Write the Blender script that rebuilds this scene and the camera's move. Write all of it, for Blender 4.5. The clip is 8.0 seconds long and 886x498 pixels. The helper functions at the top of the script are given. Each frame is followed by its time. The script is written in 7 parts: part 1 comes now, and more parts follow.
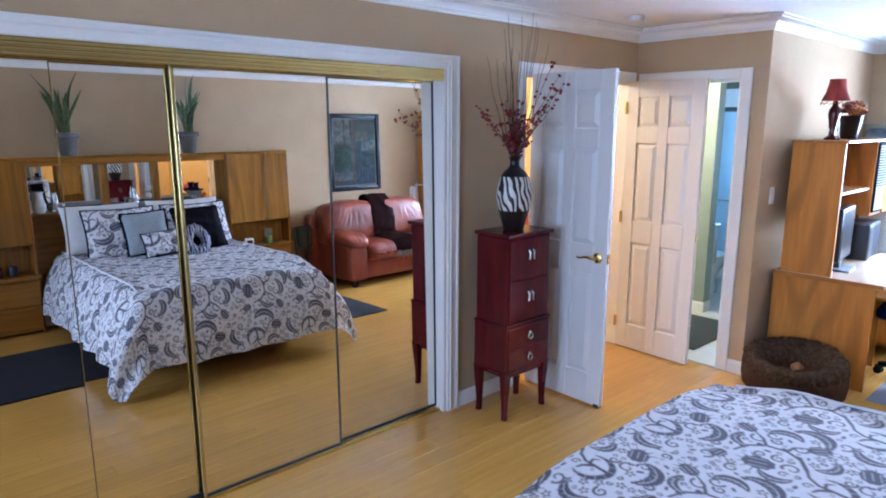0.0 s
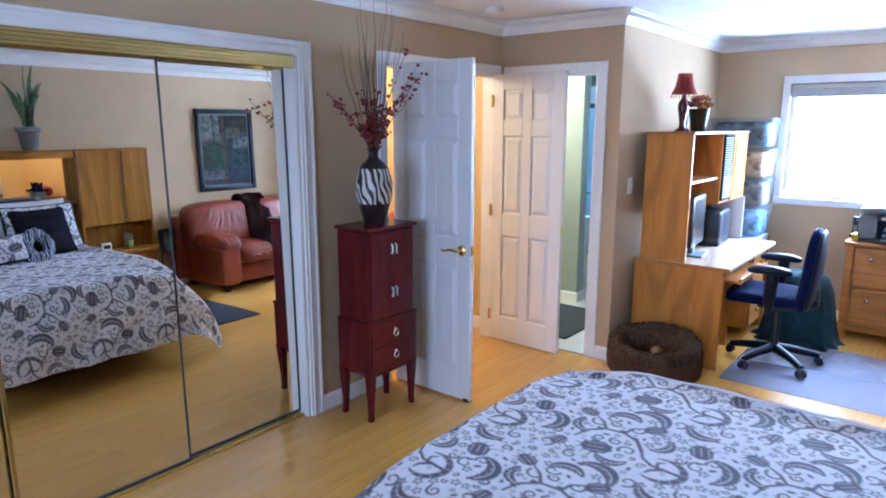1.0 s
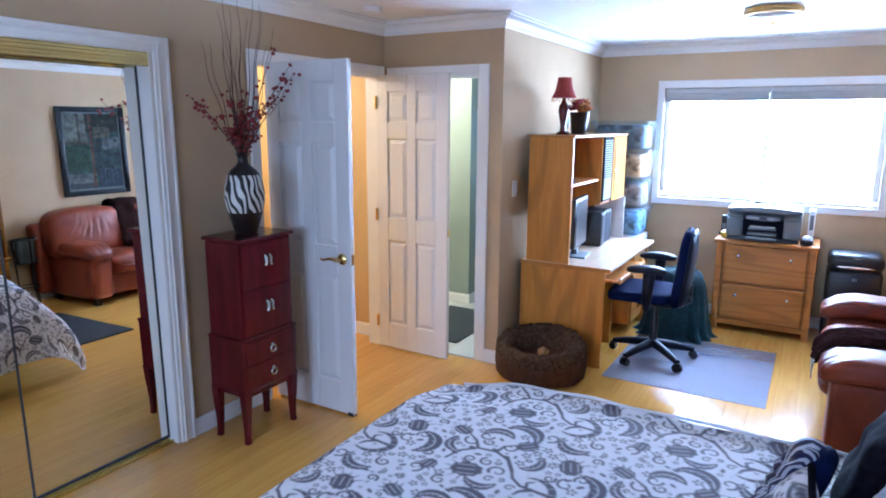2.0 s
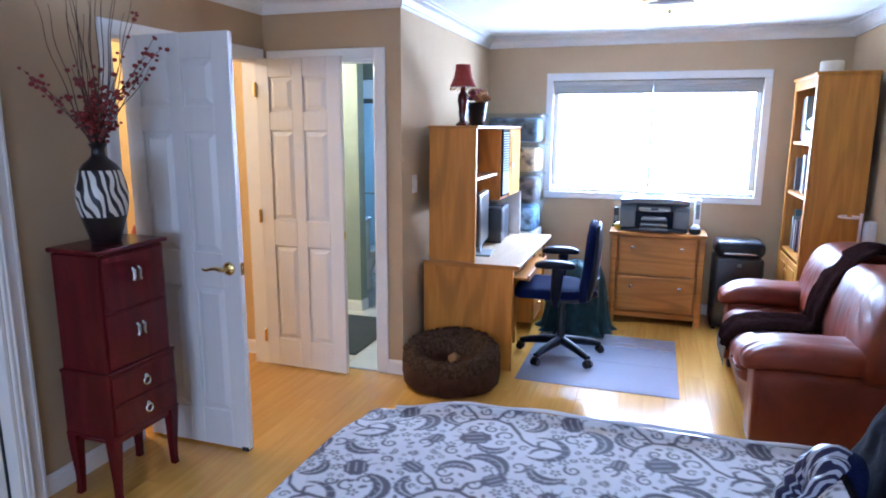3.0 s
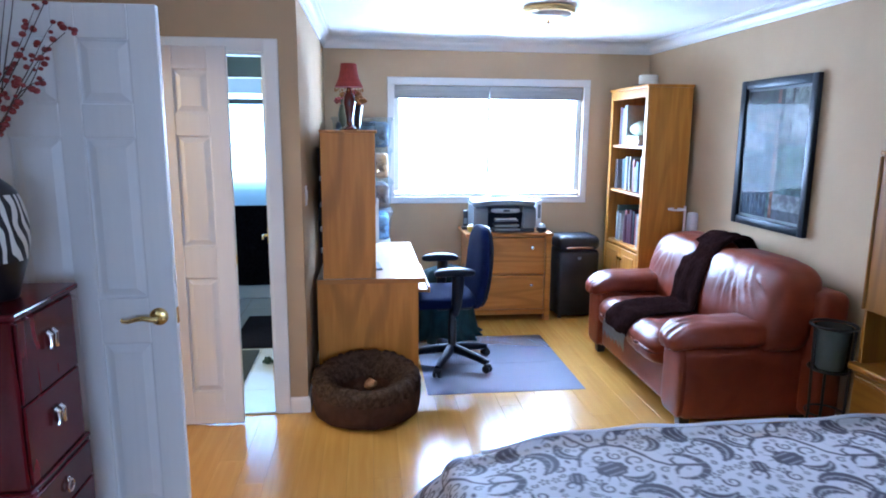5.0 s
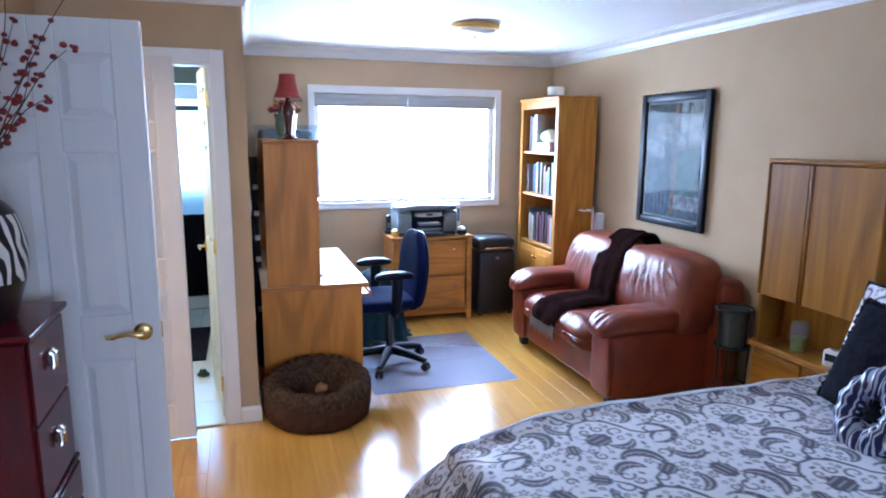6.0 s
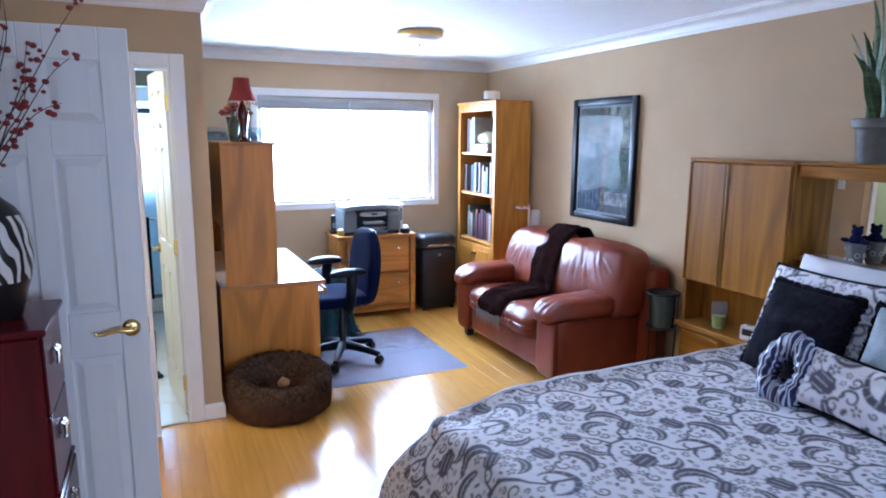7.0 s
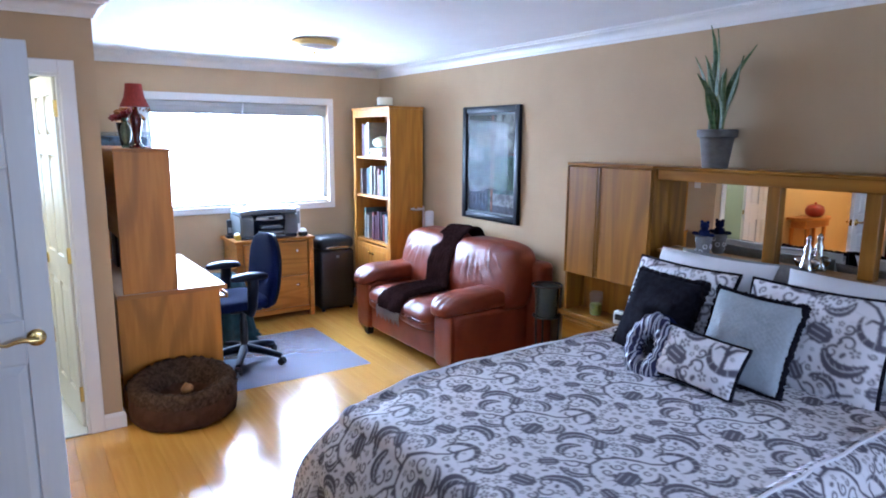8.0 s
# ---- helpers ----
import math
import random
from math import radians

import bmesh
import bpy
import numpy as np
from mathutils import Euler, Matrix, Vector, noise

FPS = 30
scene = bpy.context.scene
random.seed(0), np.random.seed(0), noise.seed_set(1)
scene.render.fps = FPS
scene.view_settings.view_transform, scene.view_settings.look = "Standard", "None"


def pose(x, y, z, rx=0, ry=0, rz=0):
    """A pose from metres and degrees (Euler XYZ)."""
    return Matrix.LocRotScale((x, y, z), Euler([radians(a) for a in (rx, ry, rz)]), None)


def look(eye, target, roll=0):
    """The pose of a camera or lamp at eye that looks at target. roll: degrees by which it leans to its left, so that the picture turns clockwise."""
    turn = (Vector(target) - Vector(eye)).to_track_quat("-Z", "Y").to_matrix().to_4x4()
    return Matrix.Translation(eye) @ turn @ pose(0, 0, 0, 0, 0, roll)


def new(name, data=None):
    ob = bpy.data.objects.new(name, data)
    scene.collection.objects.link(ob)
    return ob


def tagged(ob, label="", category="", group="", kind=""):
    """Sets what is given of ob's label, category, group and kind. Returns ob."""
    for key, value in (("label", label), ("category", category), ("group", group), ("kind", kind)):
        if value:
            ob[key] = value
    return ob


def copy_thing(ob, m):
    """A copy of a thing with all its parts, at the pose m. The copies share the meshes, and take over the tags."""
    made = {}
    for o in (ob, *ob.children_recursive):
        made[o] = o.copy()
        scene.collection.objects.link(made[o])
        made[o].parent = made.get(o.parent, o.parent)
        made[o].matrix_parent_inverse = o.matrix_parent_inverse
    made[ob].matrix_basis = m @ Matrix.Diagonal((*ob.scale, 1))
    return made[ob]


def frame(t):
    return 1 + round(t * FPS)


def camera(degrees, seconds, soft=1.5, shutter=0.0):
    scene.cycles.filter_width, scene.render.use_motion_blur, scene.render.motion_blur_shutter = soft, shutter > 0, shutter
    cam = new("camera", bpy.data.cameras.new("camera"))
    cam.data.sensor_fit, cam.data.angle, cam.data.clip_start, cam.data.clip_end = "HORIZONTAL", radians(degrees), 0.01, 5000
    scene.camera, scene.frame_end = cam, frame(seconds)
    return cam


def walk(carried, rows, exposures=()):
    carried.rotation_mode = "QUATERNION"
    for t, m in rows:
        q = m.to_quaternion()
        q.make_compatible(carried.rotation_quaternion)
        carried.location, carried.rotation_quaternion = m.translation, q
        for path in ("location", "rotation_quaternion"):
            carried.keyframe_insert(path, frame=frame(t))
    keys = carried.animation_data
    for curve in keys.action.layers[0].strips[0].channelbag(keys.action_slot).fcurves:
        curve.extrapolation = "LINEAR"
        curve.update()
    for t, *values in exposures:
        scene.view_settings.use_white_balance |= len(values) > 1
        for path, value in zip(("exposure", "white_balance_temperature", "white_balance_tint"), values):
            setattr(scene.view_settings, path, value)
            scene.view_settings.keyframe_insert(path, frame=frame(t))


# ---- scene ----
cam = camera(69.3, 8.0, 1.9)
PATH = [
    (0, (1.428, 2.505, 1.724), (2.747, 3.959, 1.341), 0.1),
    (0.5, (1.537, 2.47, 1.708), (2.969, 3.812, 1.321), 0.2),
    (1, (1.666, 2.426, 1.664), (3.198, 3.655, 1.285), 0.1),
    (1.5, (1.763, 2.384, 1.693), (3.379, 3.495, 1.301), 0.4),
    (2, (1.847, 2.389, 1.698), (3.545, 3.374, 1.313), 0.4),
    (2.2, (1.899, 2.399, 1.664), (3.630, 3.327, 1.290), 0.2),
    (3.3, (2.153, 2.916, 1.604), (4.060, 3.390, 1.232), 0.4),
    (3.5, (2.191, 3.023, 1.597), (4.119, 3.406, 1.23), 0.4),
    (4, (2.213, 3.331, 1.616), (4.171, 3.507, 1.251), 0.4),
    (4.5, (2.226, 3.591, 1.624), (4.193, 3.551, 1.264), 0.4),
    (4.7, (2.247, 3.713, 1.612), (4.210, 3.593, 1.252), 0.4),
    (5.8, (2.172, 4.219, 1.630), (4.074, 3.706, 1.283), 0.4),
    (6, (2.138, 4.279, 1.654), (4.017, 3.692, 1.306), 0.4),
    (6.5, (2.07, 4.436, 1.634), (3.903, 3.714, 1.289), 0.4),
    (7, (1.994, 4.543, 1.658), (3.789, 3.729, 1.315), 0.3),
    (7.5, (1.904, 4.638, 1.67), (3.643, 3.71, 1.331), 0.4),
    (8, (1.815, 4.684, 1.695), (3.448, 3.58, 1.356), 0.4),
]
EXPOSURES = [(0, 0.95, 4900, 18), (1, 0.86, 4780, 18), (2, 0.75, 4750, 17), (3.5, 0.57, 4980, 19), (4.5, 0.54, 4700, 15), (6, 0.58, 4920, 17), (8, 0.66, 5020, 18)]
walk(cam, [(t, look(eye, target, roll)) for t, eye, target, roll in PATH], EXPOSURES)

# ---- world and light ----
world = bpy.data.worlds.new("sky")
scene.world = world
world.use_nodes = True
wn = world.node_tree
sky = wn.nodes.new("ShaderNodeTexSky")
sky.sky_type, sky.sun_disc = "NISHITA", False
sky.sun_elevation, sky.sun_rotation = radians(55), radians(200)
wn.links.new(sky.outputs[0], wn.nodes["Background"].inputs[0])
wn.nodes["Background"].inputs[1].default_value = 0.12


def lamp(name, kind, m, energy, colour, **values):
    data = bpy.data.lights.new(name, kind)
    data.energy, data.color = energy, colour
    if kind == "AREA":
        data.shape, data.size, data.size_y = "RECTANGLE", values["w"], values["h"]
        data.spread = values.get("spread", math.pi)
    elif kind == "SUN":
        data.angle = values["angle"]
    else:
        data.shadow_soft_size = values["r"]
    ob = new(name, data)
    ob.matrix_world = m
    return ob


lamp("sun", "SUN", look((0, -4, 9), (2, 0, 0)), 2.5, (1.0, 0.95, 0.88), angle=radians(0.5))
lamp("west_window_light", "AREA", look((-0.85, 3.2, 1.50), (4.0, 3.7, 0.45)), 8.5, (0.70, 0.84, 1.0), w=1.9, h=1.0, spread=radians(80))
lamp("hall_light", "POINT", pose(4.9, 6.3, 2.2), 36, (1.0, 0.77, 0.42), r=0.12)
lamp("bath_vanity_light", "POINT", pose(6.45, 5.75, 2.1), 36, (1.0, 0.88, 0.54), r=0.10)
lamp("bath_window_light", "AREA", look((9.28, 5.15, 1.55), (6, 5.0, 1.0)), 16, (0.72, 0.88, 1.0), w=1.0, h=0.8)

# ---- materials ----


def material(name, colour, rough=0.5, metal=0.0, grain=0.0, scale=(20, 20, 20), second=None, contour=None, bump=0.0, bump_scale=0.0, coat=0.0,
             large=0.0, large_scale=1.5, sheen=0.0, island=0.0, detail=4.0, spec=0.5):
    """Principled material with a fine and a coarse variation in colour and a fine relief."""
    m = bpy.data.materials.new(name)
    m.use_nodes = True
    n, k = m.node_tree.nodes, m.node_tree.links
    b = n["Principled BSDF"]
    b.inputs["Roughness"].default_value, b.inputs["Metallic"].default_value = rough, metal
    b.inputs["Coat Weight"].default_value, b.inputs["Coat Roughness"].default_value = coat, 0.08
    b.inputs["Sheen Weight"].default_value = sheen
    b.inputs["Specular IOR Level"].default_value = spec
    b.inputs["Base Color"].default_value = (*colour, 1)
    co = n.new("ShaderNodeTexCoord")
    out = None
    if grain or second:
        mp = n.new("ShaderNodeMapping")
        mp.inputs["Scale"].default_value = scale
        k.new(co.outputs["Object"], mp.inputs[0])
        tex = n.new("ShaderNodeTexNoise")
        tex.inputs["Scale"].default_value, tex.inputs["Detail"].default_value = 1.0, detail
        tex.inputs["Distortion"].default_value = 0.6
        k.new(mp.outputs[0], tex.inputs["Vector"])
        ramp = n.new("ShaderNodeValToRGB")
        two = second or tuple(c * (1 - grain) for c in colour)
        ramp.color_ramp.elements[0].position, ramp.color_ramp.elements[1].position = 0.35, 0.65
        ramp.color_ramp.elements[0].color, ramp.color_ramp.elements[1].color = (*two, 1), (*colour, 1)
        k.new(tex.outputs[0], ramp.inputs[0])
        out = ramp.outputs[0]
    if contour:
        # flat-sawn figure: contour lines of a stretched field
        stretch, strength = contour
        mp2, field, many, wv, cut, mix = [n.new("ShaderNode" + v) for v in ("Mapping", "TexNoise", "Math", "Math", "MapRange", "MixRGB")]
        mp2.inputs["Scale"].default_value = stretch
        k.new(co.outputs["Object"], mp2.inputs[0])
        field.inputs["Scale"].default_value, field.inputs["Detail"].default_value = 1.0, 1.5
        k.new(mp2.outputs[0], field.inputs["Vector"])
        many.operation, wv.operation = "MULTIPLY", "SINE"
        many.inputs[1].default_value = 70
        k.new(field.outputs[0], many.inputs[0])
        k.new(many.outputs[0], wv.inputs[0])
        cut.inputs["From Min"].default_value, cut.inputs["From Max"].default_value = 0.1, 1.0
        cut.inputs["To Min"].default_value, cut.inputs["To Max"].default_value = 0.0, strength
        k.new(wv.outputs[0], cut.inputs[0])
        k.new(cut.outputs[0], mix.inputs[0])
        k.new(out, mix.inputs[1])
        mix.inputs[2].default_value = (*(c * 0.45 for c in colour), 1)
        out = mix.outputs[0]
    if large or island:
        hsv = n.new("ShaderNodeHueSaturation")
        hsv.inputs["Color"].default_value = (*colour, 1)
        if out:
            k.new(out, hsv.inputs["Color"])
        if island:
            info = n.new("ShaderNodeObjectInfo")
            src, span = info.outputs["Random"], island
        else:
            t2 = n.new("ShaderNodeTexNoise")
            t2.inputs["Scale"].default_value, t2.inputs["Detail"].default_value = large_scale, 2.0
            k.new(co.outputs["Object"], t2.inputs["Vector"])
            src, span = t2.outputs[0], large
        mr = n.new("ShaderNodeMapRange")
        mr.inputs["To Min"].default_value, mr.inputs["To Max"].default_value = 1 - span, 1 + span
        k.new(src, mr.inputs[0])
        k.new(mr.outputs[0], hsv.inputs["Value"])
        out = hsv.outputs[0]
    if out:
        k.new(out, b.inputs["Base Color"])
    if bump:
        t3 = n.new("ShaderNodeTexNoise")
        t3.inputs["Scale"].default_value, t3.inputs["Detail"].default_value = bump_scale, 3.0
        k.new(co.outputs["Object"], t3.inputs["Vector"])
        bp = n.new("ShaderNodeBump")
        bp.inputs["Strength"].default_value, bp.inputs["Distance"].default_value = bump, 0.004
        k.new(t3.outputs[0], bp.inputs["Height"])
        k.new(bp.outputs[0], b.inputs["Normal"])
    return m


PAINT = material("taupe_wall_paint", (0.505, 0.372, 0.225), 0.85, grain=0.05, scale=(3, 3, 3), bump=0.12, bump_scale=180, large=0.03, spec=0.1)
HALL_PAINT = material("ochre_wall_paint", (0.62, 0.44, 0.19), 0.6, grain=0.05, scale=(3, 3, 3), bump=0.1, bump_scale=180)
BATH_PAINT = material("sage_wall_paint", (0.33, 0.38, 0.34), 0.55, grain=0.05, scale=(3, 3, 3), bump=0.1, bump_scale=180)
CEILING = material("ceiling_white", (0.86, 0.86, 0.86), 0.7, grain=0.03, scale=(4, 4, 4), bump=0.2, bump_scale=120)
TRIM = material("trim_white", (0.85, 0.84, 0.82), 0.35, grain=0.03, scale=(6, 6, 6))
DOOR = material("door_white", (0.78, 0.77, 0.76), 0.38, grain=0.03, scale=(40, 40, 3), bump=0.06, bump_scale=90)
MAPLE = material("maple_plank", (0.63, 0.345, 0.066), 0.19, grain=0.0, second=(0.56, 0.285, 0.050), scale=(1.6, 26, 26), island=0.05, spec=0.85)
SUBFLOOR = material("floor_joint_brown", (0.28, 0.16, 0.06), 0.7, grain=0.2)
OAK = material("honey_oak", (0.58, 0.240, 0.034), 0.42, second=(0.50, 0.195, 0.024), scale=(30, 30, 2.2), contour=((1.7, 1.7, 0.30), 0.5), spec=0.3, bump=0.05, bump_scale=70, large=0.06)
OAK_FLAT = material("honey_oak_lengthwise", (0.47, 0.20, 0.036), 0.36, second=(0.38, 0.145, 0.024), scale=(2.2, 26, 26), spec=0.3, bump=0.05, bump_scale=70, large=0.08)
OAK_Y = material("honey_oak_crosswise", (0.47, 0.20, 0.036), 0.36, second=(0.38, 0.145, 0.024), scale=(26, 2.2, 26), spec=0.3, bump=0.05, bump_scale=70, large=0.08)
PINE = material("golden_bookcase_wood", (0.54, 0.235, 0.030), 0.38, second=(0.44, 0.175, 0.022), scale=(28, 28, 2.0), contour=((2.8, 2.8, 0.4), 0.3), spec=0.35, bump=0.04, bump_scale=70, large=0.06)
AGED = material("brown_oak", (0.34, 0.145, 0.013), 0.36, second=(0.24, 0.096, 0.008), scale=(26, 26, 1.4), contour=((2.2, 2.2, 0.32), 0.55), spec=0.35, bump=0.05, bump_scale=70, large=0.15)
AGED_FLAT = material("brown_oak_lengthwise", (0.35, 0.150, 0.014), 0.34, second=(0.25, 0.100, 0.009), scale=(1.4, 26, 26), contour=((0.32, 2.2, 2.2), 0.38), spec=0.35, bump=0.05, bump_scale=70, large=0.15)
GOLDEN = material("golden_oak_crosswise", (0.54, 0.23, 0.042), 0.36, second=(0.45, 0.18, 0.031), scale=(30, 2.2, 30), contour=((3.0, 0.45, 3.0), 0.4), spec=0.3, bump=0.05, bump_scale=70, large=0.06)
DESK_TOP = material("pale_laminate", (0.62, 0.47, 0.32), 0.28, second=(0.56, 0.41, 0.27), scale=(2.5, 24, 24), coat=0.3)
RACK_BLACK = material("matte_black_rack", (0.014, 0.014, 0.015), 0.85, grain=0.2, scale=(30, 30, 30), spec=0.05)
CASE_WHITE = material("matte_case_plastic", (0.42, 0.44, 0.44), 0.85, grain=0.1, spec=0.05)
# Matte oak for the hutch door, so it doesn't mirror the window.
OAK_MATTE = material("matte_oak_door", (0.50, 0.235, 0.055), 0.8, second=(0.42, 0.18, 0.04), scale=(30, 30, 2.2), spec=0.05, large=0.06)
CHERRY = material("cherry_lacquer", (0.105, 0.005, 0.009), 0.26, second=(0.070, 0.003, 0.006), scale=(18, 18, 2.5), coat=0.05, large=0.1, spec=0.3)
LEATHER = material("russet_leather", (0.20, 0.034, 0.010), 0.40, second=(0.145, 0.023, 0.007), scale=(5, 5, 5), bump=0.15, bump_scale=60, spec=0.42, large=0.15, large_scale=4)
THROW = material("dark_brown_plush", (0.010, 0.0045, 0.0045), 0.95, second=(0.021, 0.010, 0.009), scale=(60, 60, 14), bump=0.9, bump_scale=160, spec=0.0)
BRASS = material("polished_brass", (0.84, 0.62, 0.24), 0.26, 1.0, grain=0.12, scale=(8, 8, 8))
LAMP_BRASS = material("satin_brass", (0.86, 0.62, 0.24), 0.5, 0.5, grain=0.1, scale=(8, 8, 8))
GOLD_TRACK = material("gold_anodised_track", (0.62, 0.50, 0.20), 0.26, 1.0, grain=0.1, scale=(2, 30, 30))
NICKEL = material("satin_nickel", (0.72, 0.70, 0.66), 0.25, 1.0)
CHROME = material("silver_ornament", (0.45, 0.45, 0.46), 0.18, 1.0)
MIRROR = material("mirror_silver", (0.86, 0.85, 0.80), 0.0, 1.0)
BLACK = material("black_plastic", (0.012, 0.012, 0.014), 0.4, grain=0.2, scale=(30, 30, 30))
GLOSS_BLACK = material("black_glaze", (0.012, 0.009, 0.010), 0.28, grain=0.2, scale=(10, 10, 10))
BLUE_CLOTH = material("navy_upholstery", (0.010, 0.015, 0.062), 0.8, second=(0.006, 0.010, 0.040), scale=(140, 140, 140), bump=0.4, bump_scale=300, spec=0.05)
BLUE_BLACK = material("blue_black_plastic", (0.007, 0.010, 0.022), 0.45, grain=0.2, scale=(20, 20, 20), spec=0.22)
GREY_PLASTIC = material("grey_plastic", (0.19, 0.215, 0.235), 0.42, grain=0.05, scale=(20, 20, 20))
DARK_GREY = material("charcoal_plastic", (0.022, 0.025, 0.036), 0.4, grain=0.1, scale=(20, 20, 20))
PLUM_FELT = material("brown_suede", (0.075, 0.036, 0.022), 0.95, second=(0.052, 0.025, 0.015), scale=(16, 16, 16), bump=0.4, bump_scale=120, spec=0.15)
SHAG = material("mottled_brown_fur", (0.085, 0.05, 0.03), 0.95, second=(0.035, 0.020, 0.013), scale=(42, 42, 42), bump=1.0, bump_scale=90, spec=0.1)
RED_SHADE = material("red_fabric_shade", (0.30, 0.030, 0.018), 0.8, grain=0.25, scale=(80, 80, 20))
OXBLOOD = material("oxblood_ceramic", (0.10, 0.014, 0.010), 0.2, grain=0.3, scale=(14, 14, 14), coat=0.4)
TEAL = material("teal_fleece", (0.010, 0.042, 0.050), 0.9, second=(0.006, 0.027, 0.033), scale=(20, 20, 20), bump=0.5, bump_scale=150, sheen=0.05)
WHITE_CLOTH = material("white_cotton", (0.76, 0.76, 0.80), 0.85, grain=0.05, scale=(14, 14, 14), bump=0.2, bump_scale=240)
GREY_CLOTH = material("grey_cotton", (0.24, 0.235, 0.245), 0.9, grain=0.2, scale=(90, 90, 90), bump=0.3, bump_scale=240)
BLACK_CLOTH = material("black_velvet", (0.014, 0.013, 0.020), 0.95, second=(0.007, 0.006, 0.011), scale=(40, 40, 40), bump=0.3, bump_scale=200, spec=0.1)
RUG = material("black_rug_pile", (0.012, 0.010, 0.014), 1.0, second=(0.007, 0.006, 0.009), scale=(120, 120, 120), bump=0.9, bump_scale=300)
BATH_RUG = material("slate_bath_rug", (0.065, 0.07, 0.075), 1.0, second=(0.045, 0.05, 0.055), scale=(90, 90, 90), bump=0.9, bump_scale=260)
TILE = material("pale_floor_tile", (0.66, 0.66, 0.64), 0.25, grain=0.06, scale=(5, 5, 5), large=0.03)
PORCELAIN = material("white_porcelain", (0.80, 0.81, 0.82), 0.1, grain=0.02, coat=0.3)
FRAME_BLACK = material("black_picture_frame", (0.008, 0.010, 0.015), 0.4, grain=0.3, scale=(30, 30, 3), spec=0.25)
MAT_BOARD = material("grey_mat_board", (0.27, 0.30, 0.31), 0.9, grain=0.04)
TWIG = material("dry_twig", (0.085, 0.055, 0.045), 0.9, grain=0.4, scale=(90, 90, 20))
BERRY = material("red_berry", (0.26, 0.018, 0.016), 0.4, grain=0.4, scale=(60, 60, 60))
LEAF = material("snake_plant_leaf", (0.055, 0.115, 0.032), 0.4, second=(0.14, 0.20, 0.08), scale=(18, 18, 45), detail=2)
LEAF_EDGE = material("yellow_leaf_margin", (0.22, 0.24, 0.07), 0.45, grain=0.2, scale=(30, 30, 10))
POT_GREY = material("weathered_grey_pot", (0.14, 0.132, 0.122), 0.6, grain=0.25, scale=(16, 16, 30), bump=0.2, bump_scale=90)
SOIL = material("potting_soil", (0.03, 0.02, 0.012), 1.0, grain=0.5, scale=(80, 80, 80), bump=1.0, bump_scale=90)
AUTUMN = material("rust_petals", (0.42, 0.16, 0.02), 0.7, second=(0.20, 0.06, 0.012), scale=(50, 50, 50))
CANDLE = material("cream_wax", (0.72, 0.66, 0.52), 0.5, grain=0.04)
YELLOW = material("yellow_ceramic", (0.62, 0.46, 0.05), 0.3, grain=0.1)
BLIND = material("grey_pleated_blind", (0.50, 0.50, 0.49), 0.8, grain=0.1, scale=(4, 4, 60))
VINYL = material("white_vinyl", (0.82, 0.83, 0.84), 0.3, grain=0.02)
PINK_METAL = material("pale_pink_enamel", (0.80, 0.68, 0.66), 0.35, grain=0.05)
PLATE_WHITE = material("white_switch_plate", (0.80, 0.80, 0.78), 0.3, grain=0.02)
DUSK = material("dark_hall_red", (0.30, 0.03, 0.02), 0.3, grain=0.2)


def glass_like(name, colour, rough, alpha_mix, body=None):
    """Thin clear sheet: part see-through, part glossy."""
    m = bpy.data.materials.new(name)
    m.use_nodes = True
    n, k = m.node_tree.nodes, m.node_tree.links
    n.remove(n["Principled BSDF"])
    tr, gl, mx = n.new("ShaderNodeBsdfTransparent"), n.new("ShaderNodeBsdfPrincipled"), n.new("ShaderNodeMixShader")
    tr.inputs[0].default_value = (*colour, 1)
    gl.inputs["Base Color"].default_value, gl.inputs["Roughness"].default_value = (*(body or colour), 1), rough
    mx.inputs[0].default_value = alpha_mix
    k.new(tr.outputs[0], mx.inputs[1])
    k.new(gl.outputs[0], mx.inputs[2])
    k.new(mx.outputs[0], n["Material Output"].inputs[0])
    return m


PANE = glass_like("window_glass", (0.97, 0.98, 0.98), 0.02, 0.06)
PICTURE_GLASS = glass_like("picture_glass", (0.96, 0.96, 0.96), 0.03, 0.06, (0.0, 0.0, 0.0))
CLEAR_BOX = glass_like("clear_storage_plastic", (0.86, 0.92, 0.96), 0.15, 0.10)
# Pale blue body colour stands in for window glare on the clear mat.
CHAIR_MAT = glass_like("clear_vinyl_mat", (0.74, 0.73, 0.80), 0.18, 0.36, (0.56, 0.60, 0.72))
TABLE_GLASS = glass_like("smoked_green_glass", (0.30, 0.36, 0.35), 0.08, 0.3)
FROST = bpy.data.materials.new("frosted_shower_glass")
FROST.use_nodes = True
FROST.node_tree.nodes["Principled BSDF"].inputs["Base Color"].default_value = (0.62, 0.82, 0.95, 1)
FROST.node_tree.nodes["Principled BSDF"].inputs["Roughness"].default_value = 0.35
FROST.node_tree.nodes["Principled BSDF"].inputs["Transmission Weight"].default_value = 0.9


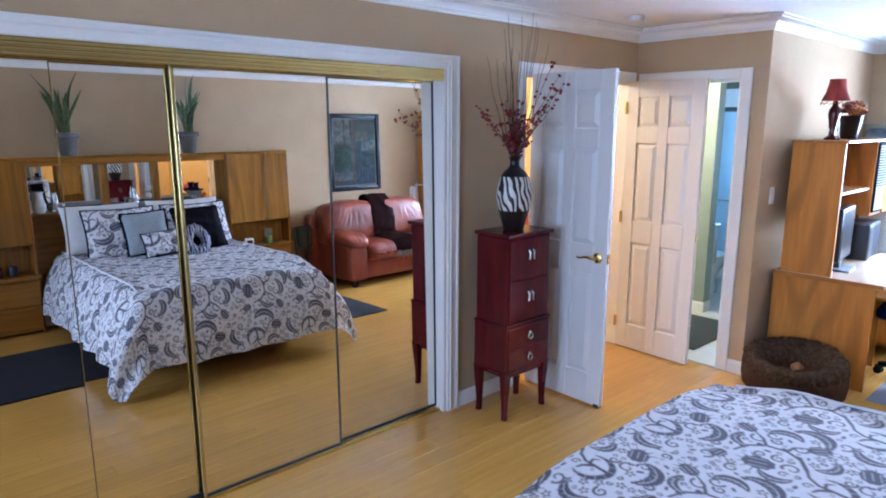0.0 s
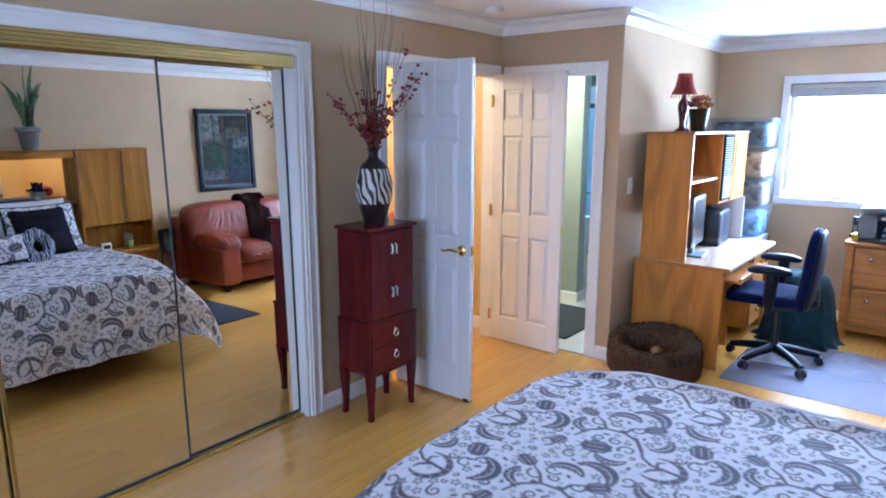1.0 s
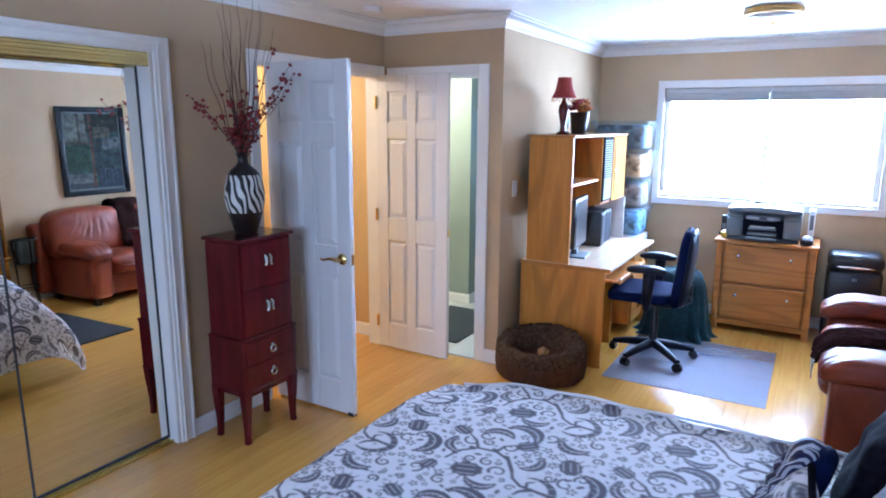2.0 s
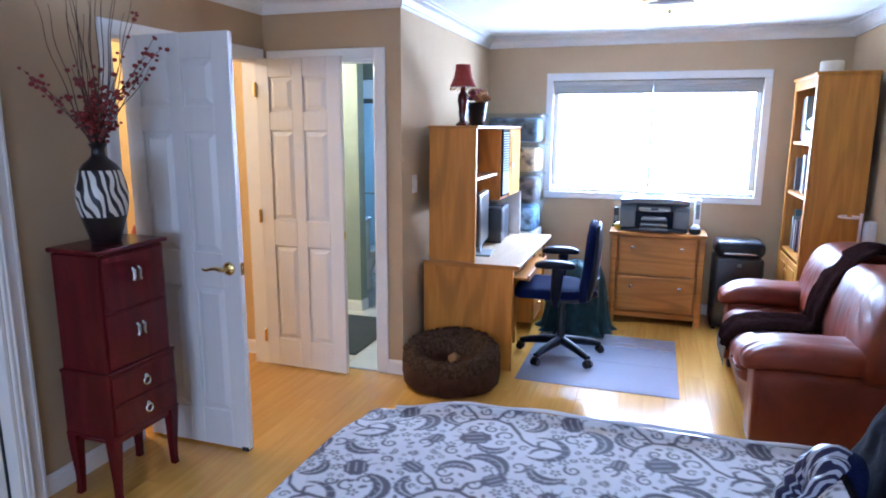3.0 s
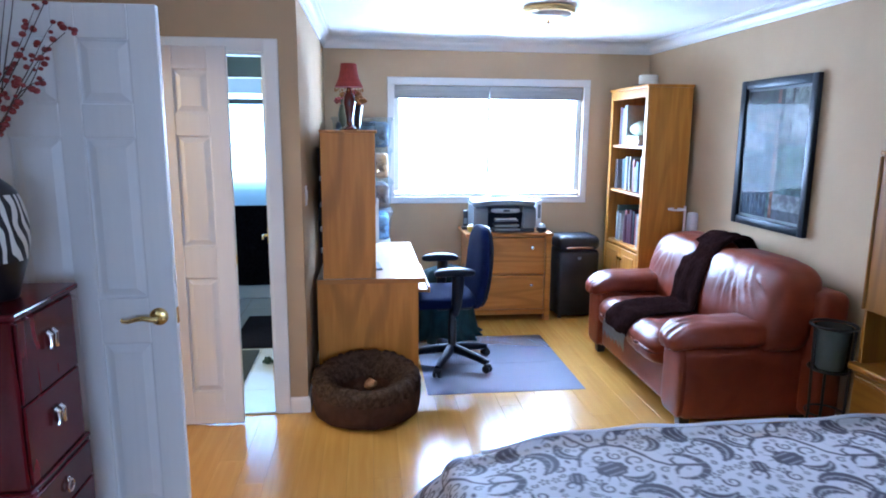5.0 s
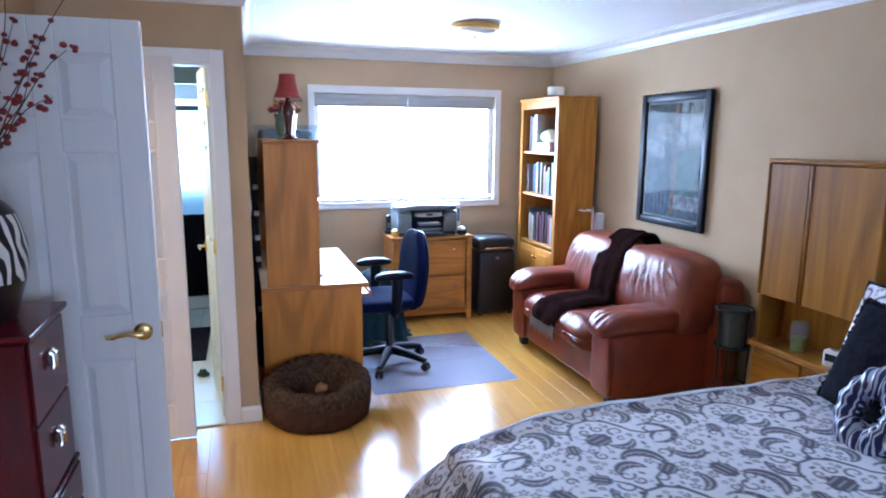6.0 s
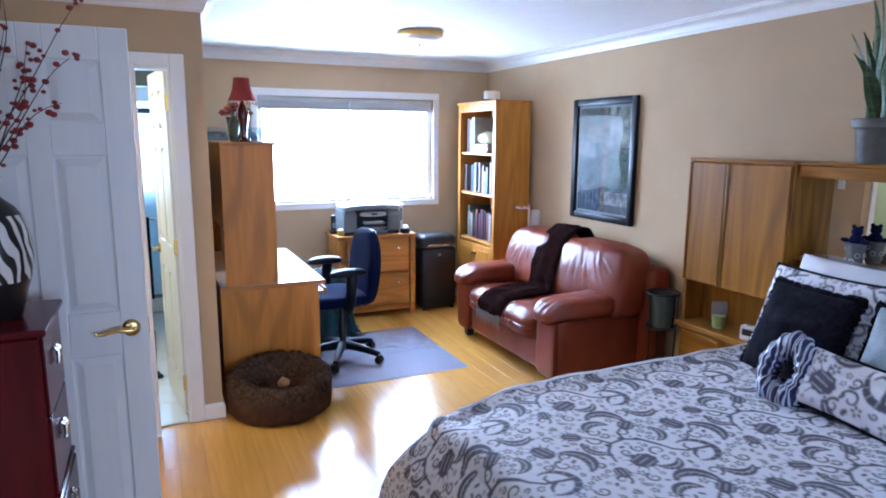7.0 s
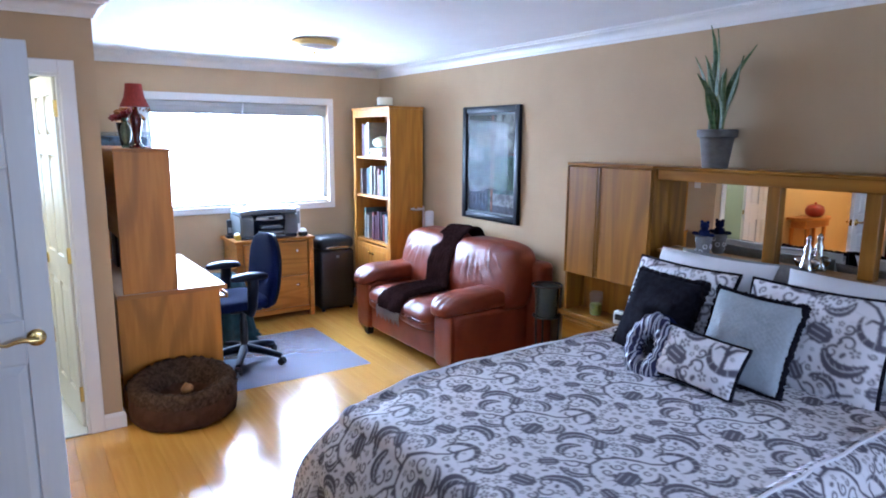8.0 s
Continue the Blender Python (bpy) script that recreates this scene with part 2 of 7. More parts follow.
def outside(name, strength, top, low, sky_gain=1.0):
    """Overexposed daylight outside a window: bright sky over paler garden, with a few gaps of dark foliage."""
    m = bpy.data.materials.new(name)
    m.use_nodes = True
    n, k = m.node_tree.nodes, m.node_tree.links
    n.remove(n["Principled BSDF"])
    em, co, tex, ramp = n.new("ShaderNodeEmission"), n.new("ShaderNodeTexCoord"), n.new("ShaderNodeTexNoise"), n.new("ShaderNodeValToRGB")
    tex.inputs["Scale"].default_value, tex.inputs["Detail"].default_value = 1.9, 8
    ramp.color_ramp.elements[0].position, ramp.color_ramp.elements[1].position = 0.32, 0.41
    ramp.color_ramp.elements[0].color, ramp.color_ramp.elements[1].color = (*low, 1), (*top, 1)
    k.new(co.outputs["Object"], tex.inputs["Vector"])
    k.new(tex.outputs[0], ramp.inputs[0])
    k.new(ramp.outputs[0], em.inputs[0])
    sep, high = n.new("ShaderNodeSeparateXYZ"), n.new("ShaderNodeMapRange")
    k.new(co.outputs["Object"], sep.inputs[0])
    k.new(sep.outputs[2], high.inputs[0])
    high.inputs["From Min"].default_value, high.inputs["From Max"].default_value = 1.2, 2.2
    high.inputs["To Min"].default_value, high.inputs["To Max"].default_value = strength, strength * sky_gain
    k.new(high.outputs[0], em.inputs[1])
    k.new(em.outputs[0], n["Material Output"].inputs[0])
    return m


DAY = outside("bright_garden_daylight", 31.0, (0.76, 0.89, 1.0), (0.013, 0.020, 0.018), 1.5)
BATH_DAY = outside("bath_window_daylight", 4.5, (0.75, 0.90, 1.0), (0.5, 0.7, 0.9))
WEST_DAY = outside("west_window_daylight", 2.0, (0.85, 0.95, 1.0), (0.6, 0.75, 0.9))


def zebra_material(name, light, dark, scale, distort, round_axis=False, cut=0.44):
    m = bpy.data.materials.new(name)
    m.use_nodes = True
    n, k = m.node_tree.nodes, m.node_tree.links
    co, mp, wv, ramp = n.new("ShaderNodeTexCoord"), n.new("ShaderNodeMapping"), n.new("ShaderNodeTexWave"), n.new("ShaderNodeValToRGB")
    mp.inputs["Scale"].default_value = (scale, scale, scale * 0.38)
    wv.inputs["Scale"].default_value, wv.inputs["Distortion"].default_value = 1.0, distort
    wv.inputs["Detail"].default_value, wv.inputs["Detail Scale"].default_value = 1.0, 1.3
    ramp.color_ramp.interpolation = "LINEAR"
    ramp.color_ramp.elements[0].position, ramp.color_ramp.elements[1].position = cut, cut + 0.08
    ramp.color_ramp.elements[0].color, ramp.color_ramp.elements[1].color = (*dark, 1), (*light, 1)
    if round_axis:
        # stripes counted round the upright axis
        turn, sep, com = n.new("ShaderNodeTexGradient"), n.new("ShaderNodeSeparateXYZ"), n.new("ShaderNodeCombineXYZ")
        turn.gradient_type = "RADIAL"
        k.new(co.outputs["Object"], turn.inputs[0])
        k.new(co.outputs["Object"], sep.inputs[0])
        k.new(turn.outputs[1], com.inputs[0])
        k.new(sep.outputs[2], com.inputs[2])
        mp.inputs["Scale"].default_value = (scale, 1, 6)
        mp.inputs["Rotation"].default_value = (0, radians(24), 0)
        k.new(com.outputs[0], mp.inputs[0])
    else:
        k.new(co.outputs["Object"], mp.inputs[0])
    k.new(mp.outputs[0], wv.inputs["Vector"])
    k.new(wv.outputs[0], ramp.inputs[0])
    k.new(ramp.outputs[0], n["Principled BSDF"].inputs["Base Color"])
    n["Principled BSDF"].inputs["Roughness"].default_value = 0.35
    return m


ZEBRA = zebra_material("zebra_glaze", (0.72, 0.70, 0.66), (0.012, 0.010, 0.012), 5.6, 7.5, True)
ZEBRA_CLOTH = zebra_material("zebra_plush", (0.46, 0.49, 0.60), (0.008, 0.010, 0.065), 13.0, 9.0, False, 0.52)


def print_material():
    """Off-white woven cotton with a printed motif that comes from the fabric's own colour layer."""
    m = bpy.data.materials.new("printed_cotton")
    m.use_nodes = True
    n, k = m.node_tree.nodes, m.node_tree.links
    at, mx = n.new("ShaderNodeAttribute"), n.new("ShaderNodeMixRGB")
    at.attribute_name = "motif"
    mx.inputs[1].default_value, mx.inputs[2].default_value = (0.86, 0.85, 0.90, 1), (0.115, 0.104, 0.14, 1)
    k.new(at.outputs["Fac"], mx.inputs[0])
    b = n["Principled BSDF"]
    k.new(mx.outputs[0], b.inputs["Base Color"])
    b.inputs["Roughness"].default_value = 0.8
    co, tex, bp = n.new("ShaderNodeTexCoord"), n.new("ShaderNodeTexWave"), n.new("ShaderNodeBump")
    tex.inputs["Scale"].default_value = 55
    bp.inputs["Strength"].default_value, bp.inputs["Distance"].default_value = 0.25, 0.002
    k.new(co.outputs["Object"], tex.inputs["Vector"])
    k.new(tex.outputs[0], bp.inputs["Height"])
    k.new(bp.outputs[0], b.inputs["Normal"])
    return m


PRINT = print_material()

# ---- mesh tools ----


def thing(name, x, y, z, label, category, rz=0.0, group="", kind=""):
    ob = new(name)
    ob.empty_display_size = 0.05
    ob.matrix_basis = pose(x, y, z, 0, 0, rz)
    return tagged(ob, label, category, group, kind)


def part(name, bm, mat, parent=None, label="", smooth=False, at=None):
    me = bpy.data.meshes.new(name)
    bmesh.ops.recalc_face_normals(bm, faces=bm.faces)
    bm.to_mesh(me)
    bm.free()
    me.materials.append(mat)
    if smooth:
        me.polygons.foreach_set("use_smooth", [True] * len(me.polygons))
        if smooth != "all":
            me.set_sharp_from_angle(angle=radians(42))
    ob = new(name, me)
    ob.parent = parent
    if at is not None:
        ob.matrix_basis = at
    return tagged(ob, label)


def box(x0, y0, z0, x1, y1, z1, bev=0.0, bm=None, seg=1):
    b2 = bmesh.new()
    bmesh.ops.create_cube(b2, size=1.0, matrix=Matrix.LocRotScale(((x0 + x1) / 2, (y0 + y1) / 2, (z0 + z1) / 2), None, (abs(x1 - x0), abs(y1 - y0), abs(z1 - z0))))
    if bev:
        bmesh.ops.bevel(b2, geom=list(b2.edges), offset=bev, segments=seg, affect="EDGES", profile=0.5)
    return merge(bm, b2)


def merge(bm, b2):
    if bm is None:
        return b2
    me = bpy.data.meshes.new("tmp")
    b2.to_mesh(me)
    b2.free()
    bm.from_mesh(me)
    bpy.data.meshes.remove(me)
    return bm


def lathe(profile, seg=24, bm=None, cx=0.0, cy=0.0, wobble=0.0):
    bm = bm or bmesh.new()
    rings = []
    for r, z in profile:
        rings.append([bm.verts.new((cx + max(r, 1e-4) * math.cos(a) * (1 + wobble * noise.noise((math.cos(a) * 2, math.sin(a) * 2, z * 9))),
                                    cy + max(r, 1e-4) * math.sin(a) * (1 + wobble * noise.noise((math.cos(a) * 2, math.sin(a) * 2, z * 9))), z))
                      for a in [2 * math.pi * i / seg for i in range(seg)]])
    for p, q in zip(rings, rings[1:]):
        for i in range(seg):
            bm.faces.new((p[i], p[(i + 1) % seg], q[(i + 1) % seg], q[i]))
    bm.faces.new(rings[0][::-1])
    bm.faces.new(rings[-1])
    return bm


def tube(points, radius, seg=8, bm=None):
    """A round rod along points; radius is a number or one per point."""
    bm = bm or bmesh.new()
    pts = [Vector(p) for p in points]
    rs = radius if isinstance(radius, (list, tuple)) else [radius] * len(pts)
    rings, side = [], None
    for i, p in enumerate(pts):
        d = (pts[min(i + 1, len(pts) - 1)] - pts[max(i - 1, 0)]).normalized()
        if side is None:
            side = d.orthogonal().normalized()
        side = (side - d * side.dot(d)).normalized()
        up = d.cross(side)
        rings.append([bm.verts.new(p + rs[i] * (math.cos(a) * side + math.sin(a) * up)) for a in [2 * math.pi * j / seg for j in range(seg)]])
    for p, q in zip(rings, rings[1:]):
        for i in range(seg):
            bm.faces.new((p[i], p[(i + 1) % seg], q[(i + 1) % seg], q[i]))
    bm.faces.new(rings[0][::-1])
    bm.faces.new(rings[-1])
    return bm


def arc(c, r, a0, a1, n, plane="xz"):
    out = []
    for i in range(n + 1):
        a = radians(a0 + (a1 - a0) * i / n)
        u, v = r * math.cos(a), r * math.sin(a)
        out.append({"xz": (c[0] + u, c[1], c[2] + v), "xy": (c[0] + u, c[1] + v, c[2]), "yz": (c[0], c[1] + u, c[2] + v)}[plane])
    return out


def puff(cx, cy, cz, hx, hy, hz, power=4.0, n=10, wrinkle=0.0, freq=7.0, bm=None, shape=None):
    """A soft rounded block, stuffed and a little uneven."""
    b2 = bmesh.new()
    seen = {}
    def vert(c):
        key = tuple(round(v, 5) for v in c)
        if key not in seen:
            p = sum(abs(v) ** power for v in c) ** (1 / power)
            q = Vector(c) / p
            w = Vector((q.x * hx, q.y * hy, q.z * hz))
            if shape:
                w = Vector(shape(w.x, w.y, w.z))
            w += Vector((cx, cy, cz))
            if wrinkle:
                w += Vector(q).normalized() * wrinkle * (noise.noise(w * freq) + 0.5 * noise.noise(w * freq * 2.3))
            seen[key] = b2.verts.new(w)
        return seen[key]
    for axis in range(3):
        for s in (-1, 1):
            for i in range(n):
                for j in range(n):
                    cs = []
                    for a, b in ((i, j), (i + 1, j), (i + 1, j + 1), (i, j + 1)):
                        c = [0, 0, 0]
                        c[axis] = s
                        c[(axis + 1) % 3], c[(axis + 2) % 3] = math.tan(math.pi / 4 * (2 * a / n - 1)), math.tan(math.pi / 4 * (2 * b / n - 1))
                        cs.append(vert(c))
                    b2.faces.new(cs)
    bmesh.ops.recalc_face_normals(b2, faces=b2.faces)
    return merge(bm, b2)


def sweep(path, profile, closed=False, bm=None):
    """Runs a profile of (offset to the left of the way, height) along a plan of (x, y), with mitred corners."""
    bm = bm or bmesh.new()
    pts = [Vector((x, y)) for x, y in path]
    n, rows = len(pts), []
    for i, p in enumerate(pts):
        d0 = (p - pts[i - 1]).normalized() if (closed or i) else None
        d1 = (pts[(i + 1) % n] - p).normalized() if (closed or i < n - 1) else None
        d0, d1 = d0 or d1, d1 or d0
        l0, l1 = Vector((-d0.y, d0.x)), Vector((-d1.y, d1.x))
        m = (l0 + l1).normalized()
        m = m / max(0.3, m.dot(l0))
        rows.append([bm.verts.new((p.x + m.x * o, p.y + m.y * o, z)) for o, z in profile])
    k = len(profile)
    for i in range(n if closed else n - 1):
        a, b = rows[i], rows[(i + 1) % n]
        for j in range(k):
            bm.faces.new((a[j], b[j], b[(j + 1) % k], a[(j + 1) % k]))
    if not closed:
        bm.faces.new(rows[0][::-1])
        bm.faces.new(rows[-1])
    return bm


def structure(name, bm, mat, label="", category="", smooth=False):
    ob = part(name, bm, mat, None, "", smooth)
    return tagged(ob, label, category, "", "structure")


def boxes(items, bev=0.0):
    bm = None
    for it in items:
        bm = box(*it, bev=bev, bm=bm)
    return bm

# ---- the room ----
WX, EX, SY, NY, DY, BX, CZ = -1.05, 7.985, 1.335, 5.205, 4.245, 5.83, 2.405

structure("ceiling", boxes([(WX - 0.1, SY - 0.1, CZ, 8.10, 5.48, CZ + 0.1), (3.9, 5.48, CZ, 5.93, 7.6, CZ + 0.1), (5.93, 5.48, CZ, 8.10, 6.3, CZ + 0.1)]), CEILING, "smooth white painted ceiling", "ceiling")
structure("wall_south", box(WX - 0.1, SY - 0.1, 0, EX + 0.12, SY, CZ), PAINT, "taupe painted plaster wall behind the bed and sofa", "wall")
structure("wall_east", boxes([(EX, SY, 0, EX + 0.12, 4.345, 1.045), (EX, SY, 2.02, EX + 0.12, 4.345, CZ), (EX, SY, 1.045, EX + 0.12, 1.945, 2.02), (EX, 3.645, 1.045, EX + 0.12, 4.345, 2.02)]),
          PAINT, "taupe painted wall with a wide window", "wall")
structure("wall_desk", box(BX + 0.1, DY, 0, EX, DY + 0.1, CZ), PAINT, "taupe painted wall behind the desk", "wall")
structure("wall_bath", boxes([(BX, DY, 0, BX + 0.1, 4.42, CZ), (BX, 5.10, 0, BX + 0.1, 5.305, CZ), (BX, 4.42, 2.02, BX + 0.1, 5.10, CZ)]), PAINT, "taupe painted wall with the bathroom doorway", "wall")
structure("wall_north", boxes([(WX - 0.1, NY, 0, 0.92, NY + 0.1, CZ), (0.92, NY, 2.02, 3.90, NY + 0.1, CZ), (3.90, NY, 0, 4.565, NY + 0.1, CZ), (4.565, NY, 2.03, 5.745, NY + 0.1, CZ),
                               (5.745, NY, 0, BX, NY + 0.1, CZ)]), PAINT, "taupe painted wall with closet and entrance openings", "wall")
structure("wall_west", boxes([(WX - 0.1, SY, 0, WX, NY, 0.8), (WX - 0.1, SY, 2.1, WX, NY, CZ), (WX - 0.1, SY, 0.8, WX, 2.2, 2.1), (WX - 0.1, 4.2, 0.8, WX, NY, 2.1)]), PAINT, "plain taupe painted wall", "wall")
# Never in view: added behind the mirror doors to stop outside light leaking in.
structure("closet_back_wall", box(0.8, 5.42, 0, 3.98, 5.48, CZ), PAINT, "unseen closet back wall that keeps outside light out", "wall")

# crown moulding and skirting
CROWN = [(0, CZ - 0.092), (0.010, CZ - 0.092), (0.013, CZ - 0.086), (0.013, CZ - 0.076), (0.020, CZ - 0.074), (0.022, CZ - 0.064), (0.030, CZ - 0.048), (0.044, CZ - 0.032), (0.062, CZ - 0.022), (0.064, CZ - 0.014),
         (0.076, CZ - 0.013), (0.082, CZ - 0.009), (0.082, CZ - 0.001), (0, CZ - 0.001)]
ROOM = [(WX, SY), (EX, SY), (EX, DY), (BX, DY), (BX, NY), (WX, NY)]
structure("crown_moulding", sweep(ROOM, CROWN, True), TRIM, "white stepped crown moulding", "moulding", True)
SKIRT = [(0, 0.001), (0.014, 0.001), (0.014, 0.075), (0.010, 0.088), (0.006, 0.095), (0, 0.095)]
for run in ([(WX, SY), (EX, SY), (EX, DY), (BX, DY), (BX, 4.345)], [(4.495, NY), (3.985, NY)], [(0.83, NY), (WX, NY), (WX, SY)]):
    structure("baseboard", sweep(run, SKIRT), TRIM, "white painted baseboard", "baseboard")


def casing(name, pts, label):
    """A flat casing round an opening, one box a leg."""
    bm = None
    for x0, y0, z0, x1, y1, z1 in pts:
        bm = box(x0, y0, z0, x1, y1, z1, 0.004, bm)
    return structure(name, bm, TRIM, label, "casing")


closet = tagged(new("closet_casing"), "white moulded closet casing", "casing", "", "structure")
for name, legs in (("casing_leg", [(3.90, NY - 0.018, 0, 3.985, NY, 2.095), (3.915, NY - 0.026, 0, 3.93, NY - 0.0175, 2.08), (3.968, NY - 0.023, 0, 3.985, NY - 0.0175, 2.095)]),
                   ("casing_leg", [(0.83, NY - 0.018, 0, 0.92, NY, 2.095), (0.89, NY - 0.026, 0, 0.905, NY - 0.0175, 2.08)]),
                   ("casing_head", [(0.92, NY - 0.018, 2.02, 3.90, NY, 2.095), (0.905, NY - 0.026, 2.06, 3.915, NY - 0.0175, 2.078)])):
    part(name, boxes(legs, 0.004), TRIM, closet)
structure("closet_jamb", boxes([(3.885, NY, 0, 3.90, NY + 0.10, 2.02), (0.92, NY, 0, 0.935, NY + 0.10, 2.02)]), TRIM, "white closet jamb", "jamb")
casing("entrance_casing", [(4.495, NY - 0.016, 0, 4.565, NY, 2.10), (5.745, NY - 0.016, 0, 5.81, NY, 2.10), (4.565, NY - 0.016, 2.03, 5.745, NY, 2.10)], "white casing of the double entrance door")
structure("entrance_jamb", boxes([(4.565, NY, 0, 4.58, NY + 0.1, 2.03), (5.73, NY, 0, 5.745, NY + 0.1, 2.03), (4.58, NY, 2.017, 5.73, NY + 0.1, 2.03)]), TRIM, "white entrance jamb", "jamb")
casing("bath_casing", [(BX - 0.016, 4.345, 0, BX, 4.42, 2.09), (BX - 0.016, 5.10, 0, BX, 5.175, 2.09), (BX - 0.016, 4.42, 2.02, BX, 5.10, 2.09)], "white casing of the bathroom doorway")
structure("bath_jamb", boxes([(BX, 4.42, 0, BX + 0.1, 4.433, 2.02), (BX, 5.087, 0, BX + 0.1, 5.10, 2.02), (BX, 4.433, 2.007, BX + 0.1, 5.087, 2.02)]), TRIM, "white bathroom jamb", "jamb")


# window
def bedroom_window():
    w = thing("window_1", EX, 2.795, 1.5, "wide white sliding window with a raised pleated blind", "window", kind="structure")
    for z in (-0.515, 0.52):
        part("casing_rail", box(-0.018, -0.91, z, 0, 0.91, z + 0.065 if z > 0 else z + 0.06, 0.004), TRIM, w)
    for y in (-0.91, 0.85):
        part("casing_stile", box(-0.018, y, -0.455, 0, y + 0.06, 0.52, 0.004), TRIM, w)
    part("window_sill", box(-0.022, -0.85, -0.475, 0.02, 0.85, -0.455, 0.004), TRIM, w)
    fr = part("window_frame", boxes([(0.05, -0.85, -0.455, 0.1, 0.85, -0.43), (0.05, -0.85, 0.475, 0.1, 0.85, 0.52), (0.05, -0.85, -0.41, 0.1, -0.805, 0.475), (0.05, 0.805, -0.41, 0.1, 0.85, 0.475)], 0.004), VINYL, w)
    part("meeting_stile", box(0.06, -0.012, -0.41, 0.095, 0.012, 0.475, 0.004), VINYL, w)
    for y0, y1 in ((-0.805, -0.022), (0.022, 0.805)):
        p = part("pane", box(0.07, y0, -0.41, 0.076, y1, 0.475), PANE, w)
        p.visible_shadow = False
    for y0, y1 in ((-0.845, -0.0015), (0.0015, 0.845)):
        b = part("blind_headrail", box(0.008, y0, 0.475, 0.045, y1, 0.515, 0.004), BLIND, w)
        part("fabric_stack", box(0.020, y0 + 0.004, 0.420, 0.036, y1, 0.480), BLIND, b)
        for i in range(4):
            part("pleat", box(0.012 + 0.004 * (i % 2), y0 + 0.004, 0.462 - 0.013 * i, 0.042 - 0.004 * (i % 2), y1 - 0.004, 0.474 - 0.013 * i, 0.003), BLIND, b)
        part("bottom_rail", box(0.010, y0, 0.404, 0.044, y1, 0.420, 0.004), BLIND, b)
    return w


bedroom_window()
structure("garden_backdrop", box(9.25, -0.6, -0.8, 9.26, 4.2, 4.6), DAY, "overexposed garden daylight beyond the window", "backdrop")
structure("west_backdrop", box(-1.6, 1.3, 0.2, -1.59, 5.2, 2.8), WEST_DAY, "bright daylight beyond the far window", "backdrop")

# ---- hall beyond the double door ----
structure("hall_wall_east", box(5.88, NY + 0.1, 0, 5.93, 7.5, CZ), HALL_PAINT, "warm lit ochre hall wall", "wall")
structure("hall_wall_north", box(3.9, 7.5, 0, 5.93, 7.6, CZ), HALL_PAINT, "warm lit ochre hall wall", "wall")
structure("hall_wall_west", box(3.9, 5.48, 0, 4.0, 7.5, CZ), HALL_PAINT, "warm lit ochre hall wall", "wall")
structure("baseboard", sweep([(5.88, NY + 0.1), (5.88, 7.5), (4.0, 7.5)], SKIRT), TRIM, "white painted baseboard", "baseboard")

# ---- bathroom ----
structure("bath_floor", box(BX + 0.03, DY + 0.1, -0.05, 9.4, 6.3, 0.0), SUBFLOOR, "pale tiled bathroom floor", "floor")
structure("bath_wall_south", box(EX, DY, 0, 9.4, DY + 0.1, CZ), BATH_PAINT, "sage painted bathroom wall", "wall")
structure("bath_wall_lining", box(BX + 0.1, DY + 0.1, 0, EX, DY + 0.112, CZ), BATH_PAINT, "sage painted bathroom wall", "wall")
structure("bath_wall_north", box(5.93, 6.2, 0, 9.4, 6.3, CZ), BATH_PAINT, "sage painted bathroom wall", "wall")
structure("bath_wall_east", boxes([(9.3, DY + 0.1, 0, 9.4, 6.2, 1.1), (9.3, DY + 0.1, 2.0, 9.4, 6.2, CZ), (9.3, DY + 0.1, 1.1, 9.4, 4.5, 2.0), (9.3, 5.8, 1.1, 9.4, 6.2, 2.0)]), PORCELAIN, "white tiled shower wall with a window", "wall")
structure("bath_ceiling", box(8.10, DY + 0.1, CZ, 9.4, 6.3, CZ + 0.1), CEILING, "white bathroom ceiling", "ceiling")
structure("bath_partition", box(7.10, 5.15, 0, 7.22, 6.2, CZ), BATH_PAINT, "sage painted partition wall end", "wall")
structure("bath_partition_baseboard", sweep([(7.22, 5.15), (7.10, 5.15), (7.10, 6.2)][::-1], [(-o, z) for o, z in SKIRT][::-1]), TRIM, "white painted baseboard", "baseboard")
structure("bath_soffit", box(8.50, DY + 0.112, 2.1, 8.62, 6.2, CZ), BATH_PAINT, "grey soffit over the shower", "wall")
structure("bath_threshold", box(BX - 0.01, 4.433, 0.0, BX + 0.07, 5.087, 0.012, 0.004), TILE, "pale stone threshold", "threshold")
structure("bath_backdrop", box(9.6, 4.2, 0.6, 9.61, 6.2, 2.4), BATH_DAY, "bright daylight beyond the bathroom window", "backdrop")


def shower():
    s = thing("shower_enclosure", 8.55, 5.2, 0, "framed sliding shower door of frosted glass on a white curb", "shower door")
    part("curb", box(-0.05, -0.84, 0, 0.05, 0.98, 0.14, 0.012), PORCELAIN, s)
    part("top_rail", box(-0.02, -0.84, 1.86, 0.02, 0.98, 1.91, 0.004), GREY_PLASTIC, s)
    part("bottom_rail", box(-0.02, -0.84, 0.14, 0.02, 0.98, 0.165, 0.003), GREY_PLASTIC, s)
    for y0, y1, dx in ((-0.83, 0.10, -0.012), (0.06, 0.97, 0.008)):
        p = part("glass_door", box(dx, y0, 0.17, dx + 0.006, y1, 1.86), FROST, s)
        for ys in (y0, y1 - 0.022):
            part("door_stile", box(dx - 0.004, ys, 0.17, dx + 0.01, ys + 0.022, 1.86), GREY_PLASTIC, p)
    part("towel_bar", tube([(-0.07, -0.66, 0.9), (-0.07, 0.6, 0.9)], 0.009), NICKEL, s)


shower()


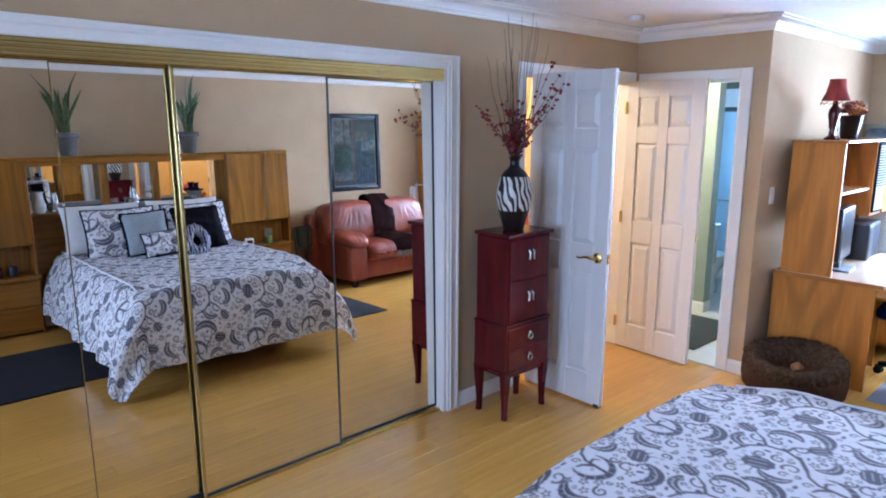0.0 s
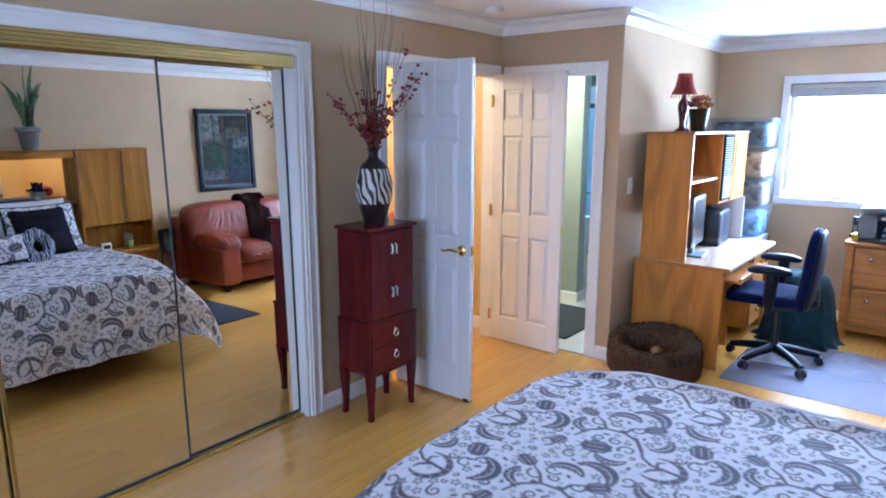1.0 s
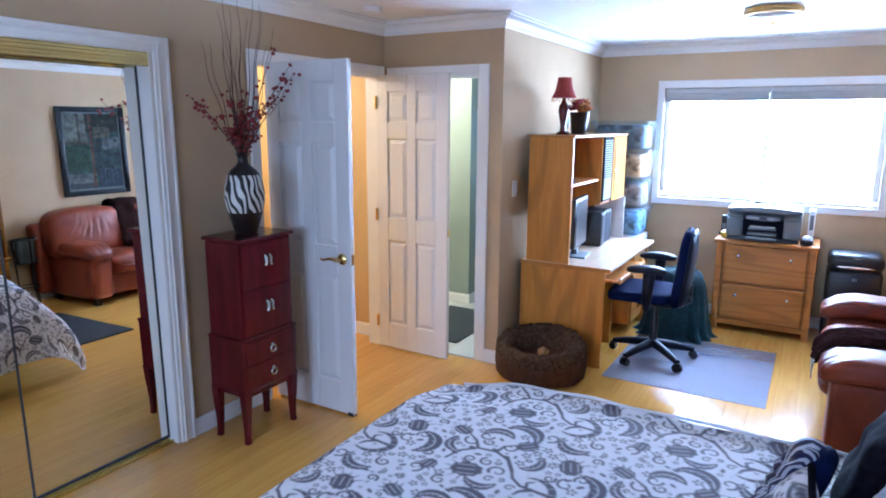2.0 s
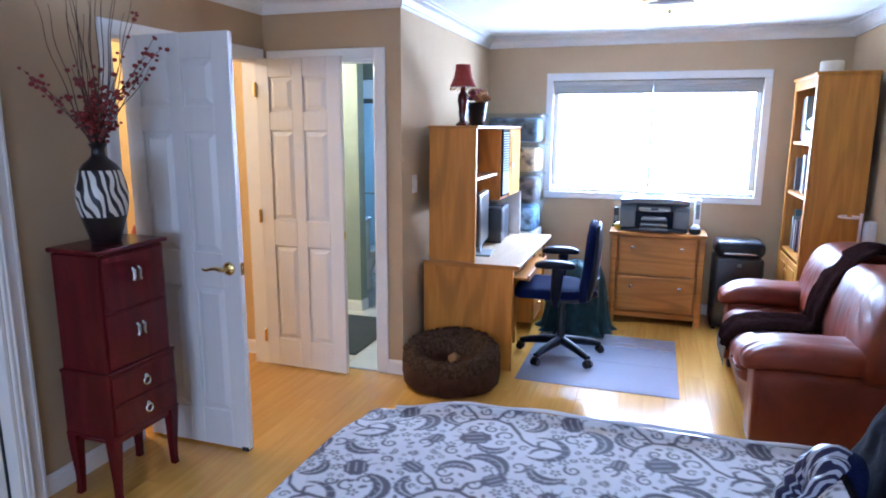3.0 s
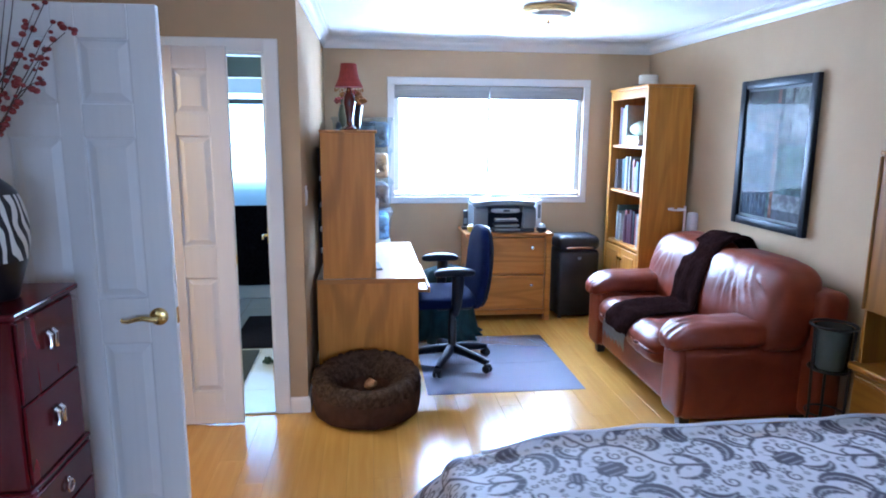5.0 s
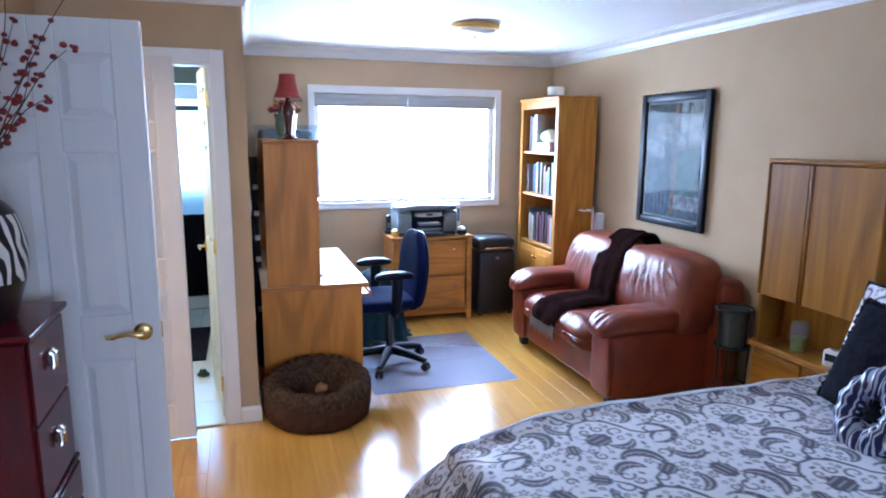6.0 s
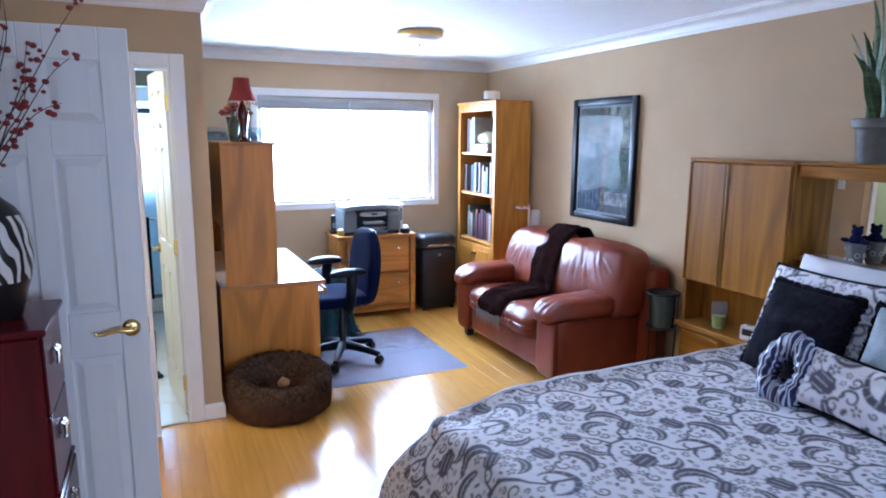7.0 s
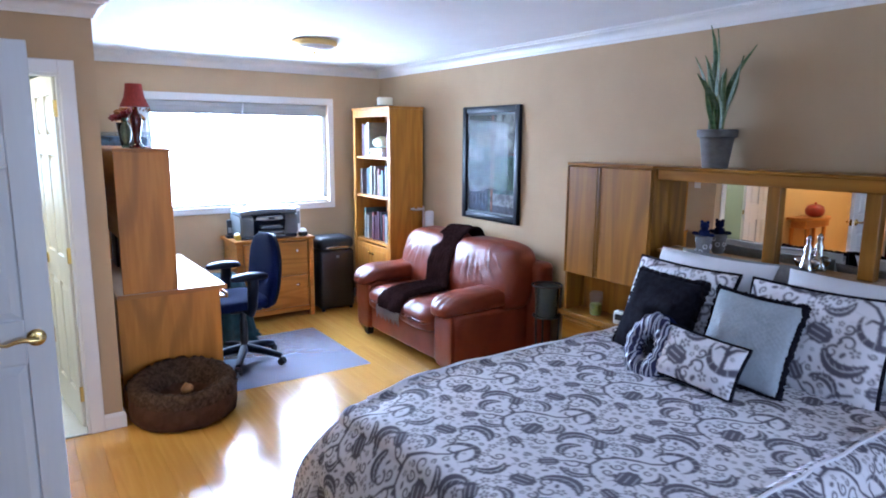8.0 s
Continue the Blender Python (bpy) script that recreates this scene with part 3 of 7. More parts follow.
def hanging_towel():
    bm = bmesh.new()
    rows = []
    for i in range(15):
        y = -0.46 + 0.92 * i / 14
        rows.append([bm.verts.new((x + 0.006 * math.sin(i * 1.7) * k, y, z)) for x, z, k in ((0.026, 0.30, 1), (0.022, 0.7, .6), (0.016, 0.90, 0), (0.0, 0.918, 0), (-0.016, 0.90, 0), (-0.022, 0.6, .6), (-0.026, 0.145, 1))])
    for a, b in zip(rows, rows[1:]):
        for j in range(6):
            bm.faces.new((a[j], b[j], b[j + 1], a[j + 1]))
    bmesh.ops.solidify(bm, geom=bm.faces, thickness=0.008)
    ob = part("bath_towel", bm, BLACK_CLOTH, None, "black towel hanging over the shower door bar", True, pose(8.48, 5.05, 0))
    tagged(ob, category="towel")


hanging_towel()


def toilet():
    t = thing("toilet", 7.85, 5.50, 0, "white porcelain toilet behind the partition", "toilet")
    part("bowl", lathe([(0.11, 0), (0.12, 0.05), (0.10, 0.16), (0.15, 0.28), (0.19, 0.36), (0.20, 0.39), (0.18, 0.39)], 24), PORCELAIN, t, smooth=True)
    part("seat", lathe([(0.20, 0.392), (0.205, 0.40), (0.20, 0.415), (0.12, 0.418)], 24), PORCELAIN, t, smooth=True)
    part("tank", box(-0.42, -0.2, 0.36, -0.2, 0.2, 0.74, 0.02, seg=2), PORCELAIN, t, smooth=True)
    part("tank_lid", box(-0.43, -0.21, 0.74, -0.19, 0.21, 0.77, 0.01), PORCELAIN, t)


toilet()


def flat_rug(name, x0, y0, x1, y1, mat, label, z=0.0, thick=0.014, rz=0.0):
    cx, cy = (x0 + x1) / 2, (y0 + y1) / 2
    ob = part(name, box(x0 - cx, y0 - cy, 0, x1 - cx, y1 - cy, thick, 0.005, seg=2), mat, None, label, True, pose(cx, cy, z, 0, 0, rz))
    tagged(ob, category="rug")
    return ob


flat_rug("bath_rug", 6.05, 4.70, 6.93, 5.25, BATH_RUG, "slate grey bath rug on pale tile", 0.001)
flat_rug("bath_mat", 6.99, 4.60, 7.84, 4.935, BLACK_CLOTH, "black bath mat on pale tile", 0.001)
fs = thing("frog_figurine", 6.66, 4.60, 0.0015, "small dark green frog figurine on the bathroom tile", "figurine")
body = puff(0, 0, 0.024, 0.036, 0.028, 0.024, 2.2, 6)
for sx in (-1, 1):
    body = puff(-0.020, 0.012 * sx, 0.050, 0.009, 0.008, 0.009, 2.2, 4, bm=body)
    body = puff(0.012, 0.030 * sx, 0.012, 0.020, 0.011, 0.011, 2.2, 4, bm=body)
part("figure", body, material("dark_green_glaze", (0.03, 0.06, 0.035), 0.4, grain=0.3, scale=(40, 40, 40)), fs, smooth="all")
flat_rug("bedside_rug", 1.5, 2.1, 5.07, 3.23, RUG, "black low pile rug under the foot of the bed", 0.0)


# ---- doors ----
def six_panel(name, width, label, mat=DOOR):
    """A six-panel leaf hinged at its local origin, running along +x, thickness along y."""
    d = thing(name, 0, 0, 0, label, "door")
    t, h, st, mid = 0.035, 2.02, 0.095, 0.075
    part("core", box(0.002, -0.0025, 0.002, width - 0.002, 0.0025, h - 0.002), mat, d)
    pw = (width - 2 * st - mid) / 2
    xs = [(0, st), (st + pw, st + pw + mid), (width - st, width)]
    for x0, x1 in xs:
        part("stile", box(x0, -t / 2, 0, x1, t / 2, h, 0.003), mat, d)
    zs = [(0, 0.19), (0.83, 1.00), (1.575, 1.69), (1.905, h)]
    for z0, z1 in zs:
        for x0 in (st, st + pw + mid):
            part("rail", box(x0, -t / 2, z0, x0 + pw, t / 2, z1, 0.003), mat, d)
    for (_, z0), (z1, _) in zip(zs, zs[1:]):
        for x0 in (st, st + pw + mid):
            bm = None
            for s in (-1, 1):
                b2 = bmesh.new()
                o, i = 0.008, 0.036
                lo = [b2.verts.new((x, s * 0.0028, z)) for x, z in ((x0 + o, z0 + o), (x0 + pw - o, z0 + o), (x0 + pw - o, z1 - o), (x0 + o, z1 - o))]
                hi = [b2.verts.new((x, s * 0.0160, z)) for x, z in ((x0 + i, z0 + i), (x0 + pw - i, z0 + i), (x0 + pw - i, z1 - i), (x0 + i, z1 - i))]
                b2.faces.new(hi)
                for j in range(4):
                    b2.faces.new((lo[j], lo[(j + 1) % 4], hi[(j + 1) % 4], hi[j]))
                bm = merge(bm, b2)
            part("panel", bm, mat, d)
    return d


def hinges(d, mat=BRASS, side=0.0, heights=(0.2, 1.02, 1.83)):
    for z in heights:
        part("hinge", boxes([(-0.012, -0.02 + side, z - 0.045, 0.004, 0.02 + side, z + 0.045)], 0.003), mat, d, "brass hinge")


def lever(d, x, side, direction):
    """Lever set: rose, neck and a curved grip."""
    y = side * 0.0175
    r = part("rose", lathe([(0.033, 0), (0.033, 0.005), (0.026, 0.011), (0.012, 0.013)], 20), BRASS, d, "brass lever rose", True)
    r.matrix_basis = pose(x, y, 0.93, -90 * side)
    pts = [(x, y + side * s, 0.93) for s in (0.008, 0.03, 0.045)] + [(x + direction * a, y + side * 0.048, 0.93 + z) for a, z in ((0.02, 0.002), (0.045, 0.006), (0.07, 0.002), (0.095, -0.006), (0.112, -0.004), (0.118, 0.004))]
    part("grip", tube(pts, [0.009, 0.009, 0.010, 0.010, 0.009, 0.008, 0.007, 0.006, 0.005][:len(pts)], 10), BRASS, d, "curved brass lever", True)


left = six_panel("door_1", 0.605, "white six-panel door leaf standing open with a brass lever")
left.matrix_basis = pose(4.636, 5.195, 0.012, 0, 0, -90.2)
hinges(left, BRASS, 0.012)
lever(left, 0.545, -1, -1)
lever(left, 0.545, 1, -1)
part("latch", box(0.604, -0.012, 0.90, 0.607, 0.012, 0.96), BRASS, left, "brass latch plate")
part("door_stop", box(0.56, -0.022, -0.011, 0.60, 0.022, 0.012, 0.004), BLACK, left, "dark rubber door stop at the foot")

right = six_panel("door_2", 0.605, "white six-panel door leaf folded back beside the bathroom doorway")
right.matrix_basis = pose(5.722, 5.19, 0.012, 0, 0, -91.5)
hinges(right, BRASS, -0.012)
part("latch", box(0.604, -0.010, 0.90, 0.607, 0.010, 0.95), BRASS, right, "brass latch plate")

bathdoor = six_panel("door_3", 0.64, "white six-panel bathroom door standing open into the bathroom")
bathdoor.matrix_basis = pose(BX + 0.095, 4.432, 0.012, 0, 0, 7.0)
hinges(bathdoor, BRASS, 0.0)
lever(bathdoor, 0.58, 1, -1)


# ---- mirrored closet ----
def closet_doors():
    tr = thing("closet_track", 2.39, NY + 0.05, 0, "gold sliding door track over the closet", "track", kind="structure")
    part("head_track", boxes([(-1.465, -0.05, 1.955, 1.495, -0.03, 2.02), (-1.465, -0.03, 1.995, 1.495, 0.045, 2.02)], 0.003), GOLD_TRACK, tr)
    for z in (1.968, 1.984, 2.002):
        part("track_rib", box(-1.465, -0.055, z, 1.495, -0.05, z + 0.008, 0.002), GOLD_TRACK, tr)
    part("floor_track", boxes([(-1.465, -0.02, 0.0, 1.495, 0.05, 0.008), (-1.465, -0.012, 0.008, 1.495, -0.006, 0.018), (-1.465, 0.022, 0.008, 1.495, 0.028, 0.018)]), GOLD_TRACK, tr)
    runs = [(0.935, 1.99, 0.030), (1.96, 2.45, 0.062), (2.42, 3.175, 0.030), (3.15, 3.885, 0.062)]
    for i, (x0, x1, y) in enumerate(runs):
        d = thing("mirror_door", (x0 + x1) / 2, NY + y + 0.012, 0.02, "full height mirrored sliding closet door with a slim gold frame", "mirror", group="closet doors")
        d.matrix_basis = pose((x0 + x1) / 2, NY + y + 0.012, 0.02, MIRROR_TILT, 0, 0)
        w = (x1 - x0) / 2
        part("mirror_pane", box(-w + 0.004, -0.003, 0.012, w - 0.004, 0.003, 1.935), MIRROR, d, "clear mirror glass")
        front = i % 2 == 0
        for s in (-1, 1):
            gold = front and s < 0 and i == 2
            wide = 0.016 if gold else (0.007 if i > 1 else 0.002)
            part("stile", box(s * w - s * wide, -0.010, 0.0, s * w, 0.006, 1.945, 0.002), GOLD_TRACK if gold or i < 2 else BLACK, d, "gold edge strip" if gold else "dark edge strip")
        part("bottom_rail", box(-w, -0.009, 0.0, w, 0.006, 0.014, 0.002), DARK_GREY, d)
        part("top_rail", box(-w, -0.008, 1.932, w, 0.006, 1.945, 0.002), GOLD_TRACK, d)


MIRROR_TILT = -0.85
closet_doors()


# ---- printed fabric ----
def motif_tile():
    """One repeat of the print: thistle heads, crescents, feathered leaves, curls and small florets, 2.5 mm a step."""
    w, h = 0.50, 0.62
    nx, ny = int(w / 0.0025), int(h / 0.0025)
    gx, gy = np.meshgrid((np.arange(nx) + 0.5) * 0.0025, (np.arange(ny) + 0.5) * 0.0025, indexing="ij")
    tile = np.zeros((nx, ny))

    def near(cx, cy):
        return (gx - cx + w / 2) % w - w / 2, (gy - cy + h / 2) % h - h / 2

    def put(mask, value=1.0):
        np.copyto(tile, np.where(mask, value, tile))

    def ellipse(cx, cy, rx, ry, ang, value=1.0, scallop=0.0, lobes=0):
        dx, dy = near(cx, cy)
        c, s = math.cos(radians(ang)), math.sin(radians(ang))
        u, v = (dx * c + dy * s) / rx, (-dx * s + dy * c) / ry
        a = np.arctan2(v, u)
        put(u * u + v * v < (1 + scallop * np.cos(lobes * a)) ** 2, value)

    def stroke(pts, w0, w1, value=1.0):
        n = len(pts)
        for i, (p, q) in enumerate(zip(pts, pts[1:])):
            dx, dy = near(*p)
            ex, ey = q[0] - p[0], q[1] - p[1]
            L = max(ex * ex + ey * ey, 1e-9)
            t = np.clip((dx * ex + dy * ey) / L, 0, 1)
            d = np.hypot(dx - t * ex, dy - t * ey)
            put(d < w0 + (w1 - w0) * (i + t) / (n - 1), value)

    def curl(cx, cy, r, a0, turns, w0, w1, value=1.0):
        pts = []
        for i in range(17):
            f = i / 16
            a = radians(a0) + turns * 2 * math.pi * f
            pts.append((cx + r * (1 - 0.75 * f) * math.cos(a), cy + r * (1 - 0.75 * f) * math.sin(a)))
        stroke(pts, w0, w1, value)

    def leaf(cx, cy, length, wide, ang, bend):
        pts = []
        for i in range(13):
            f = i / 12
            a = radians(ang) + bend * (f - 0.5)
            pts.append((cx + length * (f - 0.5) * math.cos(a), cy + length * (f - 0.5) * math.sin(a)))
        for i, p in enumerate(pts):
            f = i / 12
            r = 0.95 * wide * math.sin(math.pi * (0.06 + 0.9 * f)) ** 0.8
            ellipse(p[0], p[1], r, r, 0)
            if i % 2 == 0 and 1 < i < 11:
                a = radians(ang) + bend * (f - 0.5) + 1.2
                stroke([p, (p[0] + (r + 0.007) * math.cos(a), p[1] + (r + 0.007) * math.sin(a))], 0.003, 0.001)
        for i in range(2, 11, 2):
            f, p = i / 12, pts[i]
            r = 0.95 * wide * math.sin(math.pi * (0.06 + 0.9 * f)) ** 0.8
            a = radians(ang) + bend * (f - 0.5) + 0.8
            stroke([p, (p[0] + 0.8 * r * math.cos(a), p[1] + 0.8 * r * math.sin(a))], 0.0016, 0.0012, 0.35)
        stroke(pts[1:-1], 0.0026, 0.0014, 0.15)

    def thistle(cx, cy, r, ang):
        c, s = math.cos(radians(ang)), math.sin(radians(ang))
        ellipse(cx, cy, r, r * 0.82, ang, 1.0, 0.05, 9)
        for k in (-0.5, 0.0, 0.5):
            curlx, curly = cx - s * r * k, cy + c * r * k
            stroke([(curlx - c * r * 0.5, curly - s * r * 0.5), (curlx, curly), (curlx + c * r * 0.6, curly + s * r * 0.6)], 0.0019, 0.0019, 0.3)
        for k in (-70, -42, -14, 14, 42, 70):
            a = radians(ang + k)
            stroke([(cx + r * 0.9 * math.cos(a), cy + r * 0.9 * math.sin(a)), (cx + r * 1.45 * math.cos(a), cy + r * 1.45 * math.sin(a))], 0.003, 0.001)

    def floret(cx, cy, r):
        for k in range(5):
            a = 2 * math.pi * k / 5 + cx * 40
            ellipse(cx + r * math.cos(a), cy + r * math.sin(a), r * 0.55, r * 0.42, math.degrees(a), 0.9)
        ellipse(cx, cy, r * 0.3, r * 0.3, 0, 0.2)

    # large crescent with its branching stem
    for f in range(28):
        a = radians(150 + 230 * f / 27)
        r = 0.085 - 0.012 * abs(f - 13) / 13
        k = 0.004 + 0.011 * math.sin(math.pi * f / 27)
        ellipse(0.16 + r * math.cos(a), 0.17 + r * math.sin(a), k, k, 0)
    for f in range(0, 28, 3):
        a = radians(150 + 230 * f / 27)
        stroke([(0.16 + 0.06 * math.cos(a), 0.17 + 0.06 * math.sin(a)), (0.16 + 0.105 * math.cos(a), 0.17 + 0.105 * math.sin(a))], 0.0014, 0.0014, 0.3)
    stroke([(0.16, 0.10), (0.165, 0.15), (0.17, 0.20), (0.20, 0.24), (0.24, 0.26)], 0.008, 0.005)
    stroke([(0.165, 0.16), (0.14, 0.19), (0.115, 0.20)], 0.010, 0.004)
    stroke([(0.17, 0.18), (0.20, 0.185), (0.215, 0.165)], 0.007, 0.003)
    # main vine
    stroke([(0.24, 0.26), (0.30, 0.30), (0.33, 0.36), (0.32, 0.43), (0.27, 0.48), (0.20, 0.50)], 0.008, 0.005)
    for a, b in ((0.31, 0.31), (0.335, 0.37), (0.31, 0.45), (0.25, 0.49)):
        ellipse(a, b, 0.015, 0.011, 40, 1.0, 0.15, 5)
    stroke([(0.33, 0.36), (0.38, 0.35), (0.41, 0.31)], 0.007, 0.004)
    stroke([(0.32, 0.43), (0.37, 0.46), (0.40, 0.50)], 0.007, 0.004)
    thistle(0.17, 0.40, 0.056, 110)
    thistle(0.42, 0.275, 0.042, -50)
    thistle(0.42, 0.54, 0.040, 60)
    thistle(0.13, 0.53, 0.036, 170)
    thistle(0.36, 0.09, 0.050, 20)
    leaf(0.04, 0.30, 0.19, 0.030, 62, 1.3)
    leaf(0.095, 0.325, 0.13, 0.021, 95, -1.2)
    leaf(0.27, 0.585, 0.20, 0.030, 15, 1.3)
    leaf(0.29, 0.535, 0.13, 0.020, 30, -1.2)
    leaf(0.48, 0.41, 0.14, 0.025, 100, 1.2)
    leaf(0.31, 0.19, 0.13, 0.021, -20, 1.2)
    leaf(0.47, 0.14, 0.15, 0.025, 70, -1.3)
    for c in ((0.25, 0.36, 0.026, 30, 1.2), (0.24, 0.42, 0.024, 200, -1.2), (0.38, 0.41, 0.022, 90, 1.1), (0.06, 0.45, 0.028, 0, 1.2), (0.30, 0.03, 0.026, 120, -1.1),
              (0.44, 0.02, 0.022, 250, 1.2), (0.05, 0.05, 0.028, 60, 1.2), (0.26, 0.13, 0.022, 300, -1.2), (0.34, 0.53, 0.020, 10, 1.1), (0.20, 0.57, 0.02, 150, 1.1),
              (0.09, 0.56, 0.034, 200, 1.0), (0.38, 0.33, 0.030, 320, -1.0), (0.36, 0.47, 0.034, 60, 0.9), (0.21, 0.30, 0.034, 100, -0.9), (0.02, 0.22, 0.032, 180, 1.0), (0.42, 0.44, 0.03, 270, -1.0), (0.25, 0.07, 0.034, 20, 0.9)):
        curl(*c, 0.0052, 0.0026)
    for x, y in ((0.06, 0.13), (0.03, 0.18), (0.09, 0.085), (0.02, 0.10), (0.30, 0.255), (0.36, 0.20), (0.39, 0.225), (0.40, 0.17), (0.34, 0.15), (0.43, 0.20), (0.36, 0.255), (0.10, 0.47), (0.45, 0.47), (0.22, 0.04), (0.13, 0.02), (0.48, 0.31)):
        floret(x, y, 0.013)
    for x, y, a in ((0.20, 0.33, 30), (0.28, 0.41, 100), (0.10, 0.25, 0), (0.37, 0.60, 60), (0.07, 0.60, 140), (0.24, 0.53, 20), (0.47, 0.07, 90), (0.42, 0.38, 45), (0.02, 0.39, 70), (0.28, 0.07, 130)):
        ellipse(x, y, 0.014, 0.007, a, 0.95)
    # small sprigs, curls and leaflets in what is left of the ground
    fill = random.Random(17)
    for size in (0.026, 0.019, 0.0135, 0.010):
        for _ in range(520):
            x, y = fill.uniform(0, w), fill.uniform(0, h)
            dx, dy = near(x, y)
            if tile[np.hypot(dx, dy) < size + 0.004].max() > 0.1:
                continue
            pick = fill.random()
            if size > 0.02:
                if pick < 0.5:
                    thistle(x, y, size * 0.62, fill.uniform(0, 360))
                else:
                    leaf(x, y, size * 1.8, size * 0.36, fill.uniform(0, 360), fill.choice((-0.9, 0.9)))
            elif pick < 0.5 and size > 0.011:
                curl(x, y, size * 0.95, fill.uniform(0, 360), fill.choice((-1.1, 1.1)), 0.0036, 0.002)
            elif pick < 0.75:
                floret(x, y, size * 0.6)
            else:
                ellipse(x, y, size * 0.8, size * 0.42, fill.uniform(0, 360), 0.95)
    soft = tile.copy()
    for ax in (0, 1):
        soft = (soft * 2 + np.roll(soft, 1, ax) + np.roll(soft, -1, ax)) / 4
    return soft, w, h


TILE_MAP, TILE_W, TILE_H = motif_tile()


def motif(u, v):
    """Print density at fabric places u, v (metres), sampled between steps."""
    fu, fv = (u % TILE_W) / 0.0025 - 0.5, (v % TILE_H) / 0.0025 - 0.5
    i, j = np.floor(fu).astype(int), np.floor(fv).astype(int)
    a, b = fu - i, fv - j
    n, m = TILE_MAP.shape
    g = lambda p, q: TILE_MAP[p % n, q % m]
    return g(i, j) * (1 - a) * (1 - b) + g(i + 1, j) * a * (1 - b) + g(i, j + 1) * (1 - a) * b + g(i + 1, j + 1) * a * b


def wave(x, y, seed):
    """Cheap smooth unevenness."""
    r = np.random.RandomState(seed)
    out = 0 * x
    for _ in range(7):
        f, a, p = r.uniform(2, 11), r.uniform(0, 6.28), r.uniform(0, 6.28)
        out = out + np.sin(f * (x * math.cos(a) + y * math.sin(a)) + p) / f * 3
    return out / 3


def grid_mesh(name, xyz, dens, mat, parent=None, label="", closed=False):
    """A smooth sheet from an array of places (n, m, 3), with a print layer."""
    n, m, _ = xyz.shape
    idx = np.arange(n * m).reshape(n, m)
    quads = np.stack([idx[:-1, :-1], idx[1:, :-1], idx[1:, 1:], idx[:-1, 1:]], -1).reshape(-1, 4)
    me = bpy.data.meshes.new(name)
    me.vertices.add(n * m)
    me.vertices.foreach_set("co", xyz.reshape(-1).astype(np.float32))
    me.loops.add(quads.size)
    me.loops.foreach_set("vertex_index", quads.reshape(-1).astype(np.int32))
    me.polygons.add(len(quads))
    me.polygons.foreach_set("loop_start", np.arange(0, quads.size, 4, dtype=np.int32))
    me.update(calc_edges=True)
    me.polygons.foreach_set("use_smooth", np.ones(len(quads), dtype=bool))
    if dens is not None:
        layer = me.attributes.new("motif", "FLOAT", "POINT")
        layer.data.foreach_set("value", dens.reshape(-1).astype(np.float32))
    me.materials.append(mat)
    ob = new(name, me)
    ob.parent = parent
    return tagged(ob, label)


# ---- bed ----
BED_X0, BED_X1, BED_Y0, BED_Y1, BED_Z = 2.70, 4.06, 1.42, 3.60, 0.682


def bed():
    b = thing("bed", 3.37, 2.5, 0, "queen bed on a dark wood base", "bed")
    part("base", box(-0.66, -1.08, 0.06, 0.66, 0.86, 0.26, 0.008), CHERRY, b, "dark reddish wood base")
    part("plinth", box(-0.62, -1.0, 0.014, 0.62, 0.78, 0.06), BLACK, b)
    part("mattress", puff(0, -0.03, 0.46, 0.70, 1.03, 0.205, 10, 12), WHITE_CLOTH, b, smooth="all")


bed()


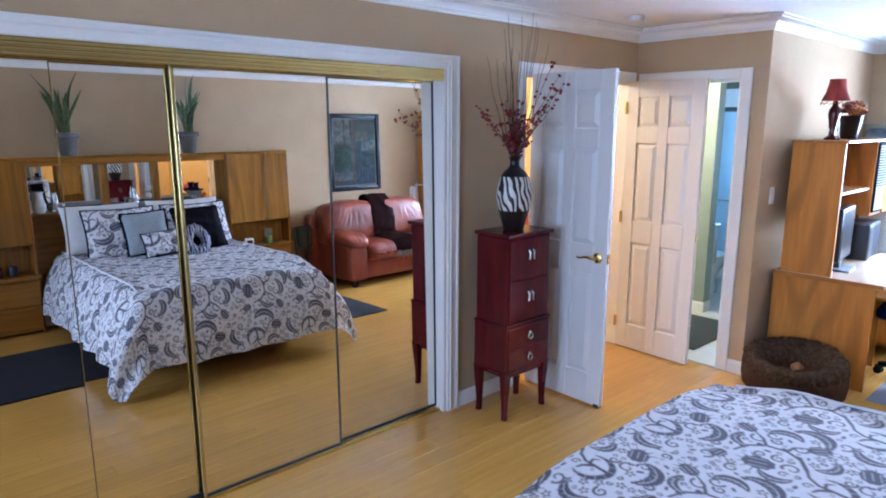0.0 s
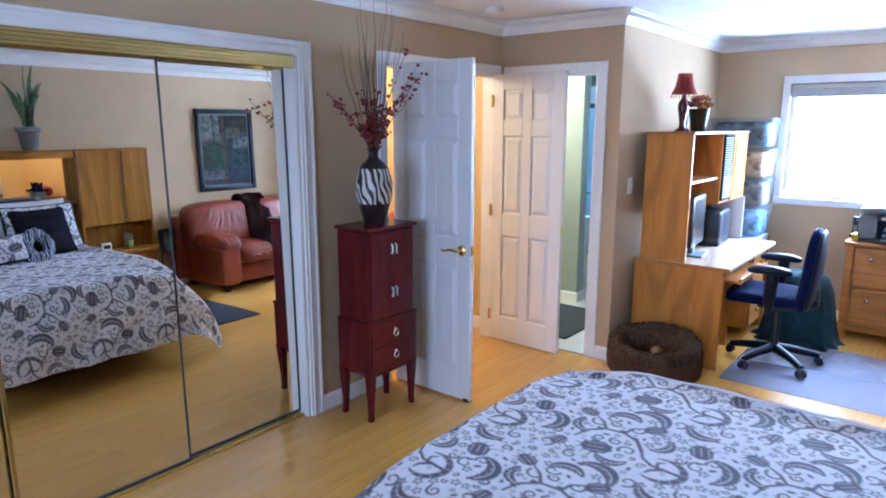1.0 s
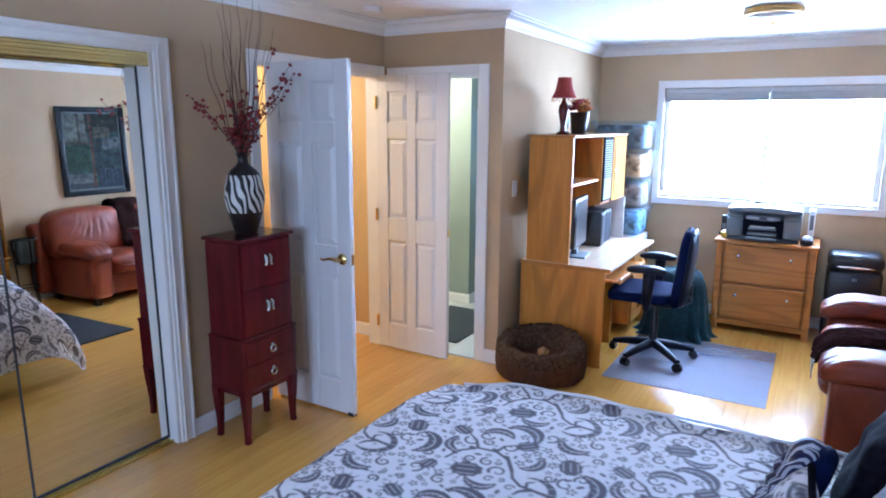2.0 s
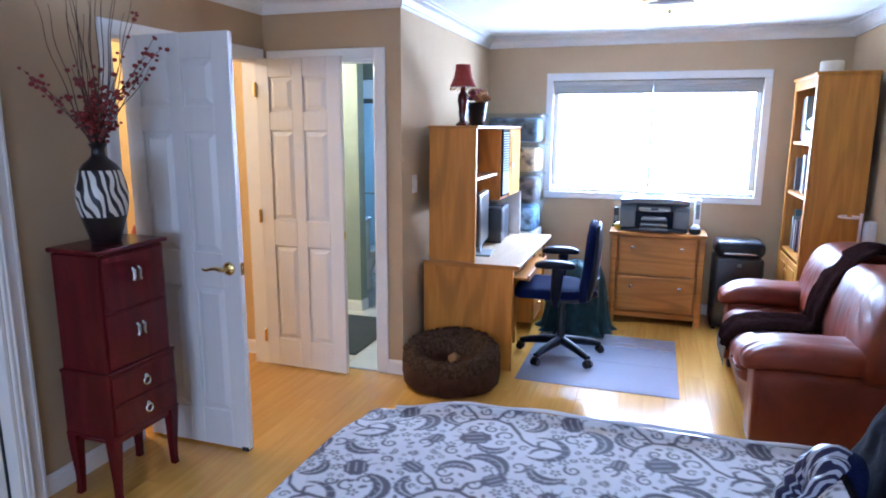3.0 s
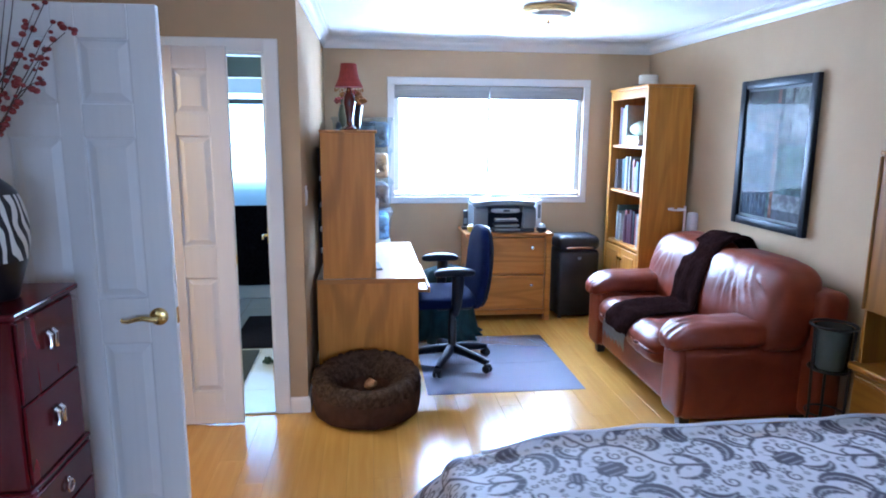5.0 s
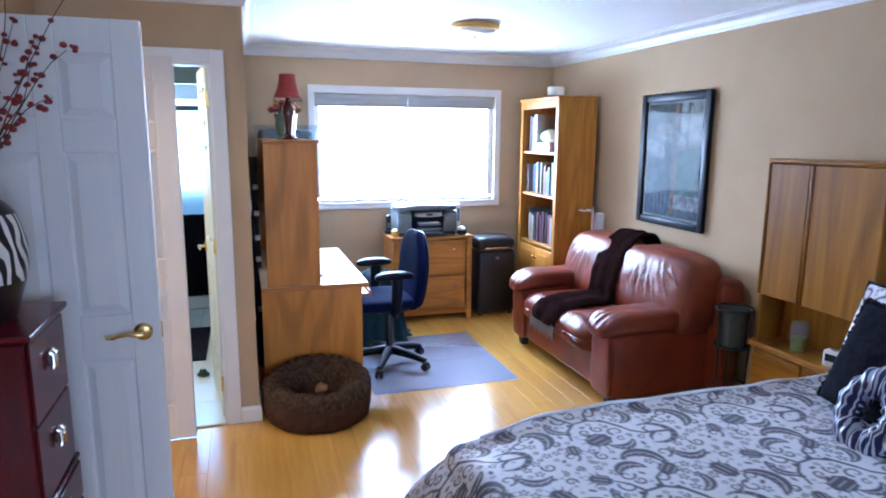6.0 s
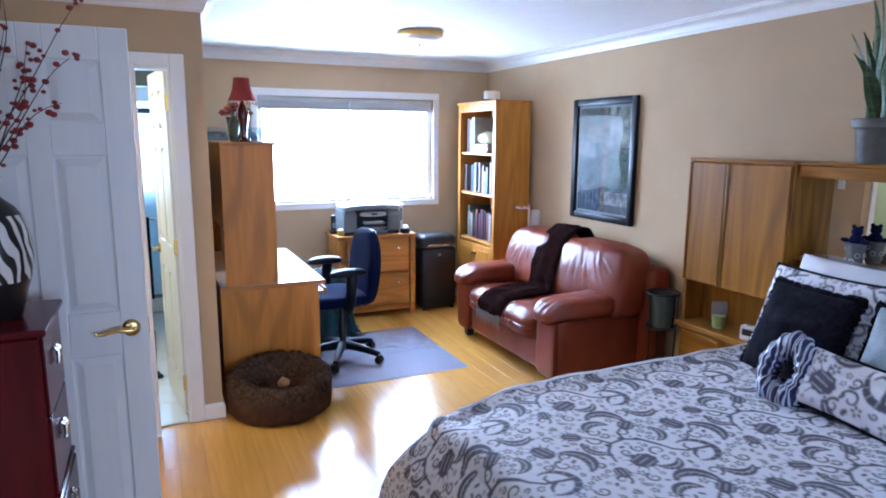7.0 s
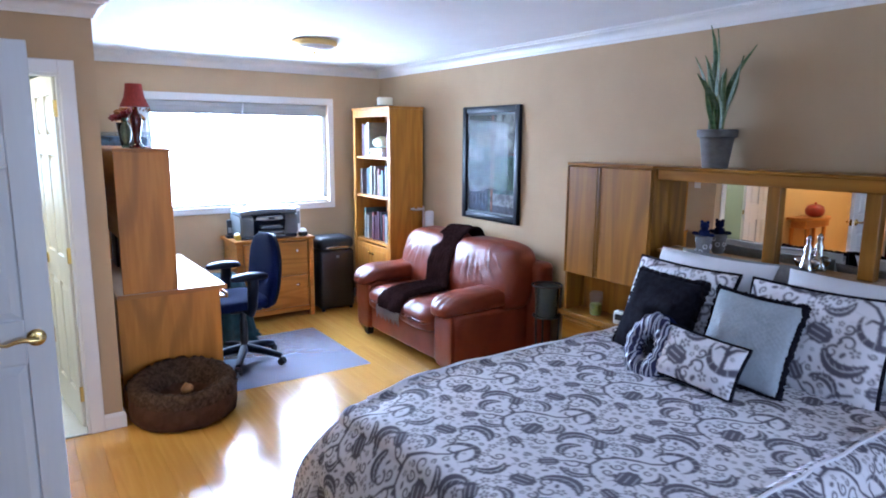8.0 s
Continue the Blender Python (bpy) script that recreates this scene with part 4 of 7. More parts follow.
def comforter():
    a, b, r = (BED_X1 - BED_X0) / 2, BED_Y1 - BED_Y0, 0.075
    hang = 0.56
    step = 0.0043
    u = np.linspace(-a - hang, a + hang, int((2 * a + 2 * hang) / step))
    v = np.linspace(0.0, b + hang, int((b + hang) / step))
    U, V = np.meshgrid(u, v, indexing="ij")
    du, dv = np.maximum(np.abs(U) - a, 0) * np.sign(U), np.maximum(V - b, 0)
    d = np.hypot(du, dv)
    safe = np.maximum(d, 1e-6)
    nx, ny = du / safe, dv / safe
    q = r * math.pi / 2
    out = np.where(d < q, r * np.sin(np.minimum(d, q) / r), r + 0.11 * (1 - np.exp(-(np.maximum(d, q) - q) / 0.16)) + (0.06 + 0.35 * np.abs(nx * ny)) * (d - q))
    down = np.where(d < q, r * (1 - np.cos(np.minimum(d, q) / r)), r + 0.985 * (d - q))
    along = U * (np.abs(du) < 1e-6) + V + np.arctan2(dv, np.abs(du) + 1e-6) * 0.25
    fold = 0.020 * np.sin(along * 13 + 1.5 * np.sin(along * 4)) * np.clip((d - 0.09) / 0.35, 0, 1)
    out = out + fold
    X = np.clip(U, -a, a) + nx * out
    X = X * (1 - 0.075 * np.clip((V - b + 0.75) / 0.75, 0, 1) ** 2.2 * np.clip(1 - d / 0.35, 0, 1))
    Y = np.minimum(V, b) + ny * out
    Z = -down + 0.008 * wave(U, V, 3) * np.clip(1 - d / 0.3, 0, 1)
    Z = Z + 0.012 * np.exp(-((np.abs(U) - a + 0.01) / 0.014) ** 2) * np.clip((b - V) * 8 + 1, 0, 1) * (dv < 1e-6)
    Z = Z - 0.015 * np.exp(-((V - 0.0) / 0.3) ** 2)
    Z = Z - 0.045 * np.exp(-((np.minimum(np.abs(U), a) - a) / 0.17) ** 2 - ((np.minimum(V, b) - b) / 0.17) ** 2) * (1 - np.clip(d / 0.5, 0, 1))
    Z = np.maximum(Z, 0.018 - BED_Z + 0.006 * np.sin(along * 20))
    xyz = np.stack([X, Y, Z], -1)
    ob = grid_mesh("comforter", xyz, motif(1.15 * U + 0.13, 1.15 * V + 0.2), PRINT, None, "white comforter with grey floral print draped over the bed")
    ob.matrix_basis = pose((BED_X0 + BED_X1) / 2, BED_Y0, BED_Z)
    for s in (-1, 1):
        pts = [(s * (a + 0.005 + 0.004 * math.sin(k * 1.3)) * (1 - 0.075 * max(0, (0.65 - (b - 0.1) * (1 - k / 40)) / 0.75) ** 2.2), 0.05 + (b - 0.1) * k / 40, 0.012 + 0.003 * math.sin(k * 0.9) - 0.040 * math.exp(-((40 - k) * (b - 0.1) / 40 / 0.17) ** 2)) for k in range(41)]
        part("edge_cord", tube(pts, 0.0065, 8), PRINT, ob, "white corded edge", "all")
    tagged(ob, category="comforter")


comforter()


# ---- sofa ----
def gathers(lines):
    """Soft creases in stuffed leather: each is (x, z, direction, length, depth) on the front of a cushion."""
    def at(px, py, pz):
        d = 0.0
        for x, z, ang, length, depth in lines:
            c, s = math.cos(radians(ang)), math.sin(radians(ang))
            u, v = (px - x) * c + (pz - z) * s, -(px - x) * s + (pz - z) * c
            if abs(u) < length:
                d += depth * math.exp(-(v / 0.009) ** 2) * math.cos(u / length * math.pi / 2) ** 2
                d -= 0.6 * depth * math.exp(-((v - 0.02) / 0.012) ** 2) * math.cos(u / length * math.pi / 2) ** 2
        return d
    return at


def sofa():
    s = thing("loveseat", 6.08, 1.37, 0, "russet leather loveseat with puffy cushions against the wall", "sofa")
    part("base", box(-0.66, 0.05, 0.085, 0.66, 0.80, 0.30, 0.02, seg=3), LEATHER, s, smooth=True)
    part("front_rail", puff(-0.01, 0.80, 0.19, 0.63, 0.025, 0.105, 7, 14, 0.003, 6), LEATHER, s, smooth="all")
    part("back_frame", box(-0.865, 0.0, 0.085, 0.79, 0.17, 0.80, 0.05, seg=4), LEATHER, s, smooth=True)
    for sx in (-1, 1):
        x = -0.625 if sx < 0 else 0.615
        part("arm_panel", puff(x, 0.415, 0.275, 0.120, 0.425, 0.205, 16, 14, 0.002, 7), LEATHER, s, smooth="all")
        # a padded front with its own seam
        part("arm_front", puff(x, 0.832, 0.275, 0.112, 0.026, 0.200, 6, 12, 0.003, 9), LEATHER, s, "padded arm front", smooth="all")
        droop = lambda px, py, pz: (px * (1 + 0.10 * max(0, py / 0.46) ** 3), py, pz * (1 - 0.14 * max(0, -py / 0.46)) - 0.05 * max(0, (py - 0.26) / 0.2) ** 2 + 0.05 * max(0, -py / 0.46) - 0.012 * abs(math.sin(px * 60)) * max(0, (py - 0.3) / 0.16))
        part("arm_pad", puff(x, 0.455, 0.545, 0.146, 0.455, 0.070, 3.8, 22, 0.006, 11, shape=droop), LEATHER, s, "puffy gathered arm pad", smooth="all")
    for x in (-0.253, 0.248):
        crown = lambda px, py, pz: (px, py, pz + (0.018 * (1 - (px / 0.25) ** 2) if pz > 0 else 0) - 0.05 * max(0, (py - 0.28) / 0.12) ** 2 * (pz > 0))
        part("seat_cushion", puff(x, 0.50, 0.375, 0.248, 0.40, 0.095, 6, 20, 0.006, 8, shape=crown), LEATHER, s, smooth="all")
    near = gathers([(-0.10, 0.02, 60, 0.16, 0.012), (-0.03, 0.05, 75, 0.17, 0.010), (0.05, 0.03, 82, 0.15, 0.009), (-0.20, 0.06, 48, 0.13, 0.012), (-0.27, 0.12, 35, 0.10, 0.011), (-0.15, 0.15, 62, 0.10, 0.010), (0.13, 0.06, 95, 0.12, 0.007)])
    far = gathers([(0.08, 0.03, 100, 0.15, 0.008), (0.18, 0.05, 118, 0.13, 0.009), (0.0, 0.06, 88, 0.12, 0.006), (0.24, 0.11, 135, 0.10, 0.009)])
    for x, w, crease in ((-0.375, 0.425, near), (0.36, 0.37, far)):
        def tilt(px, py, pz, crease=crease):
            q = py - 0.22 * pz + (0.03 * (1 - (pz / 0.25) ** 2) if py > 0 else 0)
            return (px * (1 - 0.05 * max(0, pz / 0.25)), q - (crease(px, py, pz) if py > 0 else 0), pz + 0.018 * math.cos(px / 0.4 * 1.4))
        part("back_cushion", puff(x, 0.245, 0.66, w, 0.15, 0.245, 4.8, 40, 0.008, 5, shape=tilt), LEATHER, s, smooth="all")
    for x in (-0.66, 0.62):
        for y in (0.1, 0.79):
            bm = bmesh.new()
            bmesh.ops.create_cone(bm, cap_ends=True, segments=4, radius1=0.038, radius2=0.050, depth=0.09, matrix=pose(0, 0, 0.045, 0, 0, 45))
            bmesh.ops.bevel(bm, geom=list(bm.edges), offset=0.004, segments=1, affect="EDGES")
            part("foot", bm, BLACK, s, "dark tapered block foot", at=pose(x, y, 0))


sofa()


def strip(name, path, x0, x1, width, thick, mat, parent, label, n=46, m=16, rough=0.012, seed=1):
    """A length of cloth laid along a path of (y, z), drifting from x0 to x1."""
    pts = [Vector(p) for p in path]
    lens = [0.0]
    for p, q in zip(pts, pts[1:]):
        lens.append(lens[-1] + (q - p).length)
    ys = np.interp(np.linspace(0, lens[-1], n), lens, [p.x for p in pts])
    zs = np.interp(np.linspace(0, lens[-1], n), lens, [p.y for p in pts])
    for _ in range(2):
        ys[1:-1], zs[1:-1] = (ys[:-2] + ys[1:-1] * 2 + ys[2:]) / 4, (zs[:-2] + zs[1:-1] * 2 + zs[2:]) / 4
    bm = bmesh.new()
    ring = []
    ty, tz = np.gradient(ys), np.gradient(zs)
    for i in range(n):
        L = math.hypot(ty[i], tz[i])
        ny, nz = -tz[i] / L, ty[i] / L
        cx = x0 + (x1 - x0) * i / (n - 1)
        row = []
        for side in (1, -1):
            for j in (range(m) if side == 1 else range(m - 1, -1, -1)):
                f = j / (m - 1) - 0.5
                edge = (1 - (2 * abs(f)) ** 6)
                wob = rough * (noise.noise((f * 6 + seed, i * 0.22, 0)) + 0.7 * math.sin(f * 14 + seed)) * 0.6
                o = side * thick / 2 * max(edge, 0.15) + wob
                row.append(bm.verts.new((cx + width * f + 0.012 * noise.noise((seed, i * 0.2, j * 0.1)), ys[i] + ny * o, zs[i] + nz * o)))
        ring.append(row)
    for a, b in zip(ring, ring[1:]):
        k = len(a)
        for j in range(k):
            bm.faces.new((a[j], b[j], b[(j + 1) % k], a[(j + 1) % k]))
    bm.faces.new(ring[0])
    bm.faces.new(ring[-1][::-1])
    ob = part(name, bm, mat, parent, label, "all")
    return ob


thr = thing("throw_blanket", 6.08, 1.37, 0, "dark brown plush throw over the loveseat back and seat", "throw blanket")
strip("back_fold", [(0.0, 0.72), (0.02, 0.86), (0.09, 0.955), (0.20, 0.965), (0.31, 0.90), (0.405, 0.76), (0.455, 0.62), (0.465, 0.53), (0.50, 0.500)], 0.12, 0.03, 0.33, 0.034, THROW, thr, "", n=60, m=26, rough=0.012)
strip("seat_fold", [(0.47, 0.515), (0.60, 0.512), (0.74, 0.504), (0.85, 0.480), (0.908, 0.42), (0.922, 0.36)], 0.05, 0.05, 0.37, 0.034, THROW, thr, "", n=50, m=26, rough=0.012, seed=5)
for i in range(22):
    fx = -0.125 + 0.345 * i / 21
    part("fringe_strand", tube([(fx, 0.925, 0.37), (fx + 0.004 * (i % 3 - 1), 0.932, 0.32), (fx + 0.008 * (i % 3 - 1), 0.930, 0.265 + 0.01 * (i % 4))], [0.006, 0.005, 0.003], 5), GREY_CLOTH, thr, "grey fringe strand")


# ---- headboard wall with its two pier cabinets ----
def pier_cabinet(x0, x1, wide_first):
    p = thing("pier_cabinet", (x0 + x1) / 2, SY + 0.001, 0, "honey oak pier cabinet with doors over an open cubby and drawers", "cabinet", group="bedside piers")
    h = (x1 - x0) / 2
    part("side_panel", box(-h, 0, 0.0, -h + 0.02, 0.185, 1.525, 0.003), AGED, p)
    part("side_panel", box(h - 0.02, 0, 0.0, h, 0.185, 1.525, 0.003), AGED, p)
    part("top", box(-h - 0.004, 0, 1.525, h + 0.004, 0.20, 1.545, 0.004), AGED_FLAT, p)
    part("back_panel", box(-h + 0.02, 0, 0.0, h - 0.02, 0.012, 1.525), AGED, p)
    part("cubby_ceiling", box(-h + 0.02, 0.012, 0.80, h - 0.02, 0.18, 0.815), AGED_FLAT, p)
    part("drawer_case", box(-h + 0.02, 0.012, 0.02, h - 0.02, 0.188, 0.49), AGED_FLAT, p)
    part("nightstand_top", box(-h - 0.015, 0.012, 0.49, h + 0.015, 0.225, 0.525, 0.008, seg=2), AGED_FLAT, p)
    split = -h + (0.42 if wide_first else 0.28)
    for a, b in ((-h, split), (split, h)):
        d = part("door", box(a + 0.006, 0.186, 0.795, b - 0.022, 0.205, 1.52, 0.004), AGED, p)
        part("finger_pull", box(b - 0.022, 0.186, 0.795, b - 0.008, 0.212, 1.52, 0.006, seg=2), AGED, d, "rounded oak edge pull")
    for z0, z1 in ((0.03, 0.25), (0.26, 0.48)):
        for a, b in ((-h, 0), (0, h)):
            d = part("drawer", box(a + 0.012, 0.188, z0, b - 0.012, 0.206, z1, 0.004), AGED_FLAT, p)
            part("drawer_pull", box(a + 0.03, 0.206, z1 - 0.03, b - 0.03, 0.218, z1 - 0.012, 0.004), AGED_FLAT, d, "oak lip pull")
    return p


pier_cabinet(4.27, 4.97, True)
pier_cabinet(1.79, 2.49, False)


def headboard():
    hb = thing("headboard", 3.38, SY + 0.001, 0, "honey oak headboard with three mirror panels and a top bridge", "headboard")
    part("lower_panel", box(-0.885, 0, 0.2, 0.885, 0.03, 1.03, 0.003), AGED_FLAT, hb)
    part("ledge", box(-0.885, 0, 1.03, 0.885, 0.13, 1.05, 0.004), AGED_FLAT, hb)
    part("bridge", box(-0.885, 0.05, 1.465, 0.885, 0.165, 1.53, 0.006), AGED_FLAT, hb)
    part("bridge_top", box(-0.885, 0.0, 1.53, 0.885, 0.19, 1.545, 0.004), AGED_FLAT, hb)
    for x in (-0.235, 0.235):
        part("post", box(x - 0.035, 0.02, 1.05, x + 0.035, 0.06, 1.465, 0.004), AGED, hb)
    for a, b in ((-0.885, -0.27), (-0.2, 0.2), (0.27, 0.885)):
        part("mirror_panel", box(a, 0.022, 1.05, b, 0.030, 1.465), MIRROR, hb, "clear mirror panel")
    part("mirror_backing", box(-0.885, 0.0, 1.05, 0.885, 0.020, 1.53), AGED_FLAT, hb)


headboard()


def snake_plant(x, y, z, seed, label):
    rnd = random.Random(seed)
    p = thing("snake_plant", x, y, z, label, "plant", group="plants on the headboard")
    pot = part("pot", lathe([(0.062, 0), (0.068, 0.01), (0.088, 0.16), (0.092, 0.165), (0.104, 0.17), (0.106, 0.205), (0.10, 0.21), (0.092, 0.205), (0.088, 0.19)], 28), POT_GREY, p, "weathered grey pot with a rolled rim", True)
    part("soil", lathe([(0.087, 0.178), (0.05, 0.190), (0.01, 0.192)], 16), SOIL, pot)
    for i in range(15):
        a, r0 = rnd.uniform(0, 6.28), rnd.uniform(0.005, 0.05)
        L = rnd.uniform(0.28, 0.46) if i > 1 else rnd.uniform(0.50, 0.62)
        lean = rnd.uniform(0.08, 0.48)
        tw, face = rnd.uniform(-0.9, 0.9), rnd.uniform(-0.6, 0.6)
        bm = bmesh.new()
        rows = []
        for k in range(11):
            f = k / 10
            w = 0.022 * (0.55 + 0.9 * f) * (1 - f ** 3.5) + 0.001
            cx = r0 * math.cos(a) + lean * L * f * f * math.cos(a) + 0.012 * math.sin(f * 5 + i)
            cy = (r0 * math.sin(a) + lean * L * f * f * math.sin(a)) * 0.75
            d = face + tw * f
            ux, uy = math.cos(d), math.sin(d)
            zz = 0.185 + L * f
            rows.append([bm.verts.new((cx + ux * w * s - uy * 0.006 * (1 - abs(s)), cy + uy * w * s + ux * 0.006 * (1 - abs(s)), zz)) for s in (-1, -0.8, 0, 0.8, 1)])
        for p0, p1 in zip(rows, rows[1:]):
            for j in range(4):
                bm.faces.new((p0[j], p1[j], p1[j + 1], p0[j + 1])).material_index = 1 if j in (0, 3) else 0
        bmesh.ops.solidify(bm, geom=bm.faces, thickness=0.003)
        lf = part("leaf", bm, LEAF, p, smooth="all")
        lf.data.materials.append(LEAF_EDGE)


snake_plant(3.93, 1.448, 1.545, 4, "snake plant with tall upright leaves on the headboard")
snake_plant(2.86, 1.448, 1.545, 9, "snake plant in a grey pot on the headboard")


# ---- pillows ----
def pillow(name, w, h, t, m, mat, label, edge=None, edge_r=0.006, printed=False, off=(0, 0), waffle=0.0, step=0.007, wrinkle=0.012, seed=1, fringe=0.0):
    n, k = max(24, int(w / step)), max(24, int(h / step))
    u, v = np.meshgrid(np.linspace(-1, 1, n), np.linspace(-1, 1, k), indexing="ij")
    pinch = 1 - 0.06 * (1 - np.abs(v) ** 2) , 1 - 0.06 * (1 - np.abs(u) ** 2)
    X, Z = u * w / 2 * pinch[0], v * h / 2 * pinch[1]
    T = t / 2 * np.sqrt(np.clip(1 - np.abs(u) ** 3.2, 0, 1)) * np.sqrt(np.clip(1 - np.abs(v) ** 3.2, 0, 1))
    T = T + wrinkle * wave(u * 1.5, v * 1.5, seed) * np.clip(T / (t / 2), 0, 1)
    if waffle:
        T = T + waffle * (np.sin(X * 2 * math.pi / 0.022) * np.sin(Z * 2 * math.pi / 0.022)) * np.clip(T / (t / 2), 0, 1)
    front, back = np.stack([X, T, Z], -1), np.stack([X, -T * 0.8, Z], -1)
    xyz = np.concatenate([front, back[:, ::-1]], 1)
    dens = motif(np.concatenate([X, X[:, ::-1]], 1) + off[0], np.concatenate([Z, Z[:, ::-1]], 1) + off[1]) if printed else None
    top = thing(name, 0, 0, 0, label, "pillow")
    top.matrix_basis = m
    grid_mesh("cover", xyz, dens, PRINT if printed else mat, top)
    if edge:
        loop = []
        for a, b in ((-1, -1), (1, -1), (1, 1), (-1, 1)):
            na, nb = {(-1, -1): (1, -1), (1, -1): (1, 1), (1, 1): (-1, 1), (-1, 1): (-1, -1)}[(a, b)]
            for i in range(14):
                f = i / 14
                uu, vv = a + (na - a) * f, b + (nb - b) * f
                loop.append((uu * w / 2 * (1 - 0.06 * (1 - vv * vv)), 0, vv * h / 2 * (1 - 0.06 * (1 - uu * uu))))
        if fringe:
            rnd = random.Random(seed)
            bm = None
            loop2 = []
            for p in loop + loop[:1]:
                loop2.append(p)
            dense = []
            for p, q in zip(loop2, loop2[1:]):
                for i in range(5):
                    f = i / 5
                    j = fringe * rnd.uniform(-0.25, 0.25)
                    dense.append((p[0] + (q[0] - p[0]) * f + j, j, p[2] + (q[2] - p[2]) * f + j))
            bm = tube(dense + dense[:1], [fringe * rnd.uniform(0.7, 1.15) for _ in dense] + [fringe], 8)
            part("fringe", bm, edge, top, "thick black fringe", "all")
        else:
            part("piping", tube(loop + loop[:1], edge_r, 8), edge, top, "black corded piping", "all")
    return top


def lean(x, y, z, tilt, turn=0.0, roll=0.0):
    """Standing pillow, leaning back by tilt degrees; its foot is at z."""
    return pose(x, y, z, 0, 0, turn) @ pose(0, 0, 0, tilt, 0, 0) @ pose(0, 0, 0, 0, roll, 0)


pillow("bed_pillow", 0.66, 0.46, 0.16, lean(3.70, 1.60, 0.875, 16, 0), GREY_CLOTH, "soft grey bed pillow against the headboard", seed=2)
pillow("bed_pillow", 0.66, 0.46, 0.16, lean(3.04, 1.60, 0.86, 16, 0), GREY_CLOTH, "soft grey bed pillow against the headboard", seed=3)
pillow("bed_pillow", 0.68, 0.46, 0.17, lean(3.74, 1.755, 0.895, 22, -2), WHITE_CLOTH, "white cotton bed pillow leaning on a grey one", seed=4)
pillow("bed_pillow", 0.68, 0.46, 0.17, lean(3.0, 1.755, 0.895, 22, 3), WHITE_CLOTH, "white cotton bed pillow leaning on a grey one", seed=5)
pillow("pillow_sham", 0.60, 0.46, 0.17, lean(3.77, 1.95, 0.86, 22, -4), None, "printed floral pillow sham with black piping", BLACK_CLOTH, 0.010, True, (0.1, 0.3), step=0.005, seed=6)
pillow("pillow_sham", 0.60, 0.46, 0.17, lean(3.10, 1.95, 0.86, 22, 3), None, "printed floral pillow sham with black piping", BLACK_CLOTH, 0.010, True, (0.42, 0.05), step=0.005, seed=7)
pillow("throw_pillow", 0.42, 0.41, 0.15, lean(3.71, 2.15, 0.86, 24, -8), BLACK_CLOTH, "black velvet square throw pillow with fringe", BLACK_CLOTH, printed=False, seed=8, fringe=0.017)
pillow("throw_pillow", 0.37, 0.39, 0.14, lean(3.245, 2.17, 0.865, 24, 6, -3), material("pale_grey_waffle", (0.42, 0.47, 0.52), 0.85, grain=0.12, scale=(60, 60, 60)), "pale grey waffle square throw pillow with black fringe", BLACK_CLOTH, waffle=0.0022, step=0.0045, seed=9, fringe=0.016)
pillow("lumbar_pillow", 0.36, 0.22, 0.11, lean(3.33, 2.37, 0.79, 28, 6, -5), None, "small printed floral lumbar pillow with black piping", BLACK_CLOTH, 0.009, True, (0.28, 0.1), step=0.004, seed=10)


def ring_pillow():
    t = thing("ring_pillow", 3.61, 2.37, 0.80, "zebra print plush ring pillow with a blue edge", "pillow")
    t.matrix_basis = lean(3.575, 2.38, 0.785, 24, -6) @ Matrix.Diagonal((0.78, 0.95, 0.92, 1))
    bm = bmesh.new()
    rows = []
    for i in range(56):
        a = 2 * math.pi * i / 56
        r = 0.054 * (1 + 0.10 * math.sin(a * 14) + 0.05 * math.sin(a * 5 + 1))
        R = 0.104
        rows.append([bm.verts.new(((R + r * math.cos(b)) * math.cos(a), r * 0.8 * math.sin(b), (R + r * math.cos(b)) * 1.08 * math.sin(a))) for b in [2 * math.pi * j / 20 for j in range(20)]])
    for i in range(56):
        p, q = rows[i], rows[(i + 1) % 56]
        for j in range(20):
            bm.faces.new((p[j], q[j], q[(j + 1) % 20], p[(j + 1) % 20]))
    part("ring", bm, ZEBRA_CLOTH, t, smooth="all")
    part("rim", tube([(0.138 * math.cos(a), -0.030, 0.148 * math.sin(a)) for a in [2 * math.pi * i / 40 for i in range(41)]], 0.030, 10), BLUE_CLOTH, t, "navy back edge", "all")


ring_pillow()


# ---- things on the headboard and bedside ----
def bear_planter(x, y, z, seed):
    bm = lathe([(0.030, 0), (0.034, 0.01), (0.046, 0.105), (0.05, 0.11), (0.046, 0.112)], 20)
    p = thing("bear_planter", x, y, z, "small patterned pot with a dark bear ornament", "ornament", group="bear planters")
    part("pot", bm, GREY_CLOTH, p, "grey pot with pale rings", True)
    for k in range(9):
        a = k * 2.4
        part("ring_motif", tube(arc((0, 0, 0), 0.011, 0, 360, 12, "xz"), 0.0022, 5), WHITE_CLOTH, p, at=pose(0.042 * math.cos(a), 0.042 * math.sin(a), 0.025 + 0.03 * (k % 3), 0, 0, math.degrees(a) - 90))
    bm = puff(0, 0, 0.125, 0.032, 0.026, 0.03, 2.2, 6)
    bm = puff(0, 0, 0.168, 0.025, 0.022, 0.024, 2.2, 6, bm=bm)
    for s in (-1, 1):
        bm = puff(s * 0.019, 0, 0.190, 0.010, 0.007, 0.010, 2.2, 4, bm=bm)
        bm = puff(s * 0.048, 0.01, 0.122, 0.024, 0.012, 0.011, 2.2, 4, bm=bm)
    part("bear", bm, BLUE_CLOTH, p, "dark blue bear figure", "all")


bear_planter(3.97, 1.438, 1.05, 1)


